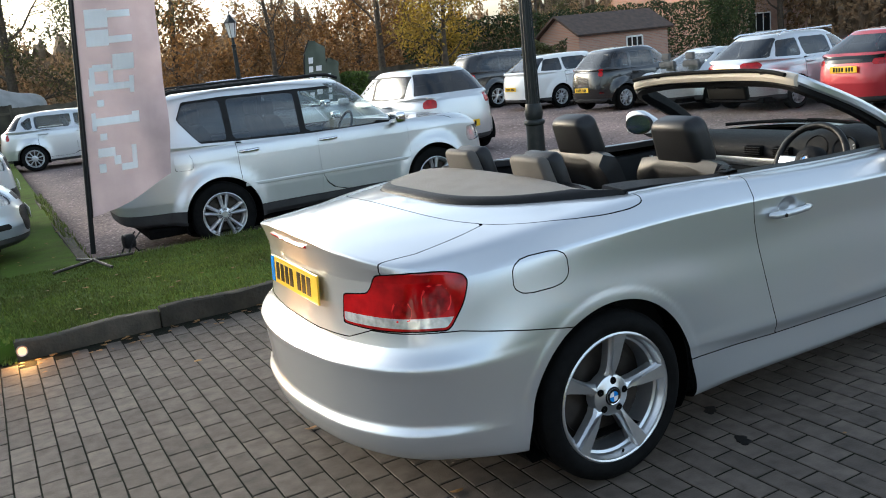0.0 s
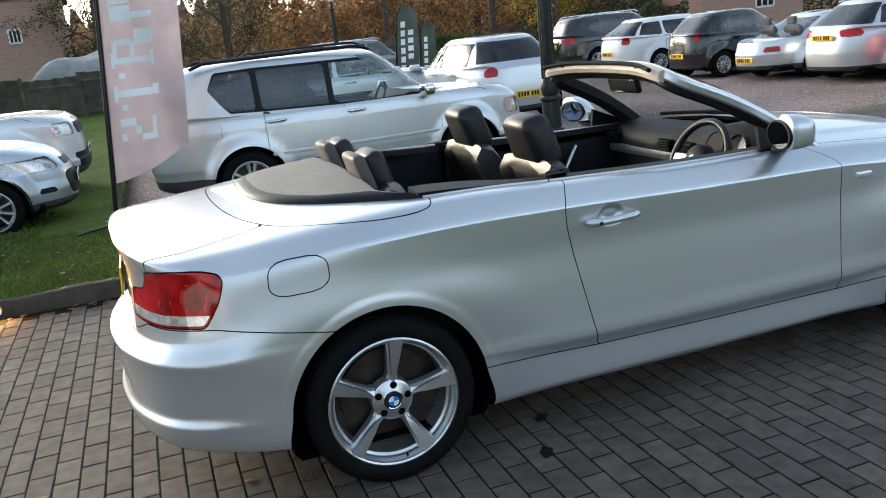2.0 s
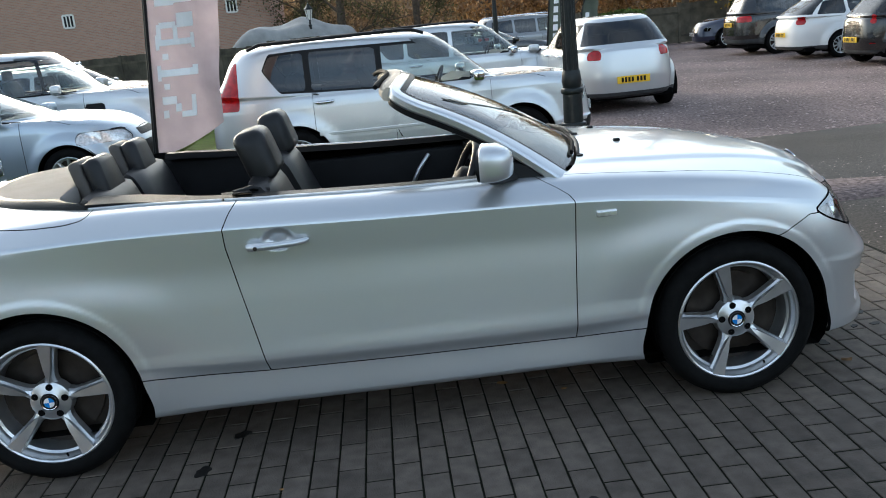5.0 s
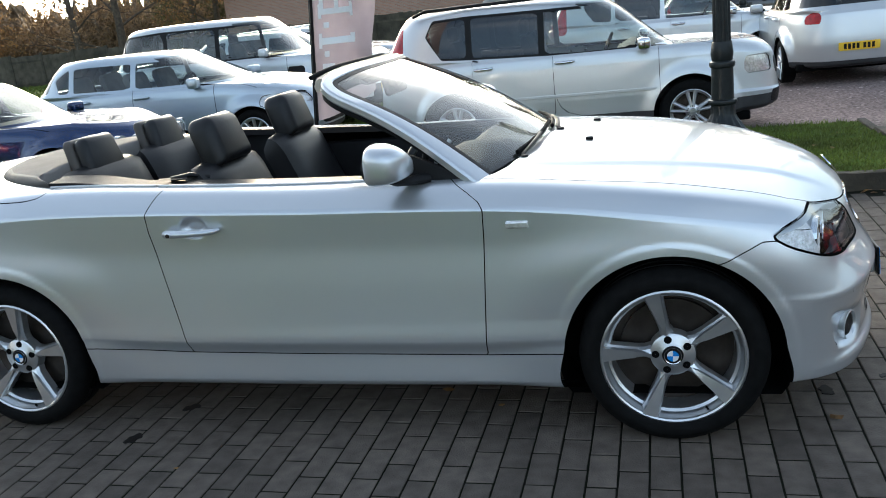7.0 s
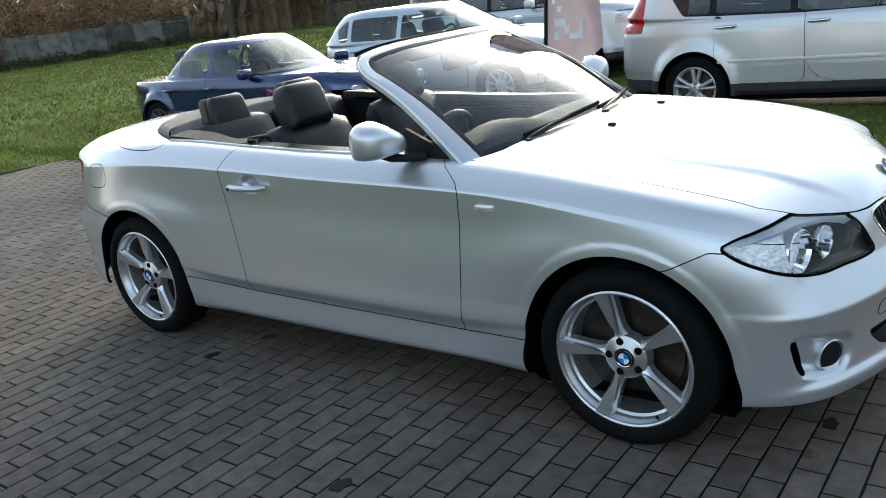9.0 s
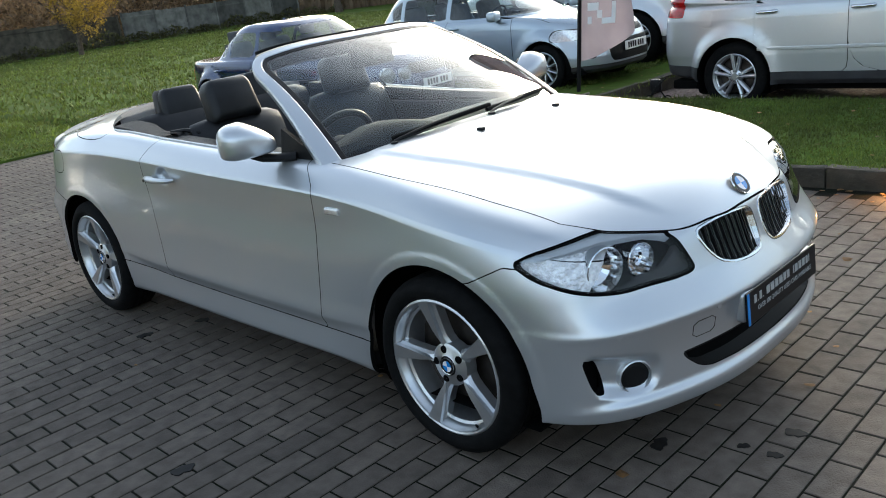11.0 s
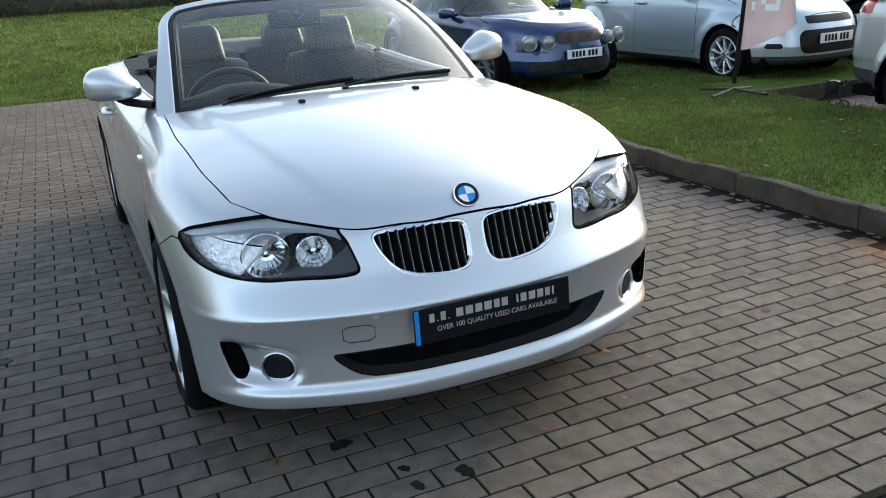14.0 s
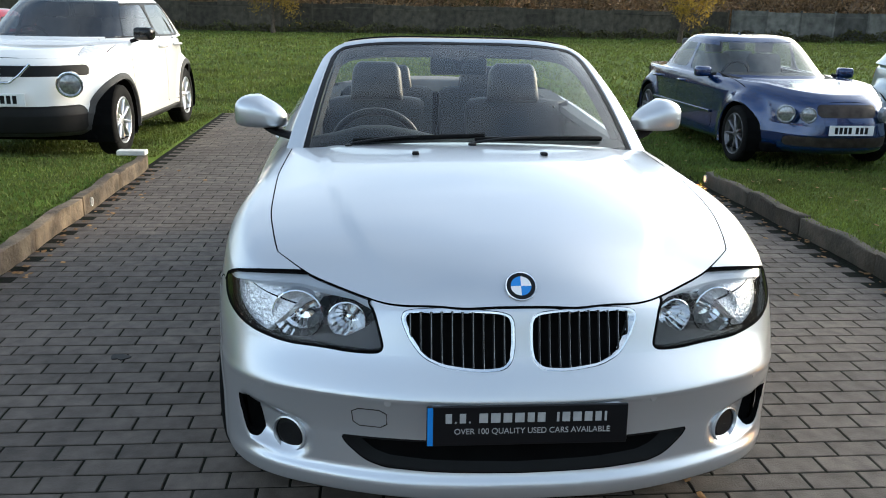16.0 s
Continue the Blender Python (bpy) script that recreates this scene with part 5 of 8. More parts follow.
    # sun visors
    for sd in (1, -1):
        bm = bmesh.new()
        q = [(.14, .985), (.62, .985), (.60, .925), (.15, .925)]
        vs = [[bm.verts.new(on_glass(sd * a, b, -o)) for a, b in q] for o in (.030, .044)]
        bm.faces.new(vs[0]), bm.faces.new(vs[1][::-1])
        for i in range(4):
            bm.faces.new((vs[0][i], vs[1][i], vs[1][(i + 1) % 4], vs[0][(i + 1) % 4]))
        part("sun_visor", bm, M_DASH, w, "dark sun visor", 50)
    # scuttle and wipers
    bm = bmesh.new()
    sc = [[bm.verts.new(ws_point(a, -.02 + .06 * k) + Vector((.01 - .03 * k, 0, -.016 - .012 * k * k))) for k in (-2.2, -1, 0, 1)] for a in np.linspace(-.80, .80, 31)]
    for p, q in zip(sc, sc[1:]):
        for k in range(3):
            bm.faces.new((p[k], p[k + 1], q[k + 1], q[k]))
    part("scuttle", bm, M_TRIM, w, "black scuttle below the screen", 50)
    for a0, a1, b0, b1 in ((-.70, .06, .020, .050), (.0, .80, .020, .055)):
        A = np.linspace(a0, a1, 14)
        bl = lambda a: b0 + (b1 - b0) * (a - a0) / (a1 - a0)
        bm = bmesh.new()
        tube(bm, [on_glass(a0 - .02, -.03, .022)] + [on_glass(a, bl(a) - .030 * (1 - k / 11), .020 + .006 * math.sin(math.pi * k / 11)) for k, a in enumerate(np.linspace(a0, (a0 + a1) / 2, 12))], .0085, 8, .6)
        wp = part("wiper", bm, M_TRIM, w, "black wiper arm and blade", 60)
        bm = bmesh.new()
        tube(bm, [on_glass(a, bl(a), .011) for a in A], .0085, 8, 1.1)
        part("wiper_blade", bm, M_RUBBER, wp)
        bm = bmesh.new()
        lathe(bm, [(.001, .018), (.014, .016), (.018, .0), (.020, -.03)], Matrix.Translation(on_glass(a0 - .02, -.035, .012)), 14)
        part("wiper_pivot", bm, M_TRIM, wp)


windscreen()

# the car stands a little north of the drive's axis
car.matrix_world = Matrix.Translation((0, .020, 0)) @ Matrix.Diagonal((1, 1.023, 1, 1))

# ---- ground: block paving, kerbs, lawns, gravel ----
def fast_mesh(name, V, F, material, parent=None, label="", smooth=False):
    """A mesh straight from arrays; F: rows of 3 or 4 corners."""
    V, F = np.ascontiguousarray(V, np.float32), np.ascontiguousarray(F, np.int32)
    n, k = F.shape
    me = bpy.data.meshes.new(name)
    me.vertices.add(len(V))
    me.vertices.foreach_set("co", V.ravel())
    me.loops.add(n * k)
    me.loops.foreach_set("vertex_index", F.ravel())
    me.polygons.add(n)
    me.polygons.foreach_set("loop_start", np.arange(0, n * k, k, dtype=np.int32))
    me.polygons.foreach_set("loop_total", np.full(n, k, np.int32))
    me.polygons.foreach_set("use_smooth", np.full(n, bool(smooth)))
    me.materials.append(material)
    me.update(calc_edges=True)
    ob = new(name, me)
    if parent is not None:
        ob.parent = parent
    if label:
        ob["label"] = label
    return ob


def wobble(x, y, s=1.0):
    return (np.sin(1.7 * s * x + 0.6 * np.sin(2.3 * s * y)) + np.sin(2.1 * s * y + 1.3 + 0.8 * np.sin(1.4 * s * x)) + 0.5 * np.sin(4.7 * s * x + 3.1 * s * y)) / 2.5


M_PAVER = mat("concrete_paver", (0.096, 0.078, 0.063), 0.8, spec=0.35, vary=0.25, scale=14, bump=0.35, bump_scale=140, per_object=0.20, patch=0.28, patch_scale=0.55, in_world=True)
M_JOINT = mat("joint_sand", (0.012, 0.010, 0.008), 0.95, vary=0.4, scale=20, bump=0.5, second=(0.010, 0.013, 0.007), spec=.1)
M_KERB = mat("weathered_kerb", (0.080, 0.066, 0.049), 0.9, vary=0.3, scale=7, bump=0.8, bump_scale=45, second=(0.040, 0.036, 0.026), per_object=0.2)
M_KERB_BROWN = mat("brown_weathered_kerb", (0.190, 0.140, 0.090), 0.9, scale=6, bump=0.9, bump_scale=35, second=(0.060, 0.046, 0.032), per_object=0.2, patch=0.35, patch_scale=4.0)
M_SOIL = mat("lawn_soil", (0.068, 0.114, 0.017), 0.95, vary=0.3, scale=5, bump=0.7, bump_scale=30, second=(0.056, 0.074, 0.017), spec=0.05, patch=0.25, patch_scale=0.35)
M_FIELD = mat("field_grass", (0.125, 0.180, 0.022), 0.9, scale=3.0, bump=1.0, bump_scale=18, spec=0.05, second=(0.090, 0.125, 0.024), patch=0.3, patch_scale=0.12)
M_BLADE = let_light_through(mat("grass_blade", (0.118, 0.160, 0.027), 0.7, second=(0.084, 0.100, 0.023), scale=1.3, per_object=0.35, patch=0.35, patch_scale=0.9), 0.35)
M_GRAVEL = mat("red_gravel", (0.300, 0.232, 0.212), 0.92, spec=0.1, scale=26, bump=1.0, bump_scale=32, second=(0.105, 0.080, 0.074), patch=0.28, patch_scale=0.45)
M_ROAD = mat("worn_asphalt", (0.105, 0.095, 0.085), 0.9, spec=0.15, scale=60, bump=0.9, bump_scale=110, second=(0.052, 0.048, 0.044), patch=0.25, patch_scale=0.5)
M_STONE = mat("gravel_stone", (0.33, 0.26, 0.24), 0.85, vary=0.3, scale=20, per_object=0.45)
M_LEAF = mat("fallen_leaf", (0.20, 0.105, 0.035), 0.7, vary=0.4, scale=30, per_object=0.4)

PX0, PX1, PY0, PY1 = -8.22, 2.88, -2.43, 2.62


def lot_z(x, y):
    return -0.205 + 0.10 * smoothstep(2.6, 3.6, x) * (1 - smoothstep(7.5, 10, x)) * smoothstep(7.0, 8.6, y) + 0.195 * (1 - smoothstep(2.5, 6.5, y)) * smoothstep(2.3, 3.2, x) + 0.006 * wobble(x, y, 1.3)


def lawn_z(x, y):
    n = 0.115 * (1 - smoothstep(2.8, 5.2, y)) * smoothstep(-3.9, -3.1, x) * (y > 0) + 0.10 * (y < 0) * smoothstep(-4.6, -3.8, x) + 0.0
    far = -0.07 * smoothstep(5.5, 8.0, y)
    mound = 0.42 * np.exp(-(((x + 12.5) / 2.6)**2 + ((y - 0.6) / 1.5)**2)) + 0.2 * np.exp(-(((x + 10.8) / 1.2)**2 + ((y + 1.2) / 1.0)**2))
    return n + far + mound + 0.018 * wobble(x, y, 0.7) + 0.05 * wobble(x, y, 0.11) * smoothstep(-10, -25, x)


def sheet(name, x0, x1, y0, y1, nx, ny, zf, material, label, powx=1.0, kind="structure", skirt=0.25):
    u = np.linspace(0, 1, nx + 1)
    xs = x1 + (x0 - x1) * u**powx
    ys = np.linspace(y0, y1, ny + 1)
    X, Y = np.meshgrid(xs, ys)
    Z = zf(X, Y)
    if skirt:
        X = np.pad(X, 1, mode="edge")
        Y = np.pad(Y, 1, mode="edge")
        Z = np.pad(Z, 1, mode="edge")
        Z[0], Z[-1], Z[:, 0], Z[:, -1] = Z[0] - skirt, Z[-1] - skirt, Z[:, 0] - skirt, Z[:, -1] - skirt
    R, C = X.shape
    idx = np.arange(R * C).reshape(R, C)
    F = np.stack([idx[:-1, :-1], idx[:-1, 1:], idx[1:, 1:], idx[1:, :-1]], -1).reshape(-1, 4)[:, ::-1]
    ob = fast_mesh(name, np.stack([X, Y, Z], -1).reshape(-1, 3), F, material, smooth=True)
    return tagged(ob, label, name.split("_")[0], kind=kind)


sheet("ground", -1500, 1500, -1500, 1500, 60, 60, lambda x, y: x * 0 - 0.42, M_FIELD, "dull green and brown land to the horizon", skirt=0)
sheet("gravel_lot", -2.44, 75, 2.0, 75, 120, 120, lot_z, M_GRAVEL, "reddish gravel car park surface")
sheet("road", 2.86, 40, -40, 6.2, 60, 60, lambda x, y: -0.012 + 0.004 * wobble(x, y, 2) - 0.19 * smoothstep(4.2, 6.2, y), M_ROAD, "worn grey access road beside the paving", skirt=0.3)
sheet("lawn_north", -2.44, 3.25, 2.70, 5.50, 60, 40, lawn_z, M_SOIL, "mown green lawn strip behind the kerb")
sheet("field_north", -60, -2.44, 2.70, 75, 120, 110, lawn_z, M_SOIL, "green grass field with parked cars", powx=2.2)
sheet("field_west", -60, PX0, -60, 2.70, 110, 110, lawn_z, M_SOIL, "green grass field running to the fence", powx=2.2)
sheet("lawn_south", PX0, PX1, -40, PY0 - 0.06, 80, 80, lawn_z, M_SOIL, "green lawn beside the paving")

# paving: bed and blocks laid in stretcher bond across the drive
bm = bmesh.new()
box(bm, PX0 - .05, PX1, PY0 - .06, PY1 + .05, -.12, -.0034)
paving = tagged(part("paving", bm, M_JOINT), "grey-brown concrete block paving in stretcher bond", "paving", kind="structure")


def paver_verts():
    a, b, c, h = 0.0955, 0.0466, 0.0022, 0.0018
    top = [(-b + c, -a + c, 0), (b - c, -a + c, 0), (b - c, a - c, 0), (-b + c, a - c, 0)]
    mid = [(-b, -a, -h), (b, -a, -h), (b, a, -h), (-b, a, -h)]
    low = [(x, y, -0.03) for x, y, _ in mid]
    V = np.array(top + mid + low)
    F = [(0, 1, 2, 3)] + [(4 + k, 4 + (k + 1) % 4, (k + 1) % 4, k) for k in range(4)] + [(8 + k, 8 + (k + 1) % 4, 4 + (k + 1) % 4, 4 + k) for k in range(4)]
    return V, np.array(F)


rng = np.random.RandomState(7)
PV, PF = paver_verts()
one = bpy.data.meshes.new("paver")
one.from_pydata([tuple(v) for v in PV], [], [tuple(map(int, f)) for f in PF])
one.polygons.foreach_set("use_smooth", np.zeros(len(one.polygons), bool))
one.materials.append(M_PAVER)
places = []
for k in range(-83, 27):
    x = 0.183 + k * 0.1009
    off = 0.06 + (0.1 if k % 2 else 0)
    for j in range(-14, 15):
        y = off + j * 0.2
        if PY0 + .04 < y < PY1 - .06:
            places.append((x, y))
joined = []
for x, y in places:
    dz, rx, ry, rz = rng.normal(0, .0005), rng.normal(0, .0012), rng.normal(0, .0014), rng.normal(0, .008)
    if -0.0 < x < 2.84 and -2.35 < y < -0.98:
        p = new("paver", one)
        p.parent = paving
        p.matrix_world = Matrix.Translation((x, y, dz)) @ Euler((rx, ry, rz)).to_matrix().to_4x4()
    else:
        joined.append((x, y, dz, rx, ry, rz))
J = np.array(joined)
c, s = np.cos(J[:, 5:6]), np.sin(J[:, 5:6])
vx, vy, vz = PV[None, :, 0], PV[None, :, 1], PV[None, :, 2]
W = np.stack([J[:, :1] + c * vx - s * vy, J[:, 1:2] + s * vx + c * vy, J[:, 2:3] + vz + J[:, 3:4] * vy - J[:, 4:5] * vx], -1).reshape(-1, 3)
FF = (PF[None] + (np.arange(len(J)) * len(PV))[:, None, None]).reshape(-1, 4)
tagged(fast_mesh("pavers", W, FF, M_PAVER, paving), kind="stuff")

# edging blocks laid lengthwise along the lawn side
M_KERBTOP = M_KERB


def kerb_run(y, sd, x0, x1, top, group, label, width=0.085, depth=0.09, material=None):
    x, k = x0, 0
    while x < x1 - 0.05:
        L = min(0.88 + rng.uniform(-.06, .06), x1 - x)
        bm = bmesh.new()
        box(bm, x + .004, x + L - .004, y, y + sd * width, -depth, top + rng.uniform(-.006, .006), .012, 2)
        bmesh.ops.subdivide_edges(bm, edges=[e for e in bm.edges if e.calc_length() > .3], cuts=9, use_grid_fill=True)
        for v in bm.verts:
            v.co.z += .007 * math.sin(9 * v.co.x + 2 * k) * (v.co.z > 0) + rng.normal(0, .0022)
            v.co.y += rng.normal(0, .003) + .006 * math.sin(5 * v.co.x)
        kb = part("kerb_stone", bm, material or M_KERB, None, smooth=40)
        tagged(kb, label, "kerb", group)
        x += L
        k += 1


kerb_run(PY1 + .012, 1, -3.20, 3.22, .125, "kerb along the lawn", "weathered dark concrete kerb edging the lawn")
kerb_run(PY0 - .012, -1, -3.90, 2.86, .125, "kerb along the side lawn", "weathered brown concrete kerb with worn edges", material=M_KERB_BROWN)
kerb_run(5.50, 1, -2.44, 3.0, -.005, "low edging of the car park", "low pale edging strip beside the gravel", .05, .25)
x = 5.6
for k in range(9):
    bm = bmesh.new()
    box(bm, -2.52, -2.42, x + .005, x + .90, -.3, .0 - .07 * float(smoothstep(5.5, 8, x)), .012, 2)
    for v in bm.verts:
        v.co.x += rng.normal(0, .006)
        v.co.z += rng.normal(0, .006)
    tagged(part("kerb_stone", bm, M_KERB, None, smooth=40), "weathered concrete edging between grass and gravel", "kerb", "low edging of the car park")
    x += .905
for k in range(4):
    bm = bmesh.new()
    box(bm, 3.20, 3.28, 2.66 + k * .72, 2.66 + k * .72 + .71, -.25, .115 - .1 * float(smoothstep(2.8, 5.2, 2.66 + k * .72)), .012, 2)
    tagged(part("kerb_stone", bm, M_KERB, None, smooth=40), "weathered dark concrete kerb edging the lawn", "kerb", "kerb along the lawn")


# grass blades
def blades(name, x0, x1, y0, y1, per_m2, h, zf, label, skip=None, fall=None, width=0.006):
    n = int((x1 - x0) * (y1 - y0) * per_m2)
    x, y = rng.uniform(x0, x1, n), rng.uniform(y0, y1, n)
    keep = np.ones(n, bool)
    if fall is not None:
        keep &= rng.uniform(0, 1, n) < fall(x, y)
    if skip is not None:
        keep &= ~skip(x, y)
    patch = 0.5 + 0.5 * wobble(x, y, 2.2)
    keep &= rng.uniform(0, 1, n) < 0.45 + 0.55 * patch
    x, y = x[keep], y[keep]
    n = len(x)
    z = zf(x, y) - 0.004
    H = h * rng.uniform(0.45, 1.25, n) * (0.8 + 0.4 * (0.5 + 0.5 * wobble(x, y, 3.1)))
    a = rng.uniform(0, 2 * np.pi, n)
    lean = rng.uniform(0.1, 0.8, n) * H
    b = rng.uniform(0, 2 * np.pi, n)
    w = width * rng.uniform(.6, 1.5, n)
    dx, dy = np.cos(a) * w, np.sin(a) * w
    V = np.stack([np.stack([x - dx, y - dy, z], 1), np.stack([x + dx, y + dy, z], 1), np.stack([x + np.cos(b) * lean, y + np.sin(b) * lean, z + H], 1)], 1).reshape(-1, 3)
    ob = fast_mesh(name, V, np.arange(3 * n).reshape(-1, 3), M_BLADE)
    return tagged(ob, label, "grass", kind="stuff")


blades("lawn_grass", -3.2, 3.22, 2.72, 5.48, 4600, .028, lawn_z, "short green lawn grass with worn patches")
blades("field_grass", -14, -3.2, 2.64, 12.5, 1500, .034, lawn_z, "short green field grass", fall=lambda x, y: smoothstep(-14, -3, x) * .85 + .15, width=.009)
blades("field_grass", -22, PX0 + .02, -12, 2.70, 900, .038, lawn_z, "short green field grass", fall=lambda x, y: smoothstep(-24, -8, x) * .9 + .1, width=.011)
blades("field_tufts", -48, -8, -12, 34, 55, .085, lawn_z, "uneven tufts of field grass", width=.030, skip=lambda x, y: (x > -9.5) & (y < 18))
blades("field_grass", PX0, -3.2, 2.60, 2.74, 2500, .04, lambda x, y: x * 0, "short green field grass")
blades("lawn_grass", PX0, PX1 - .1, -6.5, PY0 - .09, 2400, .030, lawn_z, "short green lawn grass beside the paving", fall=lambda x, y: 1 - .6 * smoothstep(-3.2, -6, y), width=.008)
blades("grass_tufts", -2.5, -2.38, 5.6, 13, 900, .08, lambda x, y: x * 0 - .06, "taller grass along the gravel edging")
blades("grass_tufts", -3.2, 3.2, 2.655, 2.74, 2600, .055, lambda x, y: x * 0 + .10, "grass hanging over the kerb")
blades("grass_tufts", -2.4, 3.1, 5.40, 5.52, 2600, .06, lambda x, y: x * 0 - .01, "taller grass along the low edging")

# scattered leaves and stones
def scatter(name, spots, size, material, label, thick=0.0, kind="stuff"):
    V, F, k = [], [], 0
    for x, y, z in spots:
        a, s = rng.uniform(0, 6.28), size * rng.uniform(.5, 1.4)
        n = 6
        ring = [(x + s * math.cos(a + 6.28 * i / n) * rng.uniform(.6, 1), y + .7 * s * math.sin(a + 6.28 * i / n) * rng.uniform(.6, 1), z + rng.uniform(0.001, .3 * s)) for i in range(n)]
        V += ring + [(x, y, z + .25 * s + thick)]
        F += [(k + i, k + (i + 1) % n, k + n) for i in range(n)]
        k += n + 1
    return tagged(fast_mesh(name, np.array(V), np.array(F), material), label, name.split("_")[-1], kind=kind)


spots = [(rng.uniform(-3.2, 3.1), PY1 - abs(rng.normal(0, .10)) - .01, .002) for _ in range(130)] + [(rng.uniform(-4, 2.8), PY0 + abs(rng.normal(0, .12)) + .01, .002) for _ in range(130)]
spots += [(rng.uniform(-8, 2.8), rng.uniform(-2.3, 2.5), .002) for _ in range(55)]
scatter("fallen_leaves", spots, .026, M_LEAF, "scattered brown fallen leaves on the paving")
spots = [(a, b, float(lawn_z(np.float64(a), np.float64(b))) + .02) for a, b in zip(rng.uniform(-12, 3, 700), rng.uniform(2.8, 9, 700)) if a < -2.5 or b < 5.4]
scatter("lawn_leaves", spots, .022, M_LEAF, "brown leaves lying on the lawn")
spots = [(a, b, float(lot_z(np.float64(a), np.float64(b)))) for a, b in zip(rng.uniform(-2.3, 12, 9000), 5.6 + 14 * rng.uniform(0, 1, 9000)**1.6)]
scatter("loose_gravel", spots, .026, M_STONE, "loose reddish gravel stones", .004)
spots = [(a, b, -.010) for a, b in zip(rng.uniform(2.9, 5.5, 2500), rng.uniform(-3, 3.5, 2500))]
scatter("road_grit", spots, .008, M_STONE, "grit on the worn road", .002)

# white wheel chock block and kerb lights
bm = bmesh.new()
box(bm, -3.98, -3.86, -2.72, -2.46, .12, .165, .008)
tagged(part("wheel_block", bm, mat("pale_block", (.62, .60, .56), .7, vary=.15, bump=.3)), "pale concrete block lying on the kerb end", "block")
M_OIL = mat("old_oil", (0.012, 0.011, 0.010), 0.55, vary=0.3, scale=40, spec=0.2)
for ox, oy, r in ((1.884, -.435, .030), (2.214, -.15, .028), (2.111, -.306, .016), (2.212, -.305, .020), (.578, -1.463, .034), (-.681, -.645, .030), (-.79, -.915, .032)):
    bm = bmesh.new()
    ring = [bm.verts.new((ox + r * (1 + .28 * math.sin(2 * a + 9 * ox) + .15 * math.sin(5 * a)) * math.cos(a), oy + r * (1 + .28 * math.sin(2 * a + 9 * ox) + .15 * math.sin(5 * a)) * math.sin(a), .0032)) for a in [k * math.pi / 10 for k in range(20)]]
    bm.faces.new(ring)
    low_ring = [bm.verts.new((v.co.x, v.co.y, -.001)) for v in ring]
    for k in range(20):
        bm.faces.new((ring[k], low_ring[k], low_ring[(k + 1) % 20], ring[(k + 1) % 20]))
    tagged(part("oil_spot", bm, M_OIL), "small dark oil spot dried on the block paving", "stain", "oil spots on the paving")

M_GLOW = bpy.data.materials.new("lamp_glow")
M_GLOW.use_nodes = True
M_GLOW.node_tree.nodes["Principled BSDF"].inputs["Emission Color"].default_value = (1, .42, .09, 1)
M_GLOW.node_tree.nodes["Principled BSDF"].inputs["Emission Strength"].default_value = 0.6


def kerb_light(x, y, sd, on):
    m = Matrix.Translation((x, y, .062)) @ Matrix.Rotation(sd * math.pi / 2, 4, "X")
    t = thing("kerb_light", "small round light set into the kerb" + (", glowing warm" if on else ", unlit"), "light", "lights in the kerbs")
    bm = bmesh.new()
    lathe(bm, [(.026, .004), (.034, .006), (.036, -.02)], m, 20)
    part("bezel", bm, M_ALLOY, t, smooth=40)
    bm = bmesh.new()
    lathe(bm, [(.0005, .005), (.026, .004)], m, 20)
    part("lens", bm, M_GLOW if on else M_CLEAR, t)
    if on:
        l = bpy.data.lights.new("kerb_lamp", "SPOT")
        l.energy, l.color, l.spot_size, l.shadow_soft_size = 4, (1, .48, .15), radians(150), .03
        o = new("kerb_lamp", l)
        o.matrix_world = look((x, y - sd * .03, .066), (x, y - sd * 1, -.35))


kerb_light(-3.16, PY1 + .006, 1, True)
kerb_light(1.68, PY1 + .006, 1, True)
kerb_light(-2.2, PY0 - .006, -1, False)

# ---- other vehicles ----
def paint(name, c, metal=.6, rough=.35):
    return paint_mat(name, c, metal, rough)


M_SILV2 = paint("light_silver_paint", (.58, .60, .61), .7, .38)
M_ICE = paint("pale_blue_silver_paint", (.47, .53, .58), .7, .36)
M_JAGBLUE = paint("deep_blue_paint", (.004, .024, .095), .45, .2)
M_WPAINT = paint("white_paint", (.78, .77, .74), 0, .35)
M_BLKPAINT = paint("black_paint", (.005, .005, .0055), 0, .25)
M_NAVY = paint("navy_paint", (.012, .018, .045), .3, .3)
M_REDPAINT = paint("red_paint", (.38, .018, .028), .3, .3)
M_GREYP = paint("grey_paint", (.20, .21, .22), .5, .35)
M_CLAD = mat("grey_cladding", (.035, .035, .036), .65, vary=.2, bump=.2, bump_scale=200)
M_DARKSCREEN = glass_mat("dark_windscreen", (.45, .50, .55), .3, base=.08)
M_SEATG = mat("grey_seat_cloth", (.10, .10, .10), .85, vary=.2, bump=.3)


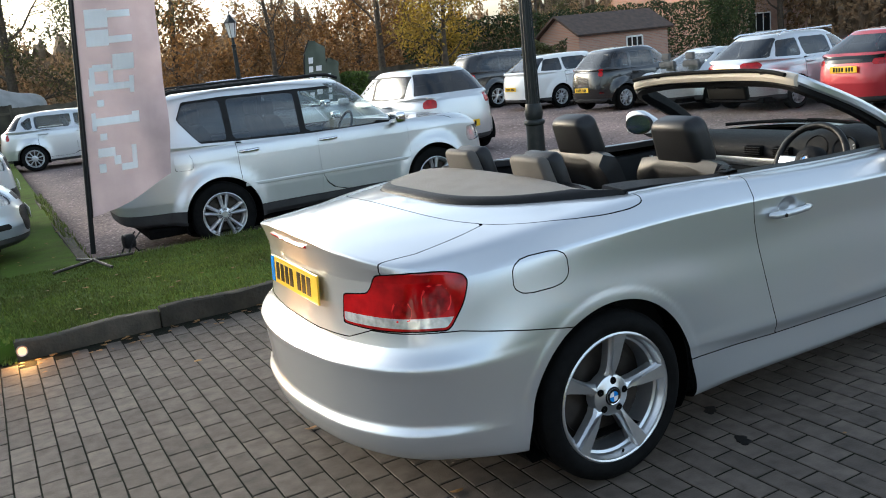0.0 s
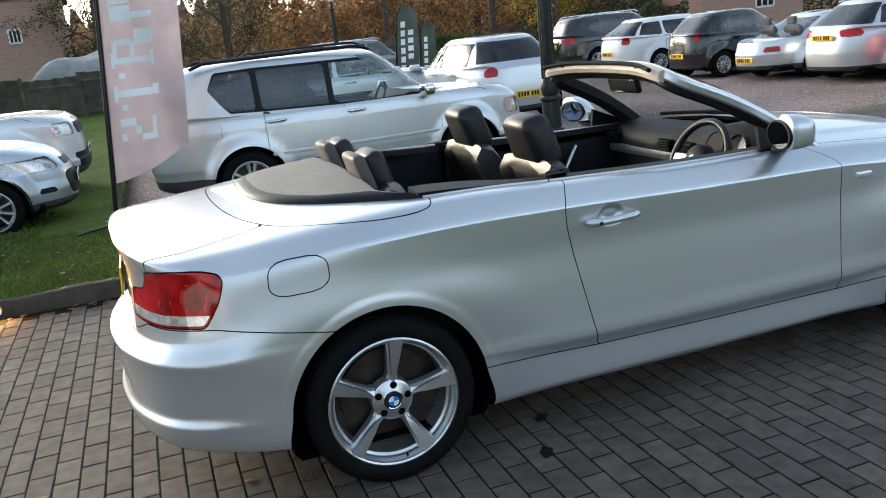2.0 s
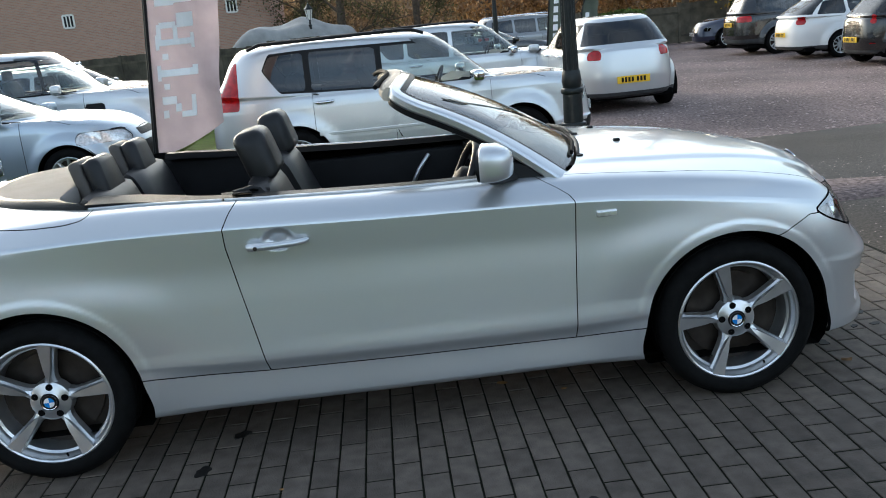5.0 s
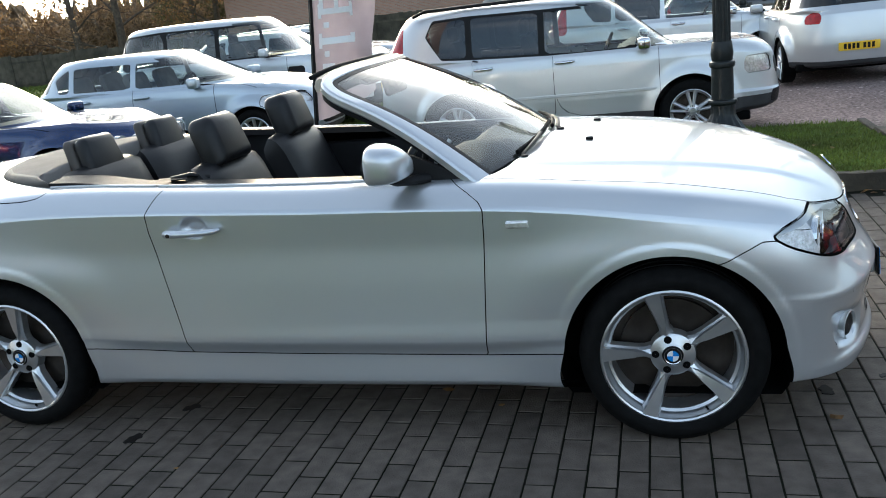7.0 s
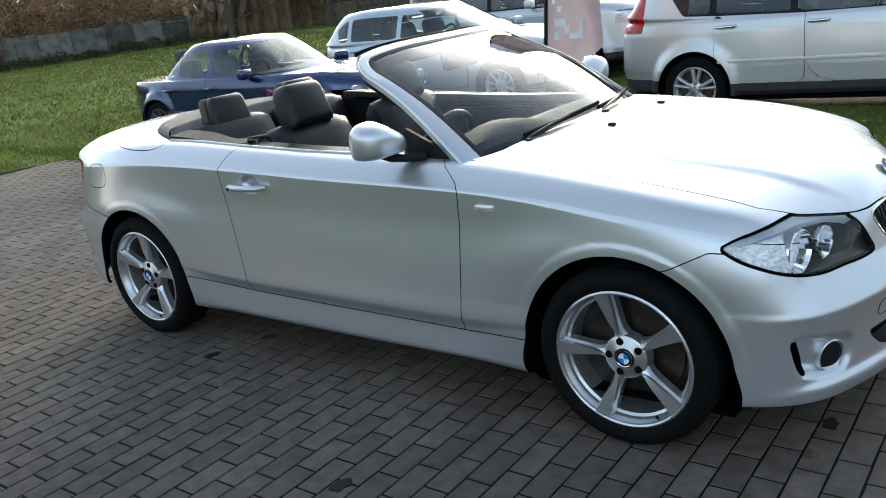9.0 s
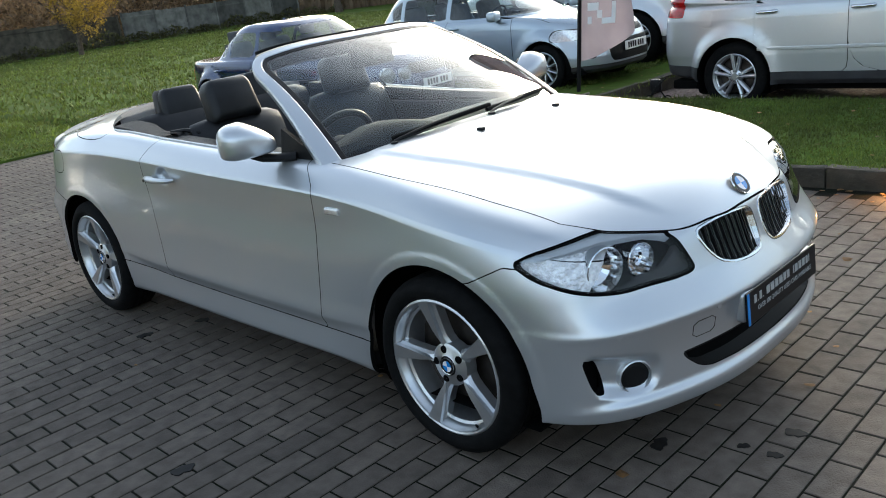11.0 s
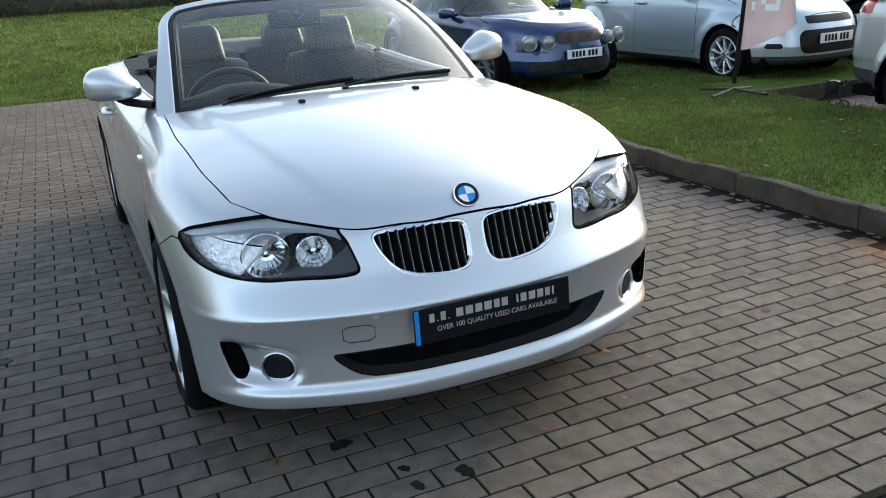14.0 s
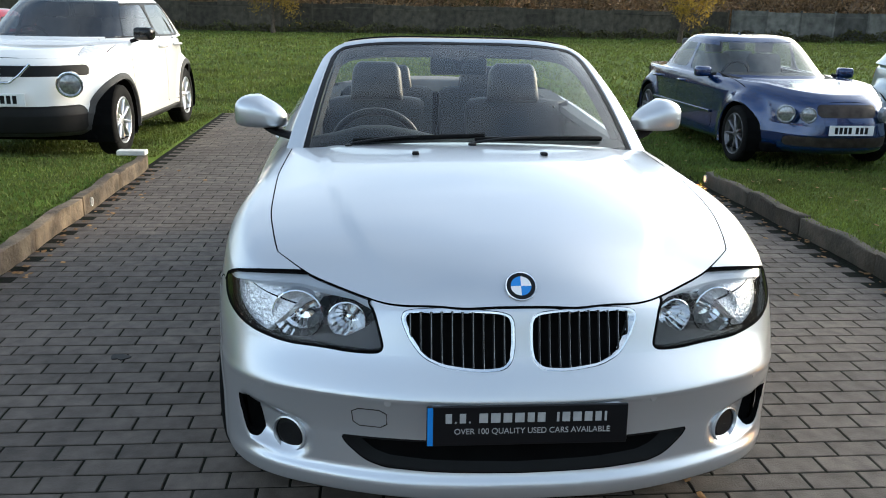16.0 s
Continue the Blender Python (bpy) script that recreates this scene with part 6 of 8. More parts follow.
def vehicle(name, label, S, at, group="parked cars"):
    """A closed car lofted from plan rings; S: sizes. Front along +x, the ground at z = 0, midway between the axles at x = 0."""
    P = S["paint"]
    hw, xf, xr = S["hw"], S["xf"], S["xr"]
    n, m = (150, 54) if S.get("near") else (96, 36)
    th = np.linspace(0, np.pi, n)
    gx0, gx1, rx0, rx1 = S["cowl"], S["rear_base"], S["header"], S["roof_end"]
    zb, zs, zc, zr, zroof = S["bonnet"], S["belt"], S["cowl_z"], S["tail"], S["roof"]
    gw, rw = S.get("glass_w", hw - .085), S.get("roof_w", hw - .26)
    sq = S.get("square", 3.6)
    low = S.get("low", .24)
    # rings: front x, rear x, half width, front power, rear power, z at front, cowl, middle, rear
    rings = [
        (xf - .10, xr + .12, hw - .07, sq, sq, low, low - .02, low - .03, low + .02),
        (xf - .02, xr + .04, hw - .015, sq, sq, low + .05, low + .03, low + .02, low + .06),
        (xf, xr + .01, hw - .004, sq, sq, low + .20, low + .22, low + .20, low + .22),
        (xf - .005, xr, hw, sq, sq, .52, .58, .58, .56),
        (xf - .07, xr + .03, hw - .008, sq, sq, zb - .09, zs - .14, zs - .14, zr - .20),
        (xf - .15, xr + .06, hw - .03, sq - .3, sq, zb - .01, zs - .035, zs - .03, zr - .04),
        (xf - .24, xr + .09, hw - .055, sq - .5, sq, zb + .03, zs, zs, zr),
        (gx0 + .03, gx1 - .02, gw + .01, 3.2, 4.2, zc - .005, zc - .005, zs + .012, zr + .012),
        (gx0, gx1, gw, 3.2, 4.2, zc + .012, zc + .01, zs + .03, zr + .03),
        (rx0, rx1, rw, 3.0, 3.6, zroof - .075, zroof - .065, zroof - .055, zroof - .085),
        (rx0 - .10, rx1 + .08, rw - .07, 2.8, 3.4, zroof - .028, zroof - .02, zroof - .012, zroof - .035),
        (rx0 - .45, rx1 + .35, rw * .45, 2.6, 2.8, zroof - .006, zroof, zroof, zroof - .012),
        (rx0 - .80, rx1 + .60, .001, 2.5, 2.5, zroof - .002, zroof, zroof, zroof - .008),
    ]
    V = np.zeros((len(rings), n, 3))
    for i, (a, b, w, pf, pr, z0, z1, z2, z3) in enumerate(rings):
        p = np.where(th < np.pi / 2, pf, pr)
        cx = (a + b) / 2
        cs, sn = np.cos(th), np.sin(th)
        x = cx + (a - b) / 2 * np.sign(cs) * np.abs(cs)**(2 / p)
        y = w * np.abs(sn)**(2 / p)
        if i >= 3:
            k = min(1.0, (i - 2) / 4)
            y = y * (1 - S.get("nose_taper", .06) * smoothstep(S["wb"] / 2, xf, x)) if i < 7 else y
        z = np.interp(x, [b, b + .35 * (a - b), b + .72 * (a - b), a], [z3, z2, z1, z0]) if i not in (4, 5, 6) else np.interp(x, [xr, gx1, (gx0 + gx1) / 2, gx0, (gx0 + xf) / 2, xf], [z3, z2, z2, z1, (z1 + z0) / 2 + S.get("swell", .02), z0])
        V[i] = np.stack([x, y, z], 1)
    V = blur(V, 1, 1)
    V[:, 0, 1] = V[:, -1, 1] = 0
    t = np.concatenate([[0], np.cumsum(np.linalg.norm(np.diff(V, axis=0), axis=2).mean(1) + .01)])
    tf = np.unique(np.concatenate([np.linspace(0, t[-1], m), t]))
    G = np.stack([np.stack([monotone(t, V[:, k, d], tf) for k in range(n)], 1) for d in range(3)], 2)
    vv = np.interp(tf, t, np.arange(len(rings)))
    hx0, hx1, R = S["wb"] / 2, -S["wb"] / 2, S["R"]
    for hx in (hx0, hx1):
        rr = np.hypot(G[:, :, 0] - hx, G[:, :, 2] - R)
        w = (1 - smoothstep(R + .07, R + .20, rr)) * (vv[:, None] < 6)
        G[:, :, 1] += w * (hw + S.get("flare", .006) - G[:, :, 1]) * smoothstep(.62, .9, np.abs(np.sin(th)))[None, :]
    ex = np.stack([np.broadcast_to(vv[:, None], G.shape[:2]), np.broadcast_to(th[None, :], G.shape[:2])], 2)
    sk = grid_skin(G, ex)

    def arch(A):
        r = np.minimum(np.hypot(A[:, 0] - hx0, A[:, 2] - R), np.hypot(A[:, 0] - hx1, A[:, 2] - R))
        return np.where((A[:, 6] > 6) | (np.abs(A[:, 1]) < hw - .22), .5, r - (R + S.get("gap", .05)))

    sk = sk.cut(arch(sk.A))
    lips = []
    if S.get("arch_trim"):
        for hx in (hx0, hx1):
            lip, sk = sk.split(lambda A: np.where((A[:, 6] > 6) | (np.abs(A[:, 1]) < hw - .22), -.3, R + S.get("gap", .05) + .055 - np.hypot(A[:, 0] - hx, A[:, 2] - R)), .001)
            lips.append(lip)
    v_ob = thing(name, label, S.get("category", "car"), group, at=at)
    gh = zroof - zs - .08

    def screen(A, front):
        x, y, v = A[:, 0], np.abs(A[:, 1]), A[:, 6]
        k = np.clip(v - 8, 0, 1)
        cap = (gw - .10) * (1 - k) + (rw - .085) * k - (0 if front else S.get("back_in", 0))
        xc = (gx0 + gx1) / 2
        lim = (x - xc - .3) if front else (xc - .3 - x)
        nx = A[:, 3] if front else -A[:, 3]
        return np.minimum(np.minimum((v - 8.05) * gh, (8.98 - v) * gh), np.minimum(np.minimum(cap - y, lim), (nx - .25)))

    A_b, A_t = S["a_base"], S["a_top"]
    D_b, D_t = S["d_base"], S["d_top"]
    tip = S.get("d_tip", 0)

    def side_glass(A, x0, x1, first, last):
        x, v = A[:, 0], A[:, 6]
        k = np.clip((v - 8) / .95, 0, 1)
        lo, hi = (x1, x0)
        if first:
            hi = A_b + (A_t - A_b) * k
        if last:
            lo = D_b + (D_t - D_b) * k - tip * (1 - np.abs(2 * k - 1.1))
        e1, e2 = np.minimum((v - 8.06) * gh, (8.84 - v) * gh), np.minimum(hi - x, x - lo)
        rad = (.05 if tip else .13) if last and S.get("near") else .03
        f = np.minimum(np.minimum(e1, e2), rad - np.hypot(np.maximum(rad - e1, 0), np.maximum(rad - e2, 0)) + 0)
        f = np.where((e1 > 0) & (e2 > 0), f, np.minimum(e1, e2))
        return np.where(np.abs(A[:, 4]) > .45, f, -.3)

    wind, sk = sk.split(lambda A: screen(A, True), .004)
    back, sk = sk.split(lambda A: screen(A, False), .004)
    panes = []
    cuts = S["panes"]
    for i in range(len(cuts) - 1):
        g, sk = sk.split(lambda A: side_glass(A, cuts[i] - .035, cuts[i + 1] + .035, i == 0, i == len(cuts) - 2), .002)
        panes.append(g)
    if S.get("near"):
        frame_f = lambda A: np.where((np.abs(A[:, 4]) > .45), np.minimum(np.minimum((A[:, 6] - 8.0) * gh, (8.9 - A[:, 6]) * gh), np.minimum(A_b + .05 + (A_t - A_b) * np.clip((A[:, 6] - 8) / .95, 0, 1) - A[:, 0], A[:, 0] - D_b + (.012 if tip else .04) - (D_t - D_b) * np.clip((A[:, 6] - 8) / .95, 0, 1) + tip * (1 - np.abs(2 * np.clip((A[:, 6] - 8) / .95, 0, 1) - 1.1)))), -.3)
        fr, sk = sk.split(frame_f, .001)
    patches = []
    for nm, mt, lab, (x0, x1, y0, y1, z0, z1), rnd in S["patches"]:
        def f(A):
            q = np.stack([np.abs(A[:, 0] - (x0 + x1) / 2) - (x1 - x0) / 2 + rnd, np.abs(np.abs(A[:, 1]) - (y0 + y1) / 2) - (y1 - y0) / 2 + rnd, np.abs(A[:, 2] - (z0 + z1) / 2) - (z1 - z0) / 2 + rnd], 1)
            return rnd - (np.linalg.norm(np.maximum(q, 0), axis=1) + np.minimum(q.max(1), 0))
        g, sk = sk.split(f, .004)
        patches.append((nm, mt, lab, g, y0 <= 0))
    if S.get("skirt"):
        cl, sk = sk.split(lambda A: S["skirt"] + .06 * (np.abs(A[:, 0]) > hx0 + R) - A[:, 2], .004)
        both(cl).solid("lower_cladding", M_CLAD, v_ob, "dark lower cladding", depth=.01)
    bon, sk = sk.split(lambda A: np.where(A[:, 6] > 4.5, np.minimum(np.minimum(A[:, 0] - gx0 - .02, (xf - .13) - A[:, 0]), hw - .13 - np.abs(A[:, 1])), -.3), .006)
    doors = []
    ds = S["doors"]
    for i in range(len(ds) - 1):
        d, sk = sk.split(lambda A: np.where((np.abs(A[:, 4]) > .3), np.minimum(np.minimum(ds[i] - A[:, 0], A[:, 0] - ds[i + 1]), np.minimum(A[:, 2] - low - .10, (8.0 - A[:, 6]) * .3)), -.3), .007)
        d, bits = d.pieces()
        sk = sk.joined(bits)
        doors.append(d)
    body = both(sk).solid("body", P, v_ob, depth=.02)
    both(bon).solid("bonnet", P, v_ob)
    if S.get("near"):
        for q in (fr, fr.mirrored()):
            q.pushed(-.002).solid("window_frame", S.get("frame_mat", M_TRIM), v_ob, "window frame", depth=.012)
    glass = both(wind).pushed(-.003).solid("windscreen", S.get("wind_glass", M_SIDEGLASS), v_ob, "windscreen", depth=.004)
    both(back).pushed(-.003).solid("rear_window", S.get("rear_glass", M_TINT), v_ob, "dark rear window", depth=.004)
    sides = (1, -1)
    for sd in sides:
        mk = (lambda k: k) if sd == 1 else (lambda k: k.mirrored())
        dl = [mk(d).solid("door", P, v_ob) for d in doors]
        for i, g in enumerate(panes):
            mk(g).pushed(-.006).solid("window", (M_SIDEGLASS if i == 0 else S.get("rear_side_glass", M_TINT)), v_ob, depth=.004)
        for i, d in enumerate(dl):
            if d is None:
                continue
            hxp, hz = ds[i + 1] + .13, S["handle_z"]
            bm = bmesh.new()
            tube(bm, [(hxp - .10, sd * (hw - .03), hz), (hxp - .08, sd * (hw + .016), hz), (hxp + .08, sd * (hw + .018), hz + .004), (hxp + .10, sd * (hw - .03), hz + .004)], .023, 8, .8)
            part("door_handle", bm, S.get("handle", P), d, smooth=60)
        bm = bmesh.new()
        box(bm, -.05, .09, -.10, .10, -.065, .065, .04, 3, m=Matrix.Translation((S["mirror"][0], sd * S["mirror"][1], S["mirror"][2])) @ Matrix.Rotation(-sd * .2, 4, "Z"))
        mi = part("door_mirror", bm, S.get("mirror_mat", P), v_ob, smooth=60)
        bm = bmesh.new()
        tube(bm, [(S["mirror"][0], sd * (S["mirror"][1] - .07), S["mirror"][2] - .05), (S["mirror"][0] + .03, sd * (gw - .01), zs + .02)], .02, 8)
        part("mirror_foot", bm, M_TRIM, mi)
        for nm, mt, lab, g, centre in patches:
            if not centre:
                q = mk(g)
                if q.F:
                    q.pushed(.003).solid(nm, mt, v_ob, lab, depth=.02)
                    if nm == "headlamp" and S.get("near"):
                        q.pushed(-.03).solid("lamp_housing", M_CLEAR, v_ob, "bright lamp housing", depth=0)
        for hx in (hx0, hx1):
            road_wheel(v_ob, hx, sd * (hw - .115), R, sd, .3 + hx, R, S["rim"], .20, S.get("spokes", 5), S.get("style", "twin"), S.get("wheel_mat"), False, bool(S.get("near")))
            bm = bmesh.new()
            lathe(bm, [(R + S.get("gap", .05) + .012, hw - .012), (R + .08, hw - .26), (.002, hw - .27)], Matrix.Translation((hx, 0, R)) @ Matrix.Rotation(-sd * math.pi / 2, 4, "X"), 32)
            for q in bm.verts:
                q.co.z = max(q.co.z, .17)
            part("wheel_arch_liner", bm, M_GAP, v_ob)
        for lip in lips:
            mk(lip).pushed(.006).solid("arch_trim", S["arch_trim"], v_ob, "dark wheel arch trim", depth=.03)
        for k, (rx, ry, rz) in enumerate(((-.30, .37, 0), (-1.15, .37, 0))):
            bm = bmesh.new()
            padded(bm, .46, [(rx - .20, zs + .22), (rx - .14, zs + .02), (rx - .05, .62), (rx, .48)], .12, Matrix.Translation((0, sd * ry, 0)))
            part("seat", bm, M_SEATG, v_ob, smooth=60)
            bm = bmesh.new()
            box(bm, rx - .27, rx - .18, sd * ry - .12, sd * ry + .12, zs + .24, zs + .40, .03, 3)
            part("headrest", bm, M_SEATG, v_ob, smooth=60)
    for nm, mt, lab, g, centre in patches:
        if centre:
            both(g).pushed(.002).solid(nm, mt, v_ob, lab, depth=.02)
    bm = bmesh.new()
    extrude_y(bm, [(gx0 - .05, zs - .02), (gx0 - .45, zs + .03), (gx0 - .62, zs - .05), (gx0 - .55, .5), (gx0 - .05, .5)], -gw + .10, gw - .10, seg=2)
    part("dashboard", bm, M_DASH, v_ob, smooth=50)
    bm = bmesh.new()
    box(bm, xr + .25, xf - .35, -hw + .16, hw - .16, .20, .30, .02)
    part("floor_pan", bm, M_GAP, v_ob)
    bm = bmesh.new()
    R2, r2, k1, k2 = .18, .016, 24, 8
    mm = Matrix.Translation((gx0 - .72, -.36, zs - .01)) @ Matrix.Rotation(radians(-66), 4, "Y")
    ring = [[bm.verts.new(mm @ Vector(((R2 + r2 * math.cos(b)) * math.cos(a), (R2 + r2 * math.cos(b)) * math.sin(a), r2 * math.sin(b)))) for b in [6.2832 * j / k2 for j in range(k2)]] for a in [6.2832 * i / k1 for i in range(k1)]]
    for i in range(k1):
        for j in range(k2):
            bm.faces.new((ring[i][j], ring[(i + 1) % k1][j], ring[(i + 1) % k1][(j + 1) % k2], ring[i][(j + 1) % k2]))
    part("steering_wheel", bm, M_DASH, v_ob, smooth=60)
    if S.get("rails"):
        for sd in sides:
            bm = bmesh.new()
            pts = [(rx0 - .15, sd * (rw - .045), zroof - .035), (rx0 - .28, sd * (rw - .045), zroof + .012), (0, sd * (rw - .045), zroof + .020), (rx1 + .35, sd * (rw - .045), zroof + .008), (rx1 + .2, sd * (rw - .045), zroof - .045)]
            tube(bm, pts, .019, 8)
            part("roof_rail", bm, S["rails"], v_ob, "roof rail", 60)
    if S.get("moulding"):
        for sd in sides:
            bm = bmesh.new()
            box(bm, ds[-1] + .03, ds[0] - .02, sd * (hw - .004), sd * (hw + .012), S["moulding"], S["moulding"] + .035, .006)
            part("side_moulding", bm, P, v_ob)
    fx, fz, rx_, rz_ = S["plates"]
    bars = PLATE_BARS
    if fx is not None:
        m1 = Matrix.Translation((fx, 0, fz)) @ Matrix(((0, 0, 1, 0), (1, 0, 0, 0), (0, 1, 0, 0), (0, 0, 0, 1)))
        plate("front_plate", M_PLATE_W, v_ob, m1, "white front plate with dark bars", bars, M_PLATE_K, band=False)
    m2 = Matrix.Translation((rx_, 0, rz_)) @ Matrix(((0, 0, -1, 0), (-1, 0, 0, 0), (0, 1, 0, 0), (0, 0, 0, 1)))
    plate("rear_plate", M_PLATE_Y, v_ob, m2, "yellow rear plate with dark bars", bars, M_PLATE_K, band=False)
    for nm, mt, lab, (cx, cy, cz), r in S.get("rounds", []):
        for sd in sides:
            bm = bmesh.new()
            mq = Matrix.Translation((cx, sd * cy, cz)) @ Matrix.Rotation(math.pi / 2, 4, "Y") @ Matrix.Rotation(-sd * .25, 4, "X")
            lathe(bm, [(.001, .012), (r * .6, .010), (r * .9, .0), (r, .006), (r * 1.10, .004), (r * 1.12, -.06)], mq, 28)
            part(nm, bm, mt, v_ob, lab, 40)
    return v_ob


M_LAMPMID = mat("round_lamp_glass", (.30, .31, .32), .12, .6, vary=.35, scale=30, coat=.6)


def spec(**k):
    return k


HL, TL = ("headlamp", M_LENS, "clear headlamp"), ("tail_lamp", M_RED, "red tail lamp")
SUV = spec(paint=M_SILV2, near=True, hw=.892, xf=2.27, xr=-2.36, wb=2.63, R=.352, rim=.238, cowl=1.12, cowl_z=1.06, header=.42, roof=1.69, roof_end=-1.98, rear_base=-2.26, belt=1.085, bonnet=.975, tail=1.15, low=.30,
           a_base=.92, a_top=.28, d_base=-1.44, d_top=-1.50, d_tip=.15, panes=[1.0, -.285, -1.115, -2.1], doors=[.98, -.16, -1.08], handle_z=1.00, handle=M_CHROME, mirror=(.80, .96, 1.13), mirror_mat=M_CHROME, plates=(2.285, .60, -2.375, .86), rails=M_TRIM,
           skirt=.40, moulding=.62, spokes=10, style="double", gap=.062, square=4.2, roof_w=.66, glass_w=.82, swell=.03, flare=.020, back_in=.13,
           patches=[HL + ((1.86, 2.4, .50, 1.0, .70, .885), .05), ("tail_lamp", M_RED, "tall red tail lamp", (-2.5, -1.93, .50, 1.0, .98, 1.60), .04), ("grille", M_TRIM, "dark front grille", (2.0, 2.4, -.1, .46, .66, .84), .03), ("lower_intake", M_TRIM, "dark lower intake", (2.0, 2.4, -.1, .6, .36, .50), .03),
                    ("fuel_flap", M_SILV2, "fuel flap", (-1.75, -1.56, .7, 1.0, .88, 1.04), .03)])
HATCH = spec(paint=M_ICE, near=True, frame_mat=M_ICE, d_tip=.20, hw=.888, xf=2.17, xr=-2.08, wb=2.65, R=.315, rim=.215, cowl=.98, cowl_z=.985, header=.18, roof=1.45, roof_end=-1.62, rear_base=-1.92, belt=.98, bonnet=.76, tail=1.0, low=.22,
             a_base=.78, a_top=.0, d_base=-1.42, d_top=-1.22, panes=[1.0, -.30, -1.22, -1.7], doors=[.86, -.28, -1.16], handle_z=.90, mirror=(.62, .93, 1.03), plates=(2.185, .50, -2.09, .80), rear_side_glass=M_SIDEGLASS, spokes=10, style="thin", square=3.3, swell=.035, skirt=.255,
             patches=[HL + ((1.45, 2.15, .46, 1.0, .645, .79), .05), TL + ((-2.3, -1.82, .55, 1.0, .80, 1.08), .05), ("grille", M_TRIM, "dark slim grille", (1.9, 2.4, -.1, .36, .665, .745), .02), ("lower_intake", M_TRIM, "dark lower intake", (1.9, 2.4, -.1, .46, .34, .60), .09), ("fog_recess", M_TRIM, "dark fog lamp recess", (1.8, 2.3, .60, .74, .40, .46), .02)])
SALOON = spec(paint=M_JAGBLUE, near=True, frame_mat=M_JAGBLUE, hw=.93, xf=2.42, xr=-2.66, wb=3.03, R=.335, rim=.24, cowl=.92, cowl_z=.945, header=.20, roof=1.445, roof_end=-1.12, rear_base=-1.66, belt=.955, bonnet=.80, tail=.95, low=.22,
              a_base=.70, a_top=.02, d_base=-1.38, d_top=-.98, panes=[1.0, -.34, -1.06, -1.5], doors=[.84, -.32, -1.26], handle_z=.83, mirror=(.56, .97, 1.0), plates=(2.46, .50, -2.68, .62), rear_side_glass=M_SIDEGLASS, rear_glass=M_SIDEGLASS, spokes=9, style="thin", wheel_mat=mat("dark_alloy", (.16, .16, .17), .4, .8, vary=.1), square=3.0, swell=.05, moulding=.50,
              roof_w=.62, glass_w=.80, patches=[("grille", M_DISC, "bright mesh grille", (2.1, 2.6, -.1, .34, .63, .765), .05), ("lower_intake", M_DISC, "mesh lower intake", (2.1, 2.6, -.1, .62, .30, .41), .04), TL + ((-2.8, -2.3, .55, 1.0, .66, .86), .05)],
              rounds=[("headlamp", M_LAMPMID, "round chrome headlamp", (2.27, .68, .66), .090), ("headlamp", M_LAMPMID, "round chrome headlamp", (2.36, .46, .655), .076)])
CROSS = spec(paint=M_WPAINT, near=True, hw=.885, xf=2.03, xr=-2.10, wb=2.53, R=.345, rim=.225, cowl=.95, cowl_z=1.10, header=.30, roof=1.565, roof_end=-1.50, rear_base=-1.95, belt=1.06, bonnet=.985, tail=1.08, low=.26, wind_glass=M_DARKSCREEN,
             a_base=.74, a_top=.12, d_base=-1.30, d_top=-1.15, panes=[1.0, -.34, -1.35], doors=[.84, -.36, -1.02], handle_z=1.0, mirror=(.62, .94, 1.16), mirror_mat=M_GLOSSBLACK, plates=(2.066, .615, -2.11, .80), spokes=9, style="thin", square=3.2, skirt=.31, arch_trim=M_CLAD, flare=.012, gap=.06,
             roof_w=.60, glass_w=.80, patches=[("grille", M_TRIM, "black mesh grille", (1.6, 2.2, -.1, .70, .81, .905), .03), ("lower_intake", M_TRIM, "black lower intake", (1.7, 2.2, -.1, .70, .30, .545), .05), ("side_light", M_CLEAR, "clear side light on the wing", (1.30, 1.80, .60, .78, .97, 1.09), .03), TL + ((-2.3, -1.75, .55, 1.0, .86, 1.12), .05)],
             rounds=[("headlamp", M_LAMPMID, "large round headlamp", (1.945, .62, .745), .098)])
OFFROAD = dict(SUV, near=True, d_tip=0, d_base=-1.95, d_top=-1.90, hw=.97, xf=2.30, xr=-2.45, wb=2.75, R=.385, rim=.25, roof=1.80, belt=1.16, bonnet=1.06, tail=1.15, cowl_z=1.16, header=.36, cowl=.98, a_base=.76, a_top=.22, panes=[1.0, -.2, -1.1, -2.1], rails=None, moulding=None, glass_w=.88, roof_w=.74, mirror=(.64, 1.03, 1.24), handle_z=1.05, square=4.6, plates=(2.315, .60, -2.46, .9), rear_side_glass=M_SIDEGLASS, handle=M_SILV2, mirror_mat=M_SILV2, skirt=.36, arch_trim=None,
               patches=[HL + ((1.95, 2.4, .55, 1.1, .84, 1.02), .04), TL + ((-2.6, -2.2, .66, 1.1, .95, 1.2), .04), ("grille", M_TRIM, "dark front grille", (2.0, 2.5, -.1, .50, .84, 1.0), .03), ("lower_intake", M_TRIM, "dark lower intake", (2.0, 2.5, -.1, .66, .40, .60), .03), ("side_vent", M_TRIM, "dark wing vent", (.98, 1.26, .8, 1.1, .86, 1.0), .03)])
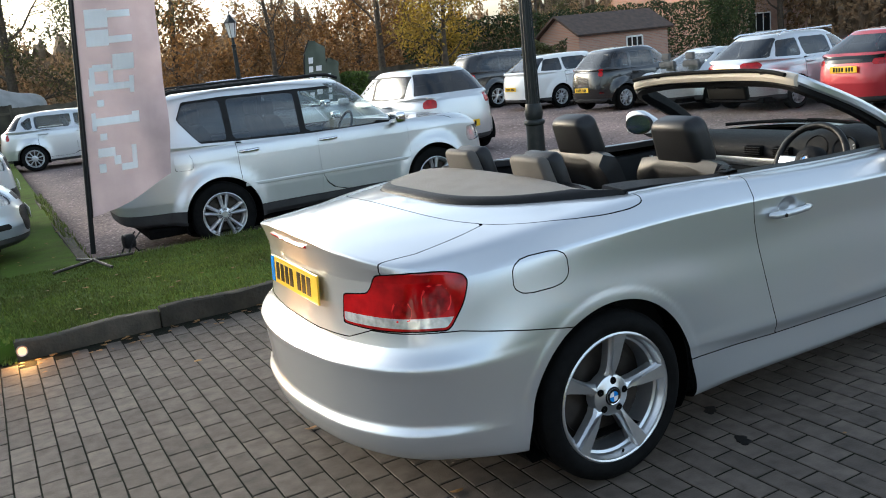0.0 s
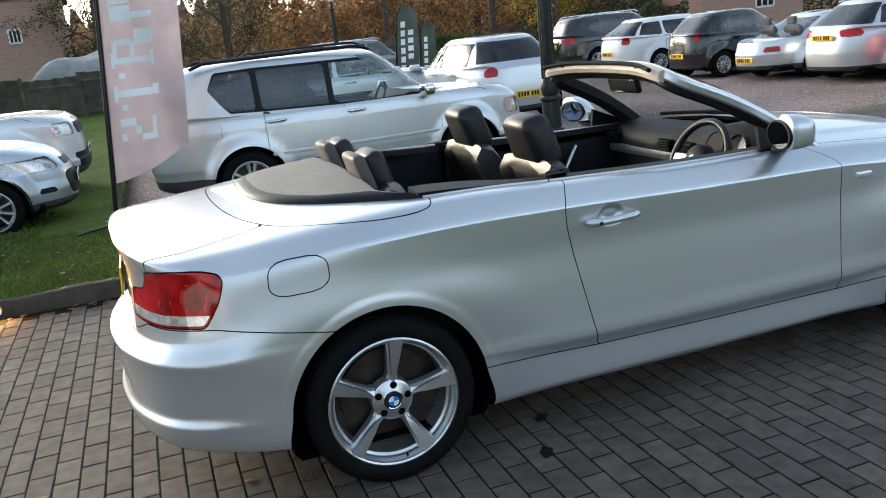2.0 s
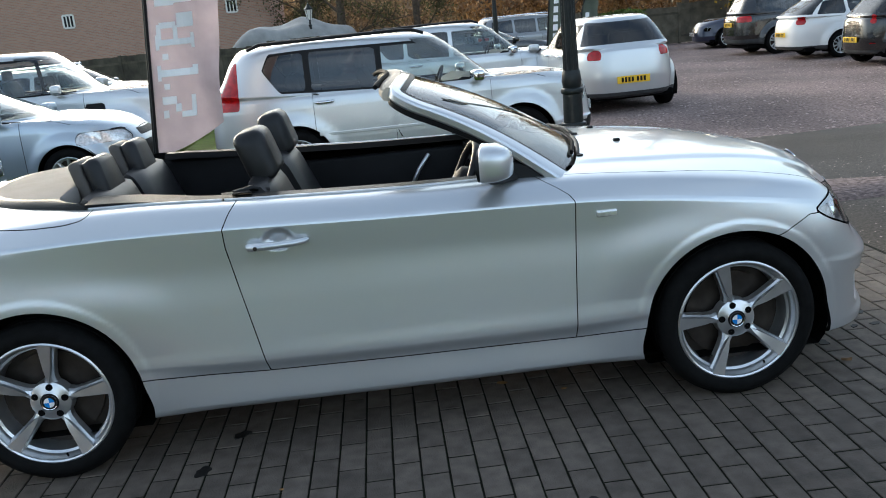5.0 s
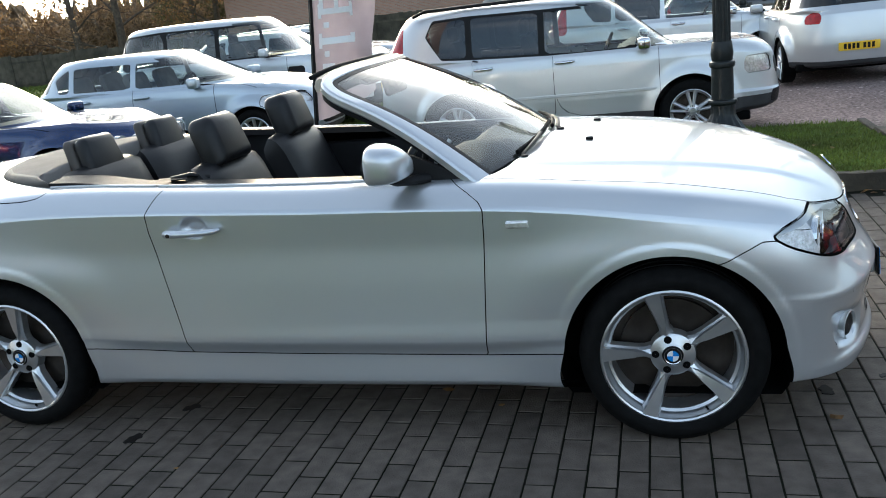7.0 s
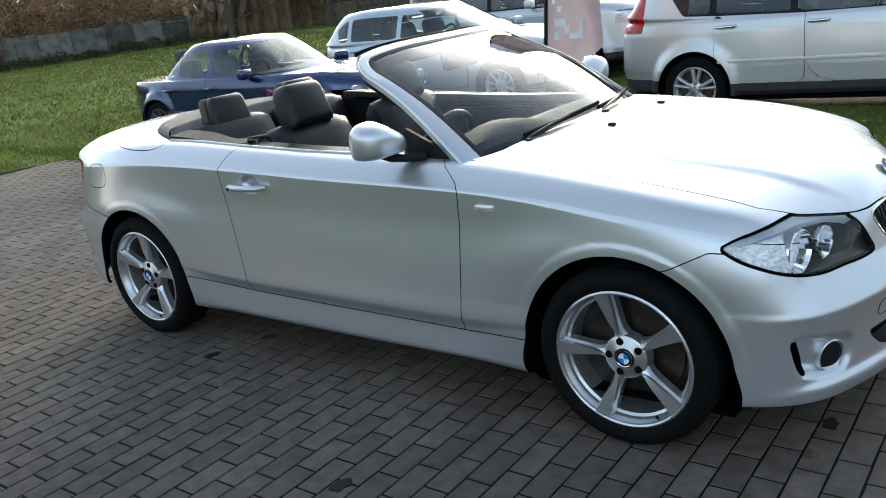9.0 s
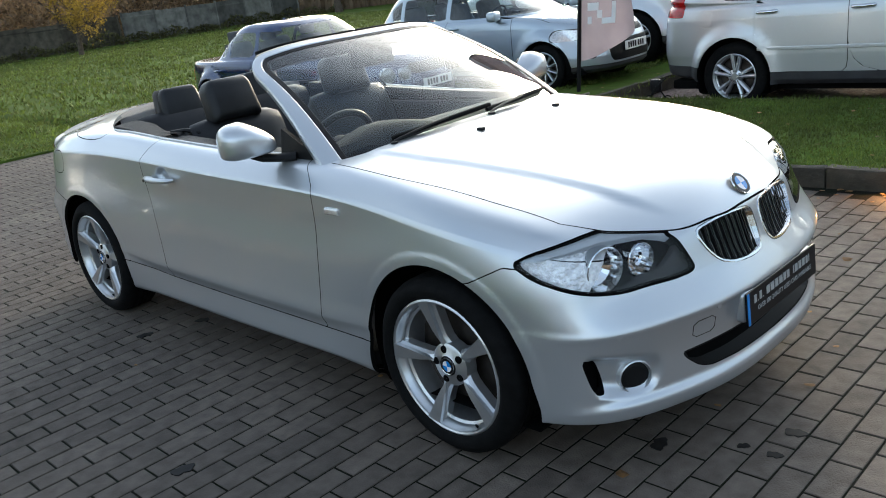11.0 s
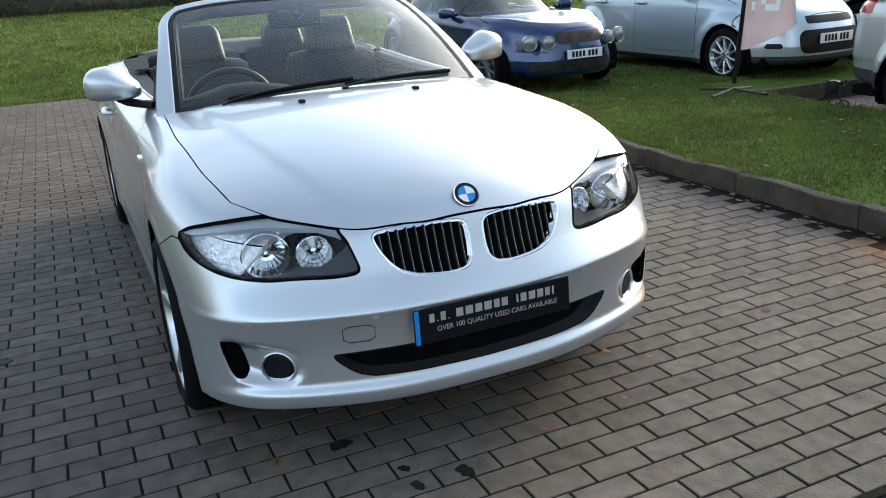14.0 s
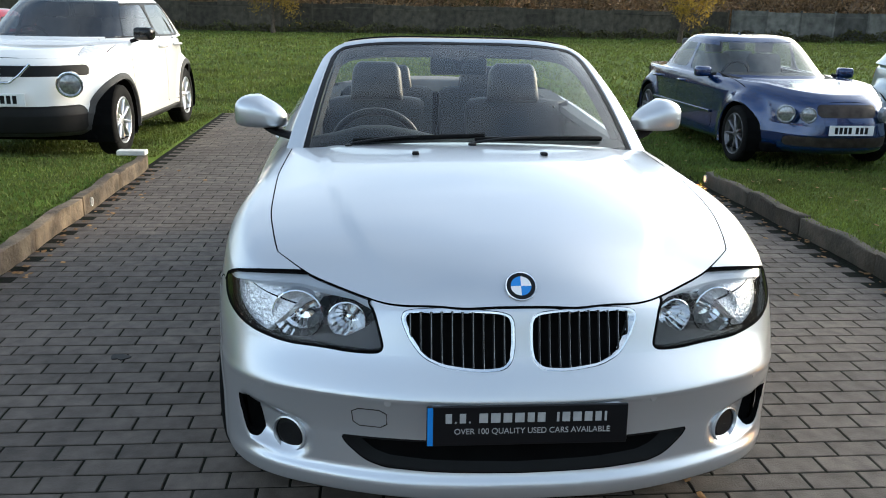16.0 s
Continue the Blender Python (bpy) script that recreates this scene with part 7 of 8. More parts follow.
GOLF = spec(paint=M_SILV2, near=True, hw=.89, xf=2.08, xr=-2.12, wb=2.58, R=.315, rim=.205, cowl=.95, cowl_z=.985, header=.15, roof=1.485, roof_end=-1.56, rear_base=-1.96, belt=.97, bonnet=.78, tail=1.02, low=.22,
            a_base=.75, a_top=-.03, d_base=-1.45, d_top=-1.38, panes=[1.0, -.35, -1.5], doors=[.84, -.34, -1.15], handle_z=.90, mirror=(.60, .92, 1.02), plates=(None, .5, -2.135, .52), spokes=10, style="thin", square=3.6, skirt=.27, roof_w=.60,
            patches=[TL + ((-2.3, -1.86, .46, 1.0, .84, .985), .04), HL + ((1.6, 2.2, .45, 1.0, .62, .74), .04)])
ESTATE = dict(GOLF, near=False, paint=M_WPAINT, xf=2.25, xr=-2.45, wb=2.75, roof_end=-1.80, rear_base=-2.36, d_base=-1.95, d_top=-1.66, panes=[1.0, -.3, -1.2, -2.2], doors=[.86, -.3, -1.2], plates=(None, .5, -2.47, .62), hw=.92,
              patches=[TL + ((-2.6, -2.15, .50, 1.0, .84, 1.02), .05)])
CITY = dict(GOLF, near=False, paint=M_BLKPAINT, xf=1.75, xr=-1.90, wb=2.39, roof_end=-1.36, rear_base=-1.78, roof=1.50, d_base=-1.42, d_top=-1.30, cowl=.78, header=.1, a_base=.62, a_top=-.06, panes=[.9, -.2, -.95, -1.5], doors=[.7, -.2, -.95], hw=.83, rim=.19, R=.30, plates=(None, .5, -1.92, .55),
            patches=[TL + ((-2.1, -1.68, .48, 1.0, .86, 1.05), .05), ("bumper_insert", M_RED, "red reflector strip", (-2.1, -1.7, .5, .8, .46, .52), .02)])
COUPE = dict(GOLF, near=False, paint=M_SILV2, xf=2.05, xr=-2.28, wb=2.35, roof=1.30, belt=.86, bonnet=.70, tail=.80, cowl_z=.86, cowl=.85, header=.20, roof_end=-.80, rear_base=-1.70, d_base=-1.05, d_top=-.72, a_base=.62, a_top=.05, panes=[.9, -.45, -1.1], doors=[.8, -.45], hw=.90, square=2.8, plates=(None, .5, -2.30, .45), rear_glass=M_SIDEGLASS, roof_w=.56, mirror=(.5, .92, .92),
             patches=[TL + ((-2.4, -1.9, .42, 1.0, .60, .71), .04)])
WAGON = dict(ESTATE, paint=M_SILV2, xf=2.35, xr=-2.52, wb=2.85, roof=1.50, plates=(None, .5, -2.53, .86), rails=M_CHROME, patches=[TL + ((-2.7, -2.2, .34, 1.0, .86, .99), .05)])
SUV2 = dict(SUV, near=False, d_tip=0, d_base=-1.9, d_top=-1.8, paint=M_BLKPAINT, rails=M_CHROME, rear_side_glass=M_TINT, plates=(None, .5, -2.375, .86), arch_trim=None,
            patches=[TL + ((-2.5, -2.0, .42, 1.0, .92, 1.08), .04)])
LIFTBACK = dict(GOLF, near=False, paint=M_REDPAINT, xf=2.15, xr=-2.35, wb=2.68, roof=1.44, roof_end=-1.65, rear_base=-2.20, tail=1.02, plates=(None, .5, -2.37, .80), hw=.90, d_base=-1.5, d_top=-1.2,
                patches=[TL + ((-2.5, -2.0, .45, 1.0, .86, .96), .04), ("tail_panel", M_GLOSSBLACK, "gloss black tail panel", (-2.5, -2.1, -.1, .62, .90, 1.02), .03)])
SALOON2 = dict(SALOON, near=False, paint=M_NAVY, rounds=[], patches=[TL + ((-2.8, -2.3, .55, 1.0, .66, .86), .05), HL + ((2.0, 2.6, .5, 1.0, .58, .70), .04)], spokes=10, wheel_mat=None)

vehicle("estate_suv", "silver five-door off-roader with roof rails on the gravel", SUV, pose(.345, 6.84, -.212))
vehicle("hatchback_car", "pale silver-blue hatchback with white plate on the grass", HATCH, pose(-5.0, 6.98, -.085, 0, 0, 2))
vehicle("saloon_car", "deep blue saloon with round headlamps on the grass", SALOON, pose(-5.75, 4.15, .008, 0, 0, 1.4) @ Matrix.Diagonal((.87, .87, .87, 1)))
crossover = vehicle("crossover_car", "white compact crossover with round headlamps on the grass", CROSS, pose(-5.856, -3.636, .015, 0, 0, -1.95))
vehicle("off_road_car", "silver boxy off-roader dusted with leaves on the grass", OFFROAD, pose(-5.1, 9.45, -.10))
vehicle("hatchback_car", "silver hatchback with red tail lamps on the gravel", GOLF, pose(3.86, 11.15, -.105, 0, 0, 92))
vehicle("hatchback_car", "small black hatchback with yellow plate on the gravel", CITY, pose(11.95, 13.7, -.21))
vehicle("coupe_car", "low silver coupe with slim red lamps on the gravel", COUPE, pose(12.35, 11.35, -.21))
vehicle("estate_car", "silver estate with chrome roof rails on the gravel", WAGON, pose(12.6, 9.2, -.21))
vehicle("estate_car", "white estate with red corner lamps on the gravel", ESTATE, pose(12.5, 16.85, -.21))
vehicle("off_road_car", "black off-roader with red lamps on the gravel", SUV2, pose(12.4, 20.0, -.21))
vehicle("liftback_car", "red liftback with dark tail panel on the gravel", LIFTBACK, pose(12.4, 6.5, -.21))
vehicle("saloon_car", "dark navy saloon standing on the gravel", SALOON2, pose(13.2, 24.5, -.21, 0, 0, 175))
vehicle("estate_suv", "silver off-roader parked further back on the gravel", dict(SUV, near=False, arch_trim=None), pose(1.7, 12.6, -.20, 0, 0, 0))
vehicle("off_road_car", "dark off-roader parked further back on the gravel", dict(SUV2, paint=M_GREYP), pose(5.6, 25.5, -.21, 0, 0, 12))
vehicle("hatchback_car", "silver hatchback parked further back", dict(HATCH, near=False, paint=M_SILV2), pose(-.6, 21.0, -.20, 0, 0, -5))
vehicle("hatchback_car", "black hatchback parked further back", dict(HATCH, near=False, paint=M_BLKPAINT), pose(3.4, 22.0, -.20, 0, 0, 8))
vehicle("estate_car", "silver estate parked further back on the grass", dict(WAGON, plates=(2.36, .5, -2.53, .86)), pose(-6.2, 13.6, -.10, 0, 0, 2))
vehicle("estate_car", "pale silver estate parked beside the field", dict(WAGON, plates=(2.36, .5, -2.53, .86)), pose(-7.0, 17.0, -.10, 0, 0, 4))
vehicle("coupe_car", "pink-red sports coupe parked beyond the grass", dict(COUPE, paint=M_REDPAINT), pose(-11.5, -7.2, .05, 0, 0, 0))

for sd in (1, -1):
    bm = bmesh.new()
    tube(bm, [(2.01, sd * .31, .925), (2.035, sd * .22, .83), (2.045, sd * .14, .765), (2.045, 0, .755)], .020, 8, .6)
    part("grille_bar", bm, M_CHROME, crossover, "bright grille bar", 60)
    bm = bmesh.new()
    lathe(bm, [(.100, .0), (.106, .012), (.116, .010), (.120, -.05)], Matrix.Translation((1.950, sd * .62, .745)) @ Matrix.Rotation(math.pi / 2, 4, "Y") @ Matrix.Rotation(-sd * .25, 4, "X"), 28)
    part("headlamp_ring", bm, M_CHROME, crossover, "bright headlamp ring", 50)
bm = bmesh.new()
lathe(bm, [(.045, .0), (.052, .008), (.062, .006), (.064, -.02)], Matrix.Translation((2.045, 0, .865)) @ Matrix.Rotation(math.pi / 2, 4, "Y"), 24)
part("badge", bm, M_CHROME, crossover, "plain round bright badge", 50)

# ---- trees, hedges, fences, buildings, lamp posts, flags ----
M_BARK = mat("tree_bark", (.085, .066, .048), .95, vary=.35, scale=9, bump=.8, bump_scale=30)
M_TWIG = mat("bare_twigs", (.110, .078, .052), .9, vary=.3, scale=5)


def leaf_mat(name, c, c2):
    return let_light_through(mat(name, c, .65, scale=.9, second=c2, per_object=.45), .45)


M_L_ORANGE = leaf_mat("orange_leaves", (.290, .160, .058), (.170, .095, .040))
M_L_YELLOW = leaf_mat("yellow_leaves", (.420, .290, .040), (.260, .170, .030))
# browns lightened: the low sun's haze over the woods is in the colour
M_L_BROWN = leaf_mat("brown_leaves", (.30, .195, .105), (.17, .115, .065))
M_L_GREEN = leaf_mat("dark_green_leaves", (.045, .068, .022), (.018, .030, .012))
M_L_OLIVE = leaf_mat("olive_leaves", (.110, .110, .040), (.060, .055, .025))
M_L_HEDGE = leaf_mat("hedge_leaves", (.085, .130, .024), (.035, .060, .014))


def leaf_quads(pts, size, rg, flat=0.6):
    n = len(pts)
    a, b = rg.normal(size=(n, 3)), rg.normal(size=(n, 3))
    a /= np.linalg.norm(a, axis=1, keepdims=True)
    b -= (a * b).sum(1, keepdims=True) * a
    b /= np.linalg.norm(b, axis=1, keepdims=True)
    s = (size * rg.uniform(.5, 1.3, n))[:, None]
    a, b = a * s, b * s * flat
    V = np.stack([pts - a, pts - b * .8 - a * .1, pts + a, pts + b * .8 + a * .1], 1).reshape(-1, 3)
    return V, np.arange(4 * n).reshape(-1, 4)


def tree(name, label, seed, h, r, spread, leaves, size, lmat, first=.22, up=.55):
    rg = np.random.RandomState(seed)
    t = thing(name, label, "tree", "trees round the car park")
    bm = bmesh.new()
    bend = rg.normal(0, .04, 2) * h
    at = lambda u: Vector((bend[0] * u * u, bend[1] * u * u + .02 * h * math.sin(5 * u), h * .9 * u))
    tube(bm, [at(u) for u in np.linspace(0, 1, 9)], r, 8, radii=[r * (1.25 - .25 * min(1, u * 8)) * (1 - .85 * u) for u in np.linspace(0, 1, 9)])
    tips = []
    n1 = 11
    for i in range(n1):
        u = first + (.98 - first) * (i + rg.uniform(0, .7)) / n1
        p = at(u)
        a = i * 2.4 + rg.uniform(-.4, .4)
        L = spread * (1.05 - .75 * (u - first)) * rg.uniform(.7, 1.1)
        d = Vector((math.cos(a), math.sin(a), up + .5 * u)).normalized()
        pts = [p]
        for k in range(4):
            d = (d + Vector(rg.normal(0, .16, 3)) + Vector((0, 0, .05))).normalized()
            pts.append(pts[-1] + d * L / 4)
        rb = r * .34 * (1 - .6 * u)
        tube(bm, pts, rb, 5, radii=[rb * (1 - .8 * k / 4) for k in range(5)])
        for j in range(6):
            q = pts[1 + j % 4].lerp(pts[min(4, 2 + j % 4)], rg.uniform(0, 1))
            e = (d + Vector(rg.normal(0, .7, 3))).normalized()
            l2 = L * rg.uniform(.25, .5)
            sub = [q, q + e * l2 * .5 + Vector(rg.normal(0, .06, 3)) * l2, q + e * l2 + Vector((0, 0, .1 * l2))]
            tube(bm, sub, rb * .35, 4, radii=[rb * .38, rb * .26, rb * .08], caps=False)
            tips += [sub[1], sub[2]]
            for w in range(5):
                g = (e + Vector(rg.normal(0, .8, 3))).normalized()
                s0 = sub[1].lerp(sub[2], rg.uniform(0, 1))
                s1 = s0 + g * l2 * rg.uniform(.25, .55)
                tube(bm, [s0, s1], rb * .1, 3, radii=[max(.008, rb * .12), .004], caps=False)
                tips.append(s1)
    part("trunk", bm, M_BARK, t, smooth=60)
    T = np.array([tuple(p) for p in tips])
    k = rg.randint(0, len(T), leaves)
    P = T[k] + rg.normal(0, .16 * spread * .55, (leaves, 3)) * np.array([1, 1, .8])
    P[:, 2] = np.maximum(P[:, 2], .3)
    V, F = leaf_quads(P, size, rg)
    fast_mesh("crown", V, F, lmat, t)
    return t


protos = [
    tree("tree", "bare brown tree with a few last leaves", 1, 10.5, .24, 4.2, 2600, .06, M_L_BROWN, .12),
    tree("tree", "broad tree with orange autumn leaves", 2, 9.0, .26, 4.6, 9000, .085, M_L_ORANGE, .18),
    tree("tree", "small tree with yellow autumn leaves", 3, 5.2, .15, 2.3, 7000, .07, M_L_YELLOW, .15),
    tree("tree", "ivy-clad tree with dark olive foliage", 4, 9.5, .22, 3.4, 11000, .08, M_L_OLIVE, .08),
    tree("tree", "slender bare tree with fine twigs", 5, 11.0, .16, 3.0, 2200, .06, M_L_BROWN, .2, .9),
]
rg = np.random.RandomState(11)
spots = [(1, 11.5, 41), (1, 17.0, 43), (3, 2.2, 36), (0, 6.0, 40), (0, -1.5, 38), (4, 8.5, 33), (4, 12.8, 31), (1, 21, 44), (0, 25, 46), (3, 32, 46), (0, -27, 38), (3, -3.2, 41), (1, -22.5, 41),
         (0, 40, 50), (1, 47, 38), (0, 58, 44), (3, -27, 46), (0, -34, 44), (1, -41, 42), (0, -47, 38), (0, -55, 33), (2, -44, 17.2), (0, -54, 26), (4, -53, 20), (0, -55, 13), (3, -54, 7), (0, -53.5, 1), (4, -52.5, -3), (0, -55, -8), (3, -53.5, -14), (0, -54, -20), (4, -53, -25), (0, -56, -31),
         (0, -45, -42), (3, -34, -46), (0, -22, -44), (1, -12, -40), (0, -2, -42), (3, 8, -40), (0, 18, -41), (1, 28, -36), (0, 36, -28), (3, 42, -16), (0, 45, -4), (1, 47, 8), (0, 46, 20), (2, 14.2, 27.5), (2, -47, -6)]
first = set()
for k, x, y in spots:
    m = Matrix.Translation((x, y, -.25)) @ Matrix.Rotation(rg.uniform(0, 6.28), 4, "Z") @ Matrix.Diagonal((*[rg.uniform(.85, 1.15)] * 3, 1))
    if k not in first:
        first.add(k)
        protos[k].matrix_world = m
    else:
        c = copy_thing(protos[k], m)
        c.scale = m.to_scale()


def thicket(name, label, line, n, height, depth, size, lmat, base=-.3, seed=1, ragged=.35, solid=False, category="hedge", kind="stuff"):
    """A dense bank of leaves along a line of (x, y) points."""
    rg = np.random.RandomState(seed)
    L = np.array(line, float)
    s = np.concatenate([[0], np.cumsum(np.hypot(*np.diff(L, axis=0).T))])
    u = rg.uniform(0, s[-1], n)
    x, y = np.interp(u, s, L[:, 0]), np.interp(u, s, L[:, 1])
    top = height * (1 + ragged * (.6 * np.sin(u * .9) * np.sin(u * .37 + 1) + .4 * np.sin(u * 2.7)))
    v = rg.uniform(0, 1, n)**.8
    w = rg.normal(0, .5, n) * depth * (1 - .5 * v)
    P = np.stack([x + w * .7, y + w * .7, base + v * top], 1)
    V, F = leaf_quads(P, size, rg)
    ob = fast_mesh(name, V, F, lmat)
    return tagged(ob, label, category, kind=kind)


thicket("wood_edge", "brown leafless woodland edge behind the fence", [(-56, -40), (-53, -10), (-53, 14), (-54, 40)], 52000, 5.0, 2.2, .15, M_L_BROWN, seed=21, ragged=.5, category="woodland")
thicket("wood_edge", "brown woodland beyond the car park", [(-50, 46), (-28, 50), (-5, 52), (0, 47), (12, 46), (30, 49), (60, 52)], 60000, 4.4, 2.5, .15, M_L_BROWN, seed=22, ragged=.45, category="woodland")
thicket("wood_edge", "orange-brown autumn shrubs beyond the car park", [(4, 38), (12, 39.5), (24, 42)], 16000, 4.6, 1.6, .13, M_L_ORANGE, seed=23, ragged=.6, category="woodland")
thicket("wood_edge", "brown woodland behind the drive", [(-46, -44), (0, -46), (40, -34), (50, 0), (49, 40)], 34000, 6.0, 2.5, .22, M_L_BROWN, seed=24, ragged=.4, category="woodland")
thicket("tall_hedge", "tall dark green clipped hedge", [(15.7, 34.5), (23, 34.5), (36, 35), (42, 36)], 26000, 3.5, .9, .09, M_L_GREEN, seed=25, ragged=.05)
thicket("low_hedge", "bright green clipped hedge", [(7.2, 23.4), (8.6, 23.2)], 4200, 1.55, .55, .06, M_L_HEDGE, seed=26, ragged=.08)
thicket("shrub", "olive shrubs in front of the hedge", [(19, 29.4), (21.5, 29.2)], 2500, 1.6, .8, .09, M_L_OLIVE, seed=27, ragged=.4)
thicket("shrub", "dark bushes along the timber fence", [(-16, 31), (-9, 31.5), (-3.5, 33)], 2600, 1.1, .7, .10, M_L_OLIVE, seed=28, ragged=.6)
thicket("ivy", "ivy climbing the brick house", [(41.5, 39.3), (44, 39.2)], 2500, 4.5, .3, .12, M_L_OLIVE, seed=29, ragged=.3)
thicket("field_weeds", "rough weeds along the foot of the fence", [(-48.8, -40), (-49.2, 40)], 9000, .55, .6, .12, M_L_OLIVE, seed=30, ragged=.7, base=-.05, category="weeds")

# far woodland closing the view: three ragged ranks of crowns
# base colour raised to carry the sun's glow and haze
M_FARWOOD = mat("far_woodland", (.26, .18, .11), .95, scale=1.1, bump=1.0, bump_scale=3.0, second=(.110, .080, .052), patch=.35, patch_scale=.12)


def far_wood(radius, height, rough, seed):
    q = np.random.RandomState(seed)
    n = 1500
    a = np.linspace(0, 2 * np.pi, n, endpoint=False)
    top = height + 1.2 * np.sin(7 * a + seed) + .8 * np.sin(23 * a + 2 * seed) + .5 * np.sin(61 * a) + q.uniform(-rough, rough, n)
    rows = [(-.5, 0.0), (.35, .5), (.7, .2), (.9, .6), (1.0, .9)]
    V = []
    for f, back_ in rows:
        r = radius + back_ + q.uniform(-.7, .7, n)
        V.append(np.stack([(r + 2) * np.cos(a), r * np.sin(a), top * f + q.uniform(-.15, .15, n)], 1))
    V = np.concatenate(V)
    k = np.arange(n)
    F = np.concatenate([np.stack([k + n * i, (k + 1) % n + n * i, (k + 1) % n + n * (i + 1), k + n * (i + 1)], 1) for i in range(len(rows) - 1)])
    return tagged(fast_mesh("backdrop", V, F, M_FARWOOD, smooth=False), "brown leafless woodland in the distance", "woodland", kind="structure")


far_wood(64, 3.6, .9, 5)
far_wood(72, 4.8, 1.1, 9)

# timber and concrete fences
M_FENCE = mat("old_fence_boards", (.078, .068, .050), .9, vary=.35, scale=3, bump=.6, bump_scale=25, per_object=.3)
M_CONC = mat("concrete_panel", (.36, .35, .32), .9, vary=.2, scale=3, bump=.4)


def fence(x0, y0, x1, y1, h, base, label, material, step=1.83):
    L = math.hypot(x1 - x0, y1 - y0)
    n = max(1, int(L / step))
    a = math.atan2(y1 - y0, x1 - x0)
    f = thing("fence", label, "fence")
    for k in range(n + 1):
        m = Matrix.Translation((x0 + (x1 - x0) * k / n, y0 + (y1 - y0) * k / n, base)) @ Matrix.Rotation(a, 4, "Z")
        bm = bmesh.new()
        box(bm, -.05, .05, -.05, .05, -.3, h + .06, m=m)
        part("fence_post", bm, material, f)
        if k < n:
            w = L / n
            hh = h + rg.uniform(-.08, .05)
            nb = 9
            bm = bmesh.new()
            prof = []
            for b in range(nb):
                o = (b % 2) * .014
                prof += [(.05 + (w - .1) * b / nb, o), (.05 + (w - .1) * (b + 1) / nb, o)]
            loop = prof + [(x, y + .02) for x, y in prof[::-1]]
            tops = [hh - .004 + .02 * rg.uniform(-1, 1) for _ in range(nb)]
            tt = [tops[k // 2] for k in range(2 * nb)]
            tt = tt + tt[::-1]
            lo = [bm.verts.new(m @ Vector((x, y, .03))) for x, y in loop]
            hi = [bm.verts.new(m @ Vector((x, y, z))) for (x, y), z in zip(loop, tt)]
            for q in range(len(loop)):
                r = (q + 1) % len(loop)
                bm.faces.new((lo[q], lo[r], hi[r], hi[q]))
            for q in range(2 * nb - 1):
                r = 4 * nb - 1 - q
                bm.faces.new((hi[q], hi[q + 1], hi[r - 1], hi[r]))
            part("fence_panel", bm, material, f)
            for z0 in (.25, hh - .3):
                bm = bmesh.new()
                box(bm, .05, w - .05, -.035, -.003, z0, z0 + .08, m=m)
                part("fence_rail", bm, material, f)


fence(-50, -36, -50, 22.5, 1.75, -.05, "old dark timber board fence along the field", M_FENCE)
fence(-49.6, 22.6, -49.2, 36, 1.75, .05, "pale concrete panel fence along the field", mat("weathered_pale_fence", (.13, .125, .11), .9, vary=.4, scale=2, per_object=.5), 2.2)
fence(-30, 31, -2, 28.5, 1.6, -.2, "old brown timber fence beyond the parked cars", M_FENCE)
fence(-2, 28.5, 14, 29.5, 1.5, -.2, "old brown timber fence beyond the parked cars", M_FENCE)

# brick outbuilding and houses
M_BRICK = bpy.data.materials.new("red_brick")
M_BRICK.use_nodes = True
_n, _l = M_BRICK.node_tree.nodes, M_BRICK.node_tree.links
_b = _n.new("ShaderNodeTexBrick")
# brick tones lightened to include the sun glare on the distant house
_b.inputs["Color1"].default_value, _b.inputs["Color2"].default_value, _b.inputs["Mortar"].default_value = (.44, .24, .165, 1), (.35, .18, .125, 1), (.36, .30, .25, 1)
_b.inputs["Scale"].default_value, _b.inputs["Mortar Size"].default_value, _b.inputs["Brick Width"].default_value, _b.inputs["Row Height"].default_value = 1.0, .012, .225, .075
_c = _n.new("ShaderNodeTexCoord")
_m = _n.new("ShaderNodeMapping")
_m.inputs["Rotation"].default_value = (radians(90), 0, 0)
_l.new(_c.outputs["Object"], _m.inputs[0])
_l.new(_m.outputs[0], _b.inputs["Vector"])
_l.new(_b.outputs["Color"], _n["Principled BSDF"].inputs["Base Color"])
_n["Principled BSDF"].inputs["Roughness"].default_value = .9
M_TILE = mat("brown_roof_tiles", (.105, .070, .052), .85, vary=.3, scale=4, bump=.8, bump_scale=14, second=(.060, .045, .038))
M_FRAME = mat("white_window_frame", (.75, .74, .70), .5, vary=.05)
M_PANE = mat("dark_window_pane", (.02, .022, .025), .06, vary=.1)


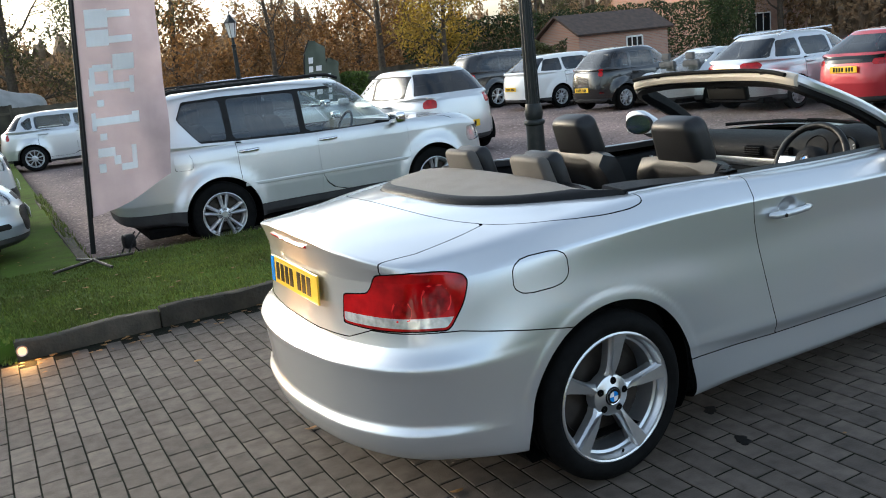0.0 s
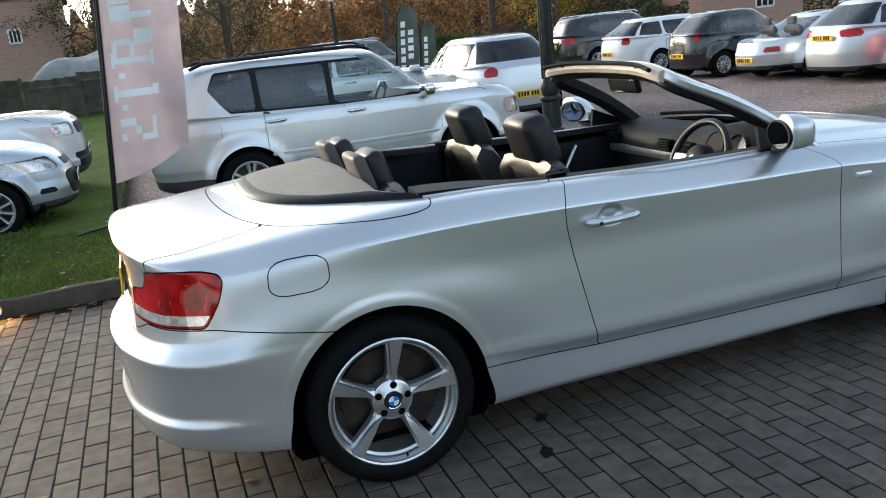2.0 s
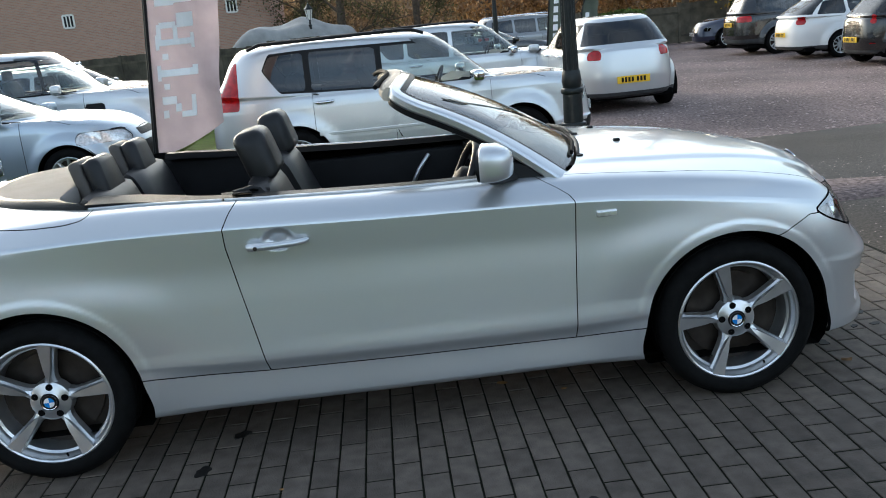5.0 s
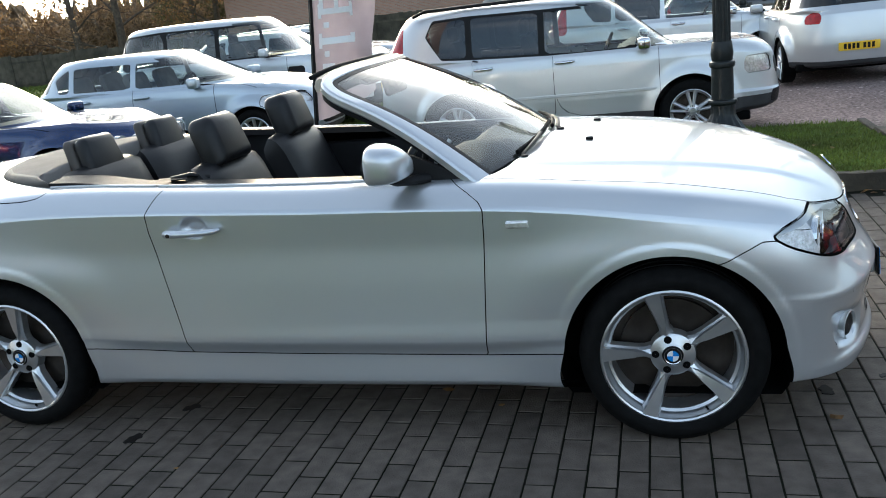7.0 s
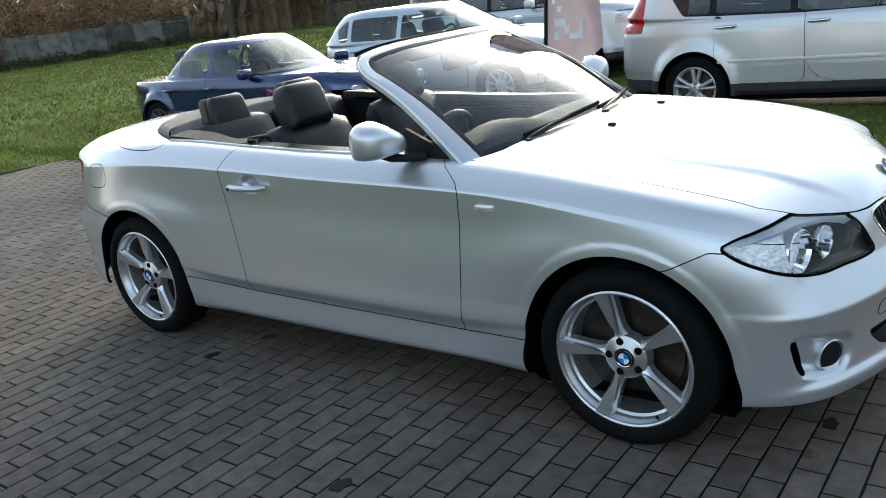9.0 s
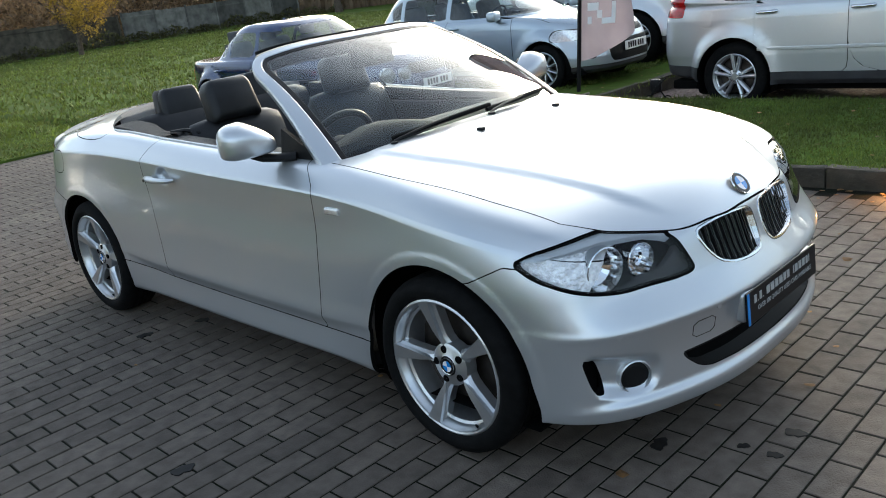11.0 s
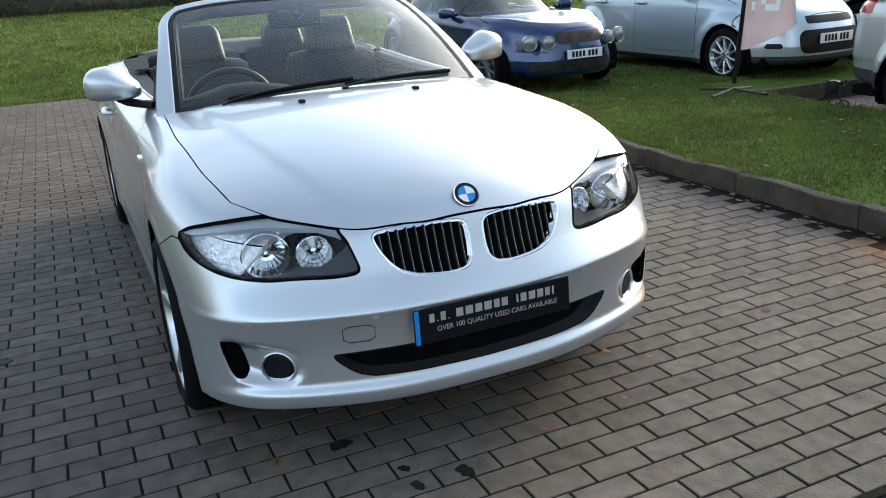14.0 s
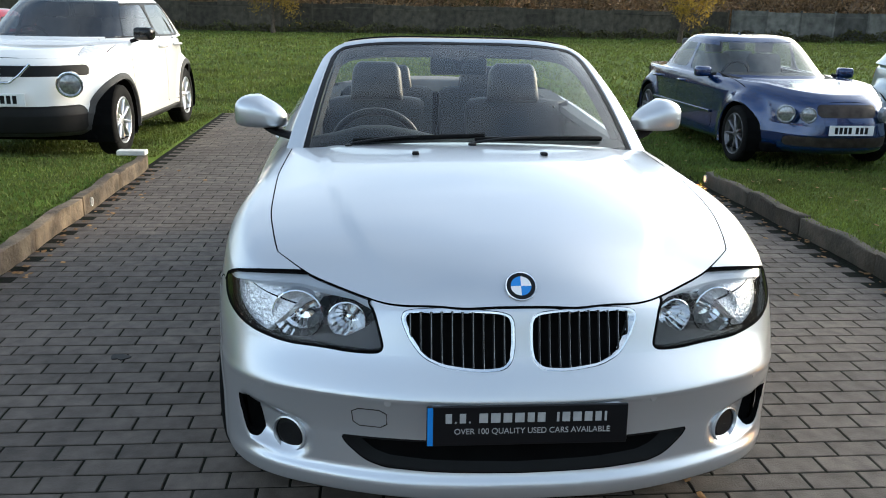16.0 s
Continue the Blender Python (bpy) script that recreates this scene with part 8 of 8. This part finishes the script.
def house(name, label, x0, x1, y0, y1, z0, eave, ridge, axis, windows, rot=0, chimney=False):
    m = Matrix.Translation(((x0 + x1) / 2, (y0 + y1) / 2, z0)) @ Matrix.Rotation(radians(rot), 4, "Z")
    w, d = (x1 - x0) / 2, (y1 - y0) / 2
    h = thing(name, label, "building", at=m)
    bm = bmesh.new()
    if axis == "x":
        pts = [(-w, -d, 0), (w, -d, 0), (w, d, 0), (-w, d, 0), (-w, -d, eave), (w, -d, eave), (w, d, eave), (-w, d, eave), (-w, 0, ridge), (w, 0, ridge)]
        fc = [(0, 1, 5, 4), (2, 3, 7, 6), (1, 2, 6, 9, 5), (3, 0, 4, 8, 7), (0, 3, 2, 1)]
    else:
        pts = [(-w, -d, 0), (w, -d, 0), (w, d, 0), (-w, d, 0), (-w, -d, eave), (w, -d, eave), (w, d, eave), (-w, d, eave), (0, -d, ridge), (0, d, ridge)]
        fc = [(0, 1, 5, 8, 4), (2, 3, 7, 9, 6), (1, 2, 6, 5), (3, 0, 4, 7), (0, 3, 2, 1)]
    vs = [bm.verts.new(p) for p in pts]
    for f in fc:
        bm.faces.new([vs[k] for k in f])
    part("wall", bm, M_BRICK, h, "red brick wall")
    for sd in (1, -1):
        bm = bmesh.new()
        o, t = .25, .10
        if axis == "x":
            run = math.hypot(d, ridge - eave)
            a = math.atan2(ridge - eave, d)
            box(bm, -w - o, w + o, -run - o, 0, 0, t, m=Matrix.Translation((0, 0, ridge + .02)) @ Matrix.Rotation(math.pi if sd == 1 else 0, 4, "Z") @ Matrix.Rotation(a, 4, "X"))
        else:
            run = math.hypot(w, ridge - eave)
            a = math.atan2(ridge - eave, w)
            box(bm, -run - o, 0, -d - o, d + o, 0, t, m=Matrix.Translation((0, 0, ridge + .02)) @ Matrix.Rotation(math.pi if sd == 1 else 0, 4, "Z") @ Matrix.Rotation(-a, 4, "Y"))
        part("roof", bm, M_TILE, h, "brown tiled roof slope")
    for wx, wz, ww, wh, face in windows:
        mm = Matrix.Translation((wx, -d, wz)) if face == "y" else Matrix.Translation((-w, wx, wz)) @ Matrix.Rotation(radians(-90), 4, "Z")
        bm = bmesh.new()
        box(bm, -ww / 2, ww / 2, -.02, .03, -wh / 2, wh / 2, m=mm)
        pn = part("window", bm, M_PANE, h, "white-framed window")
        bm = bmesh.new()
        for a0, a1, b0, b1 in ((-ww / 2 - .05, -ww / 2 + .03, -wh / 2, wh / 2), (ww / 2 - .03, ww / 2 + .05, -wh / 2, wh / 2), (-ww / 2, ww / 2, -wh / 2 - .05, -wh / 2 + .04), (-ww / 2, ww / 2, wh / 2 - .04, wh / 2 + .05), (-ww / 6 - .025, -ww / 6 + .025, -wh / 2, wh / 2), (ww / 6 - .025, ww / 6 + .025, -wh / 2, wh / 2)):
            box(bm, a0, a1, -.06, -.018, b0, b1, m=mm)
        part("window_frame", bm, M_FRAME, pn)
    if chimney:
        bm = bmesh.new()
        box(bm, -.4, .4, -.3, .3, ridge - .6, ridge + 1.2, .02)
        part("chimney", bm, M_BRICK, h)
    return h


house("brick_garage", "low red brick garage with a brown tiled roof", 22.9, 28.6, 30.0, 33.2, -.25, 2.05, 2.95, "x", [(.6, 1.45, 1.0, .5, "y")])
house("brick_house", "old red brick house with white windows", 42, 62, 40, 50, -.3, 5.2, 8.5, "x", [(-5, 1.7, 2.2, 1.3, "y"), (1.5, 1.7, 2.2, 1.3, "y"), (6, 1.7, 1.8, 1.3, "y"), (-5, 4.2, 1.8, 1.2, "y"), (1.5, 4.2, 1.8, 1.2, "y")], 0, True)
house("brick_house", "brown brick house with small windows in the distance", -22, -5.0, 41, 48, -.3, 5.4, 8.5, "x", [(-5.5, 3.5, .5, .6, "y"), (-1.5, 3.6, .5, .6, "y"), (3.2, 3.7, .5, .6, "y"), (6.6, 3.6, .5, .6, "y")])

# sheeted boat hull shape beyond the fence
bm = bmesh.new()
bmesh.ops.create_icosphere(bm, subdivisions=4, radius=1)
for v in bm.verts:
    v.co.x *= 2.6
    v.co.y *= 1.1
    v.co.z = max(-.8, v.co.z * .95 + .12 * math.sin(3 * v.co.x) + .08 * math.sin(5 * v.co.y + v.co.x))
bmesh.ops.transform(bm, matrix=Matrix.Translation((-3.2, 31.8, 1.15)) @ Matrix.Rotation(.1, 4, "Z"), verts=bm.verts)
tagged(part("covered_trailer", bm, mat("pale_tarpaulin", (.26, .26, .25), .6, vary=.15, scale=3, bump=.5, bump_scale=6), None, smooth=60), "trailer under a pale crumpled tarpaulin beyond the fence", "trailer")

# lamp posts
M_IRON = mat("black_cast_iron", (.014, .017, .018), .38, .3, vary=.3, scale=12, bump=.3, bump_scale=40)
M_LANTERN = mat("frosted_lantern_glass", (.80, .80, .76), .4, vary=.05, trans=.3)


def lamp_post(x, y, z, h=3.3, detail=True):
    t = thing("lamp_post", "black cast-iron lamp post with a glazed lantern", "lamp post", "lamp posts", at=pose(x, y, z))
    st = 28 if detail else 12
    bm = bmesh.new()
    foot = [(.215, 0), (.215, .155), (.205, .168), (.196, .172), (.208, .185), (.205, .200), (.190, .208), (.182, .225), (.150, .27), (.118, .315), (.104, .35), (.100, .43), (.118, .44), (.122, .455), (.116, .47), (.096, .475)]
    rings = lathe(bm, foot, Matrix.Identity(4), 2 * st)
    if detail:
        for i in (7, 8, 9, 10):
            for k, v in enumerate(rings[i]):
                if k % 4 < 2:
                    v.co.x *= .93
                    v.co.y *= .93
    part("base", bm, M_IRON, t, "fluted iron base on a round plinth", 40)
    bm = bmesh.new()
    lathe(bm, [(.094, .475), (.090, .74), (.104, .750), (.108, .77), (.102, .79), (.084, .80), (.094, .86), (.082, .95), (.078, .96)], Matrix.Identity(4), st)
    part("drum", bm, M_IRON, t, "plain drum between two collars", 40)
    bm = bmesh.new()
    prof = [(.074, .955), (.071, 1.30), (.064, 1.9), (.052, h - .65), (.075, h - .63), (.075, h - .60), (.045, h - .58), (.035, h - .40)]
    rings = lathe(bm, prof, Matrix.Identity(4), st)
    if detail:
        for i in range(4):
            for k, v in enumerate(rings[i]):
                if k % 2:
                    v.co.x *= .88
                    v.co.y *= .88
    part("shaft", bm, M_IRON, t, "fluted iron shaft", 30)
    for sd in (1, -1):
        bm = bmesh.new()
        tube(bm, [(0, 0, h - .72), (0, sd * .22, h - .72)], .012, 6)
        part("ladder_bar", bm, M_IRON, t)
    bm = bmesh.new()
    lathe(bm, [(.09, h - .40), (.16, h - .02)], Matrix.Identity(4), 6)
    ln = part("lantern", bm, M_LANTERN, t, "pale lantern glass")
    bm = bmesh.new()
    lathe(bm, [(.19, h - .02), (.17, h + .03), (.06, h + .15), (.05, h + .20), (.02, h + .22), (.015, h + .30), (.001, h + .32)], Matrix.Identity(4), 6)
    part("lantern_cap", bm, M_IRON, ln, "black lantern cap")
    for k in range(6):
        a = k * math.pi / 3
        bm = bmesh.new()
        tube(bm, [(.09 * math.cos(a), .09 * math.sin(a), h - .40), (.165 * math.cos(a), .165 * math.sin(a), h - .02)], .009, 5)
        part("lantern_bar", bm, M_IRON, ln)


lamp_post(1.84, 4.08, .035)
lamp_post(3.5, 20.5, -.12, 3.15, False)
lamp_post(18.0, 35.0, -.2, 2.9, False)
lamp_post(-2.4, 31.0, -.2, 2.7, False)
sheet("lawn_island", 1.2, 6.0, 19.6, 21.6, 20, 12, lambda x, y: x * 0 - .10 + .01 * wobble(x, y), M_SOIL, "small grass island round a lamp post")
blades("island_grass", 1.3, 5.9, 19.7, 21.5, 500, .06, lambda x, y: x * 0 - .10, "grass on the small island", width=.012)

# flags
M_FLAG = let_light_through(mat("mauve_flag_cloth", (.38, .315, .335), .8, vary=.12, scale=4, bump=.25, bump_scale=14), .3)
M_FLAGG = mat("dark_green_flag_cloth", (.085, .10, .075), .8, vary=.15, scale=4)


def flag(x, y, z, h, w, lean, cloth, label, bars, curl=.07, low=.45, cut=.30, yaw=0.0, group="feather flags", foot=True):
    """A tall banner on a bent pole, on a cross foot; bars: (along, from, to) strips across the cloth."""
    t = thing("banner_flag", label, "flag", group, at=pose(x, y, z, 0, 0, yaw))
    pole = lambda u: Vector((lean * u * h + (.35 * w * max(0, u - .8)**2 * 20), 0, u * h))
    bm = bmesh.new()
    tube(bm, [pole(u) for u in np.linspace(.03, 1, 22)], .02, 10, radii=[.024 - .014 * u for u in np.linspace(0, 1, 22)])
    part("pole", bm, M_TRIM, t, "black flag pole", 60)
    nu, nv = 14, 50

    def at(a, b):
        zb = low + cut * a**1.6
        zz = zb + (h * .985 - zb) * b
        p = pole(zz / h)
        close = 1 - max(0, b - .86)**2 * 45 * a
        return Vector((p.x + w * a * max(.05, close), curl * math.sin(2.2 * a * math.pi + 3.2 * zz) * a + .03 * math.sin(9 * zz) * a * a - .10 * a * a * math.exp(-((zz - .9) / .5)**2), zz))

    bm = bmesh.new()
    g = [[bm.verts.new(at(i / nu, j / nv)) for i in range(nu + 1)] for j in range(nv + 1)]
    for j in range(nv):
        for i in range(nu):
            bm.faces.new((g[j][i], g[j][i + 1], g[j + 1][i + 1], g[j + 1][i]))
    cl = part("cloth", bm, cloth, t, smooth=60)
    bm = bmesh.new()
    tube(bm, [pole(u) + Vector((.012, 0, 0)) for u in np.linspace(low / h, .97, 22)], .034, 8, .5)
    part("pole_sleeve", bm, M_TRIM, cl, "black pole sleeve", 60)
    for z0, z1, a0, a1 in bars:
        bm = bmesh.new()
        n = 5
        for sd in (1, -1):
            q = [[bm.verts.new(on(at, z0 + (z1 - z0) * j / 3, a0 + (a1 - a0) * i / n, low, cut, h) + Vector((0, sd * .004, 0))) for i in range(n + 1)] for j in range(4)]
            for j in range(3):
                for i in range(n):
                    bm.faces.new((q[j][i], q[j][i + 1], q[j + 1][i + 1], q[j + 1][i]))
        part("lettering_bar", bm, M_WHITE, cl, "white bar")
    if foot:
        for a in (0, 1.57):
            bm = bmesh.new()
            tube(bm, [(-.38 * math.cos(a + .3), -.38 * math.sin(a + .3), .03), (0, 0, .06), (.38 * math.cos(a + .3), .38 * math.sin(a + .3), .03)], .014, 6)
            part("foot_bar", bm, M_DISC, t, "steel foot bar")


def on(at, zz, a, low, cut, h):
    zb = low + cut * a**1.6
    return at(a, (zz - zb) / (h * .985 - zb))


sign = [(.84, .90, .42, .62), (.84, 1.06, .56, .62), (.90, .98, .34, .42), (.98, 1.06, .16, .36), (.84, .92, .16, .24), (1.13, 1.19, .20, .28), (1.26, 1.33, .14, .66), (1.26, 1.36, .60, .68), (1.22, 1.38, .12, .17), (1.43, 1.49, .20, .28),
        (1.57, 1.63, .14, .64), (1.53, 1.68, .12, .17), (1.53, 1.68, .60, .65), (1.63, 1.78, .14, .20), (1.74, 1.80, .18, .40), (1.63, 1.76, .36, .42), (1.74, 1.88, .42, .66), (1.96, 2.10, .14, .40), (1.98, 2.04, .40, .66), (2.12, 2.28, .14, .40), (2.2, 2.26, .40, .66)]
flag(-2.43, 5.20, .01, 3.9, .74, .10, M_FLAG, "tall mauve banner with white bars on a black pole", sign)
fb = [(.75 + .22 * k, .90 + .22 * k, .22, .42) for k in range(6)] + [(1.05 + .2 * k, 1.18 + .2 * k, .55, .78) for k in range(4)]
flag(4.35, 18.0, -.15, 2.45, .60, .10, M_FLAGG, "dark green feather flag with pale bars", fb, .04, .5, .1)
flag(5.75, 20.2, -.15, 2.0, .45, .10, M_FLAGG, "small dark green feather flag with pale bars", [(.6 + .2 * k, .74 + .2 * k, .25, .5) for k in range(5)], .04, .4, .1)

# folded pushchair behind the off-roader
t = thing("pushchair", "folded dark pushchair standing on the gravel", "pushchair", at=pose(-1.98, 6.10, -.205, 0, 0, 20) @ Matrix.Diagonal((.62, .62, .62, 1)))
for dx, dy in ((-.16, -.12), (-.16, .12), (.2, 0)):
    bm = bmesh.new()
    lathe(bm, [(.075, -.02), (.095, -.018), (.095, .018), (.075, .02), (.075, -.02)], Matrix.Translation((dx, dy, .097)) @ Matrix.Rotation(math.pi / 2, 4, "X"), 20)
    part("wheel", bm, M_RUBBER, t)
for pts in ([(-.16, -.12, .1), (.0, -.1, .35), (.18, -.08, .5)], [(-.16, .12, .1), (.0, .1, .35), (.18, .08, .5)], [(.2, 0, .1), (.05, 0, .32), (-.1, 0, .5)]):
    bm = bmesh.new()
    tube(bm, pts, .014, 6)
    part("frame_tube", bm, M_TRIM, t)
bm = bmesh.new()
box(bm, -.10, .10, -.09, .09, .26, .50, .05, 3)
part("folded_seat", bm, M_TRIM, t, smooth=60)
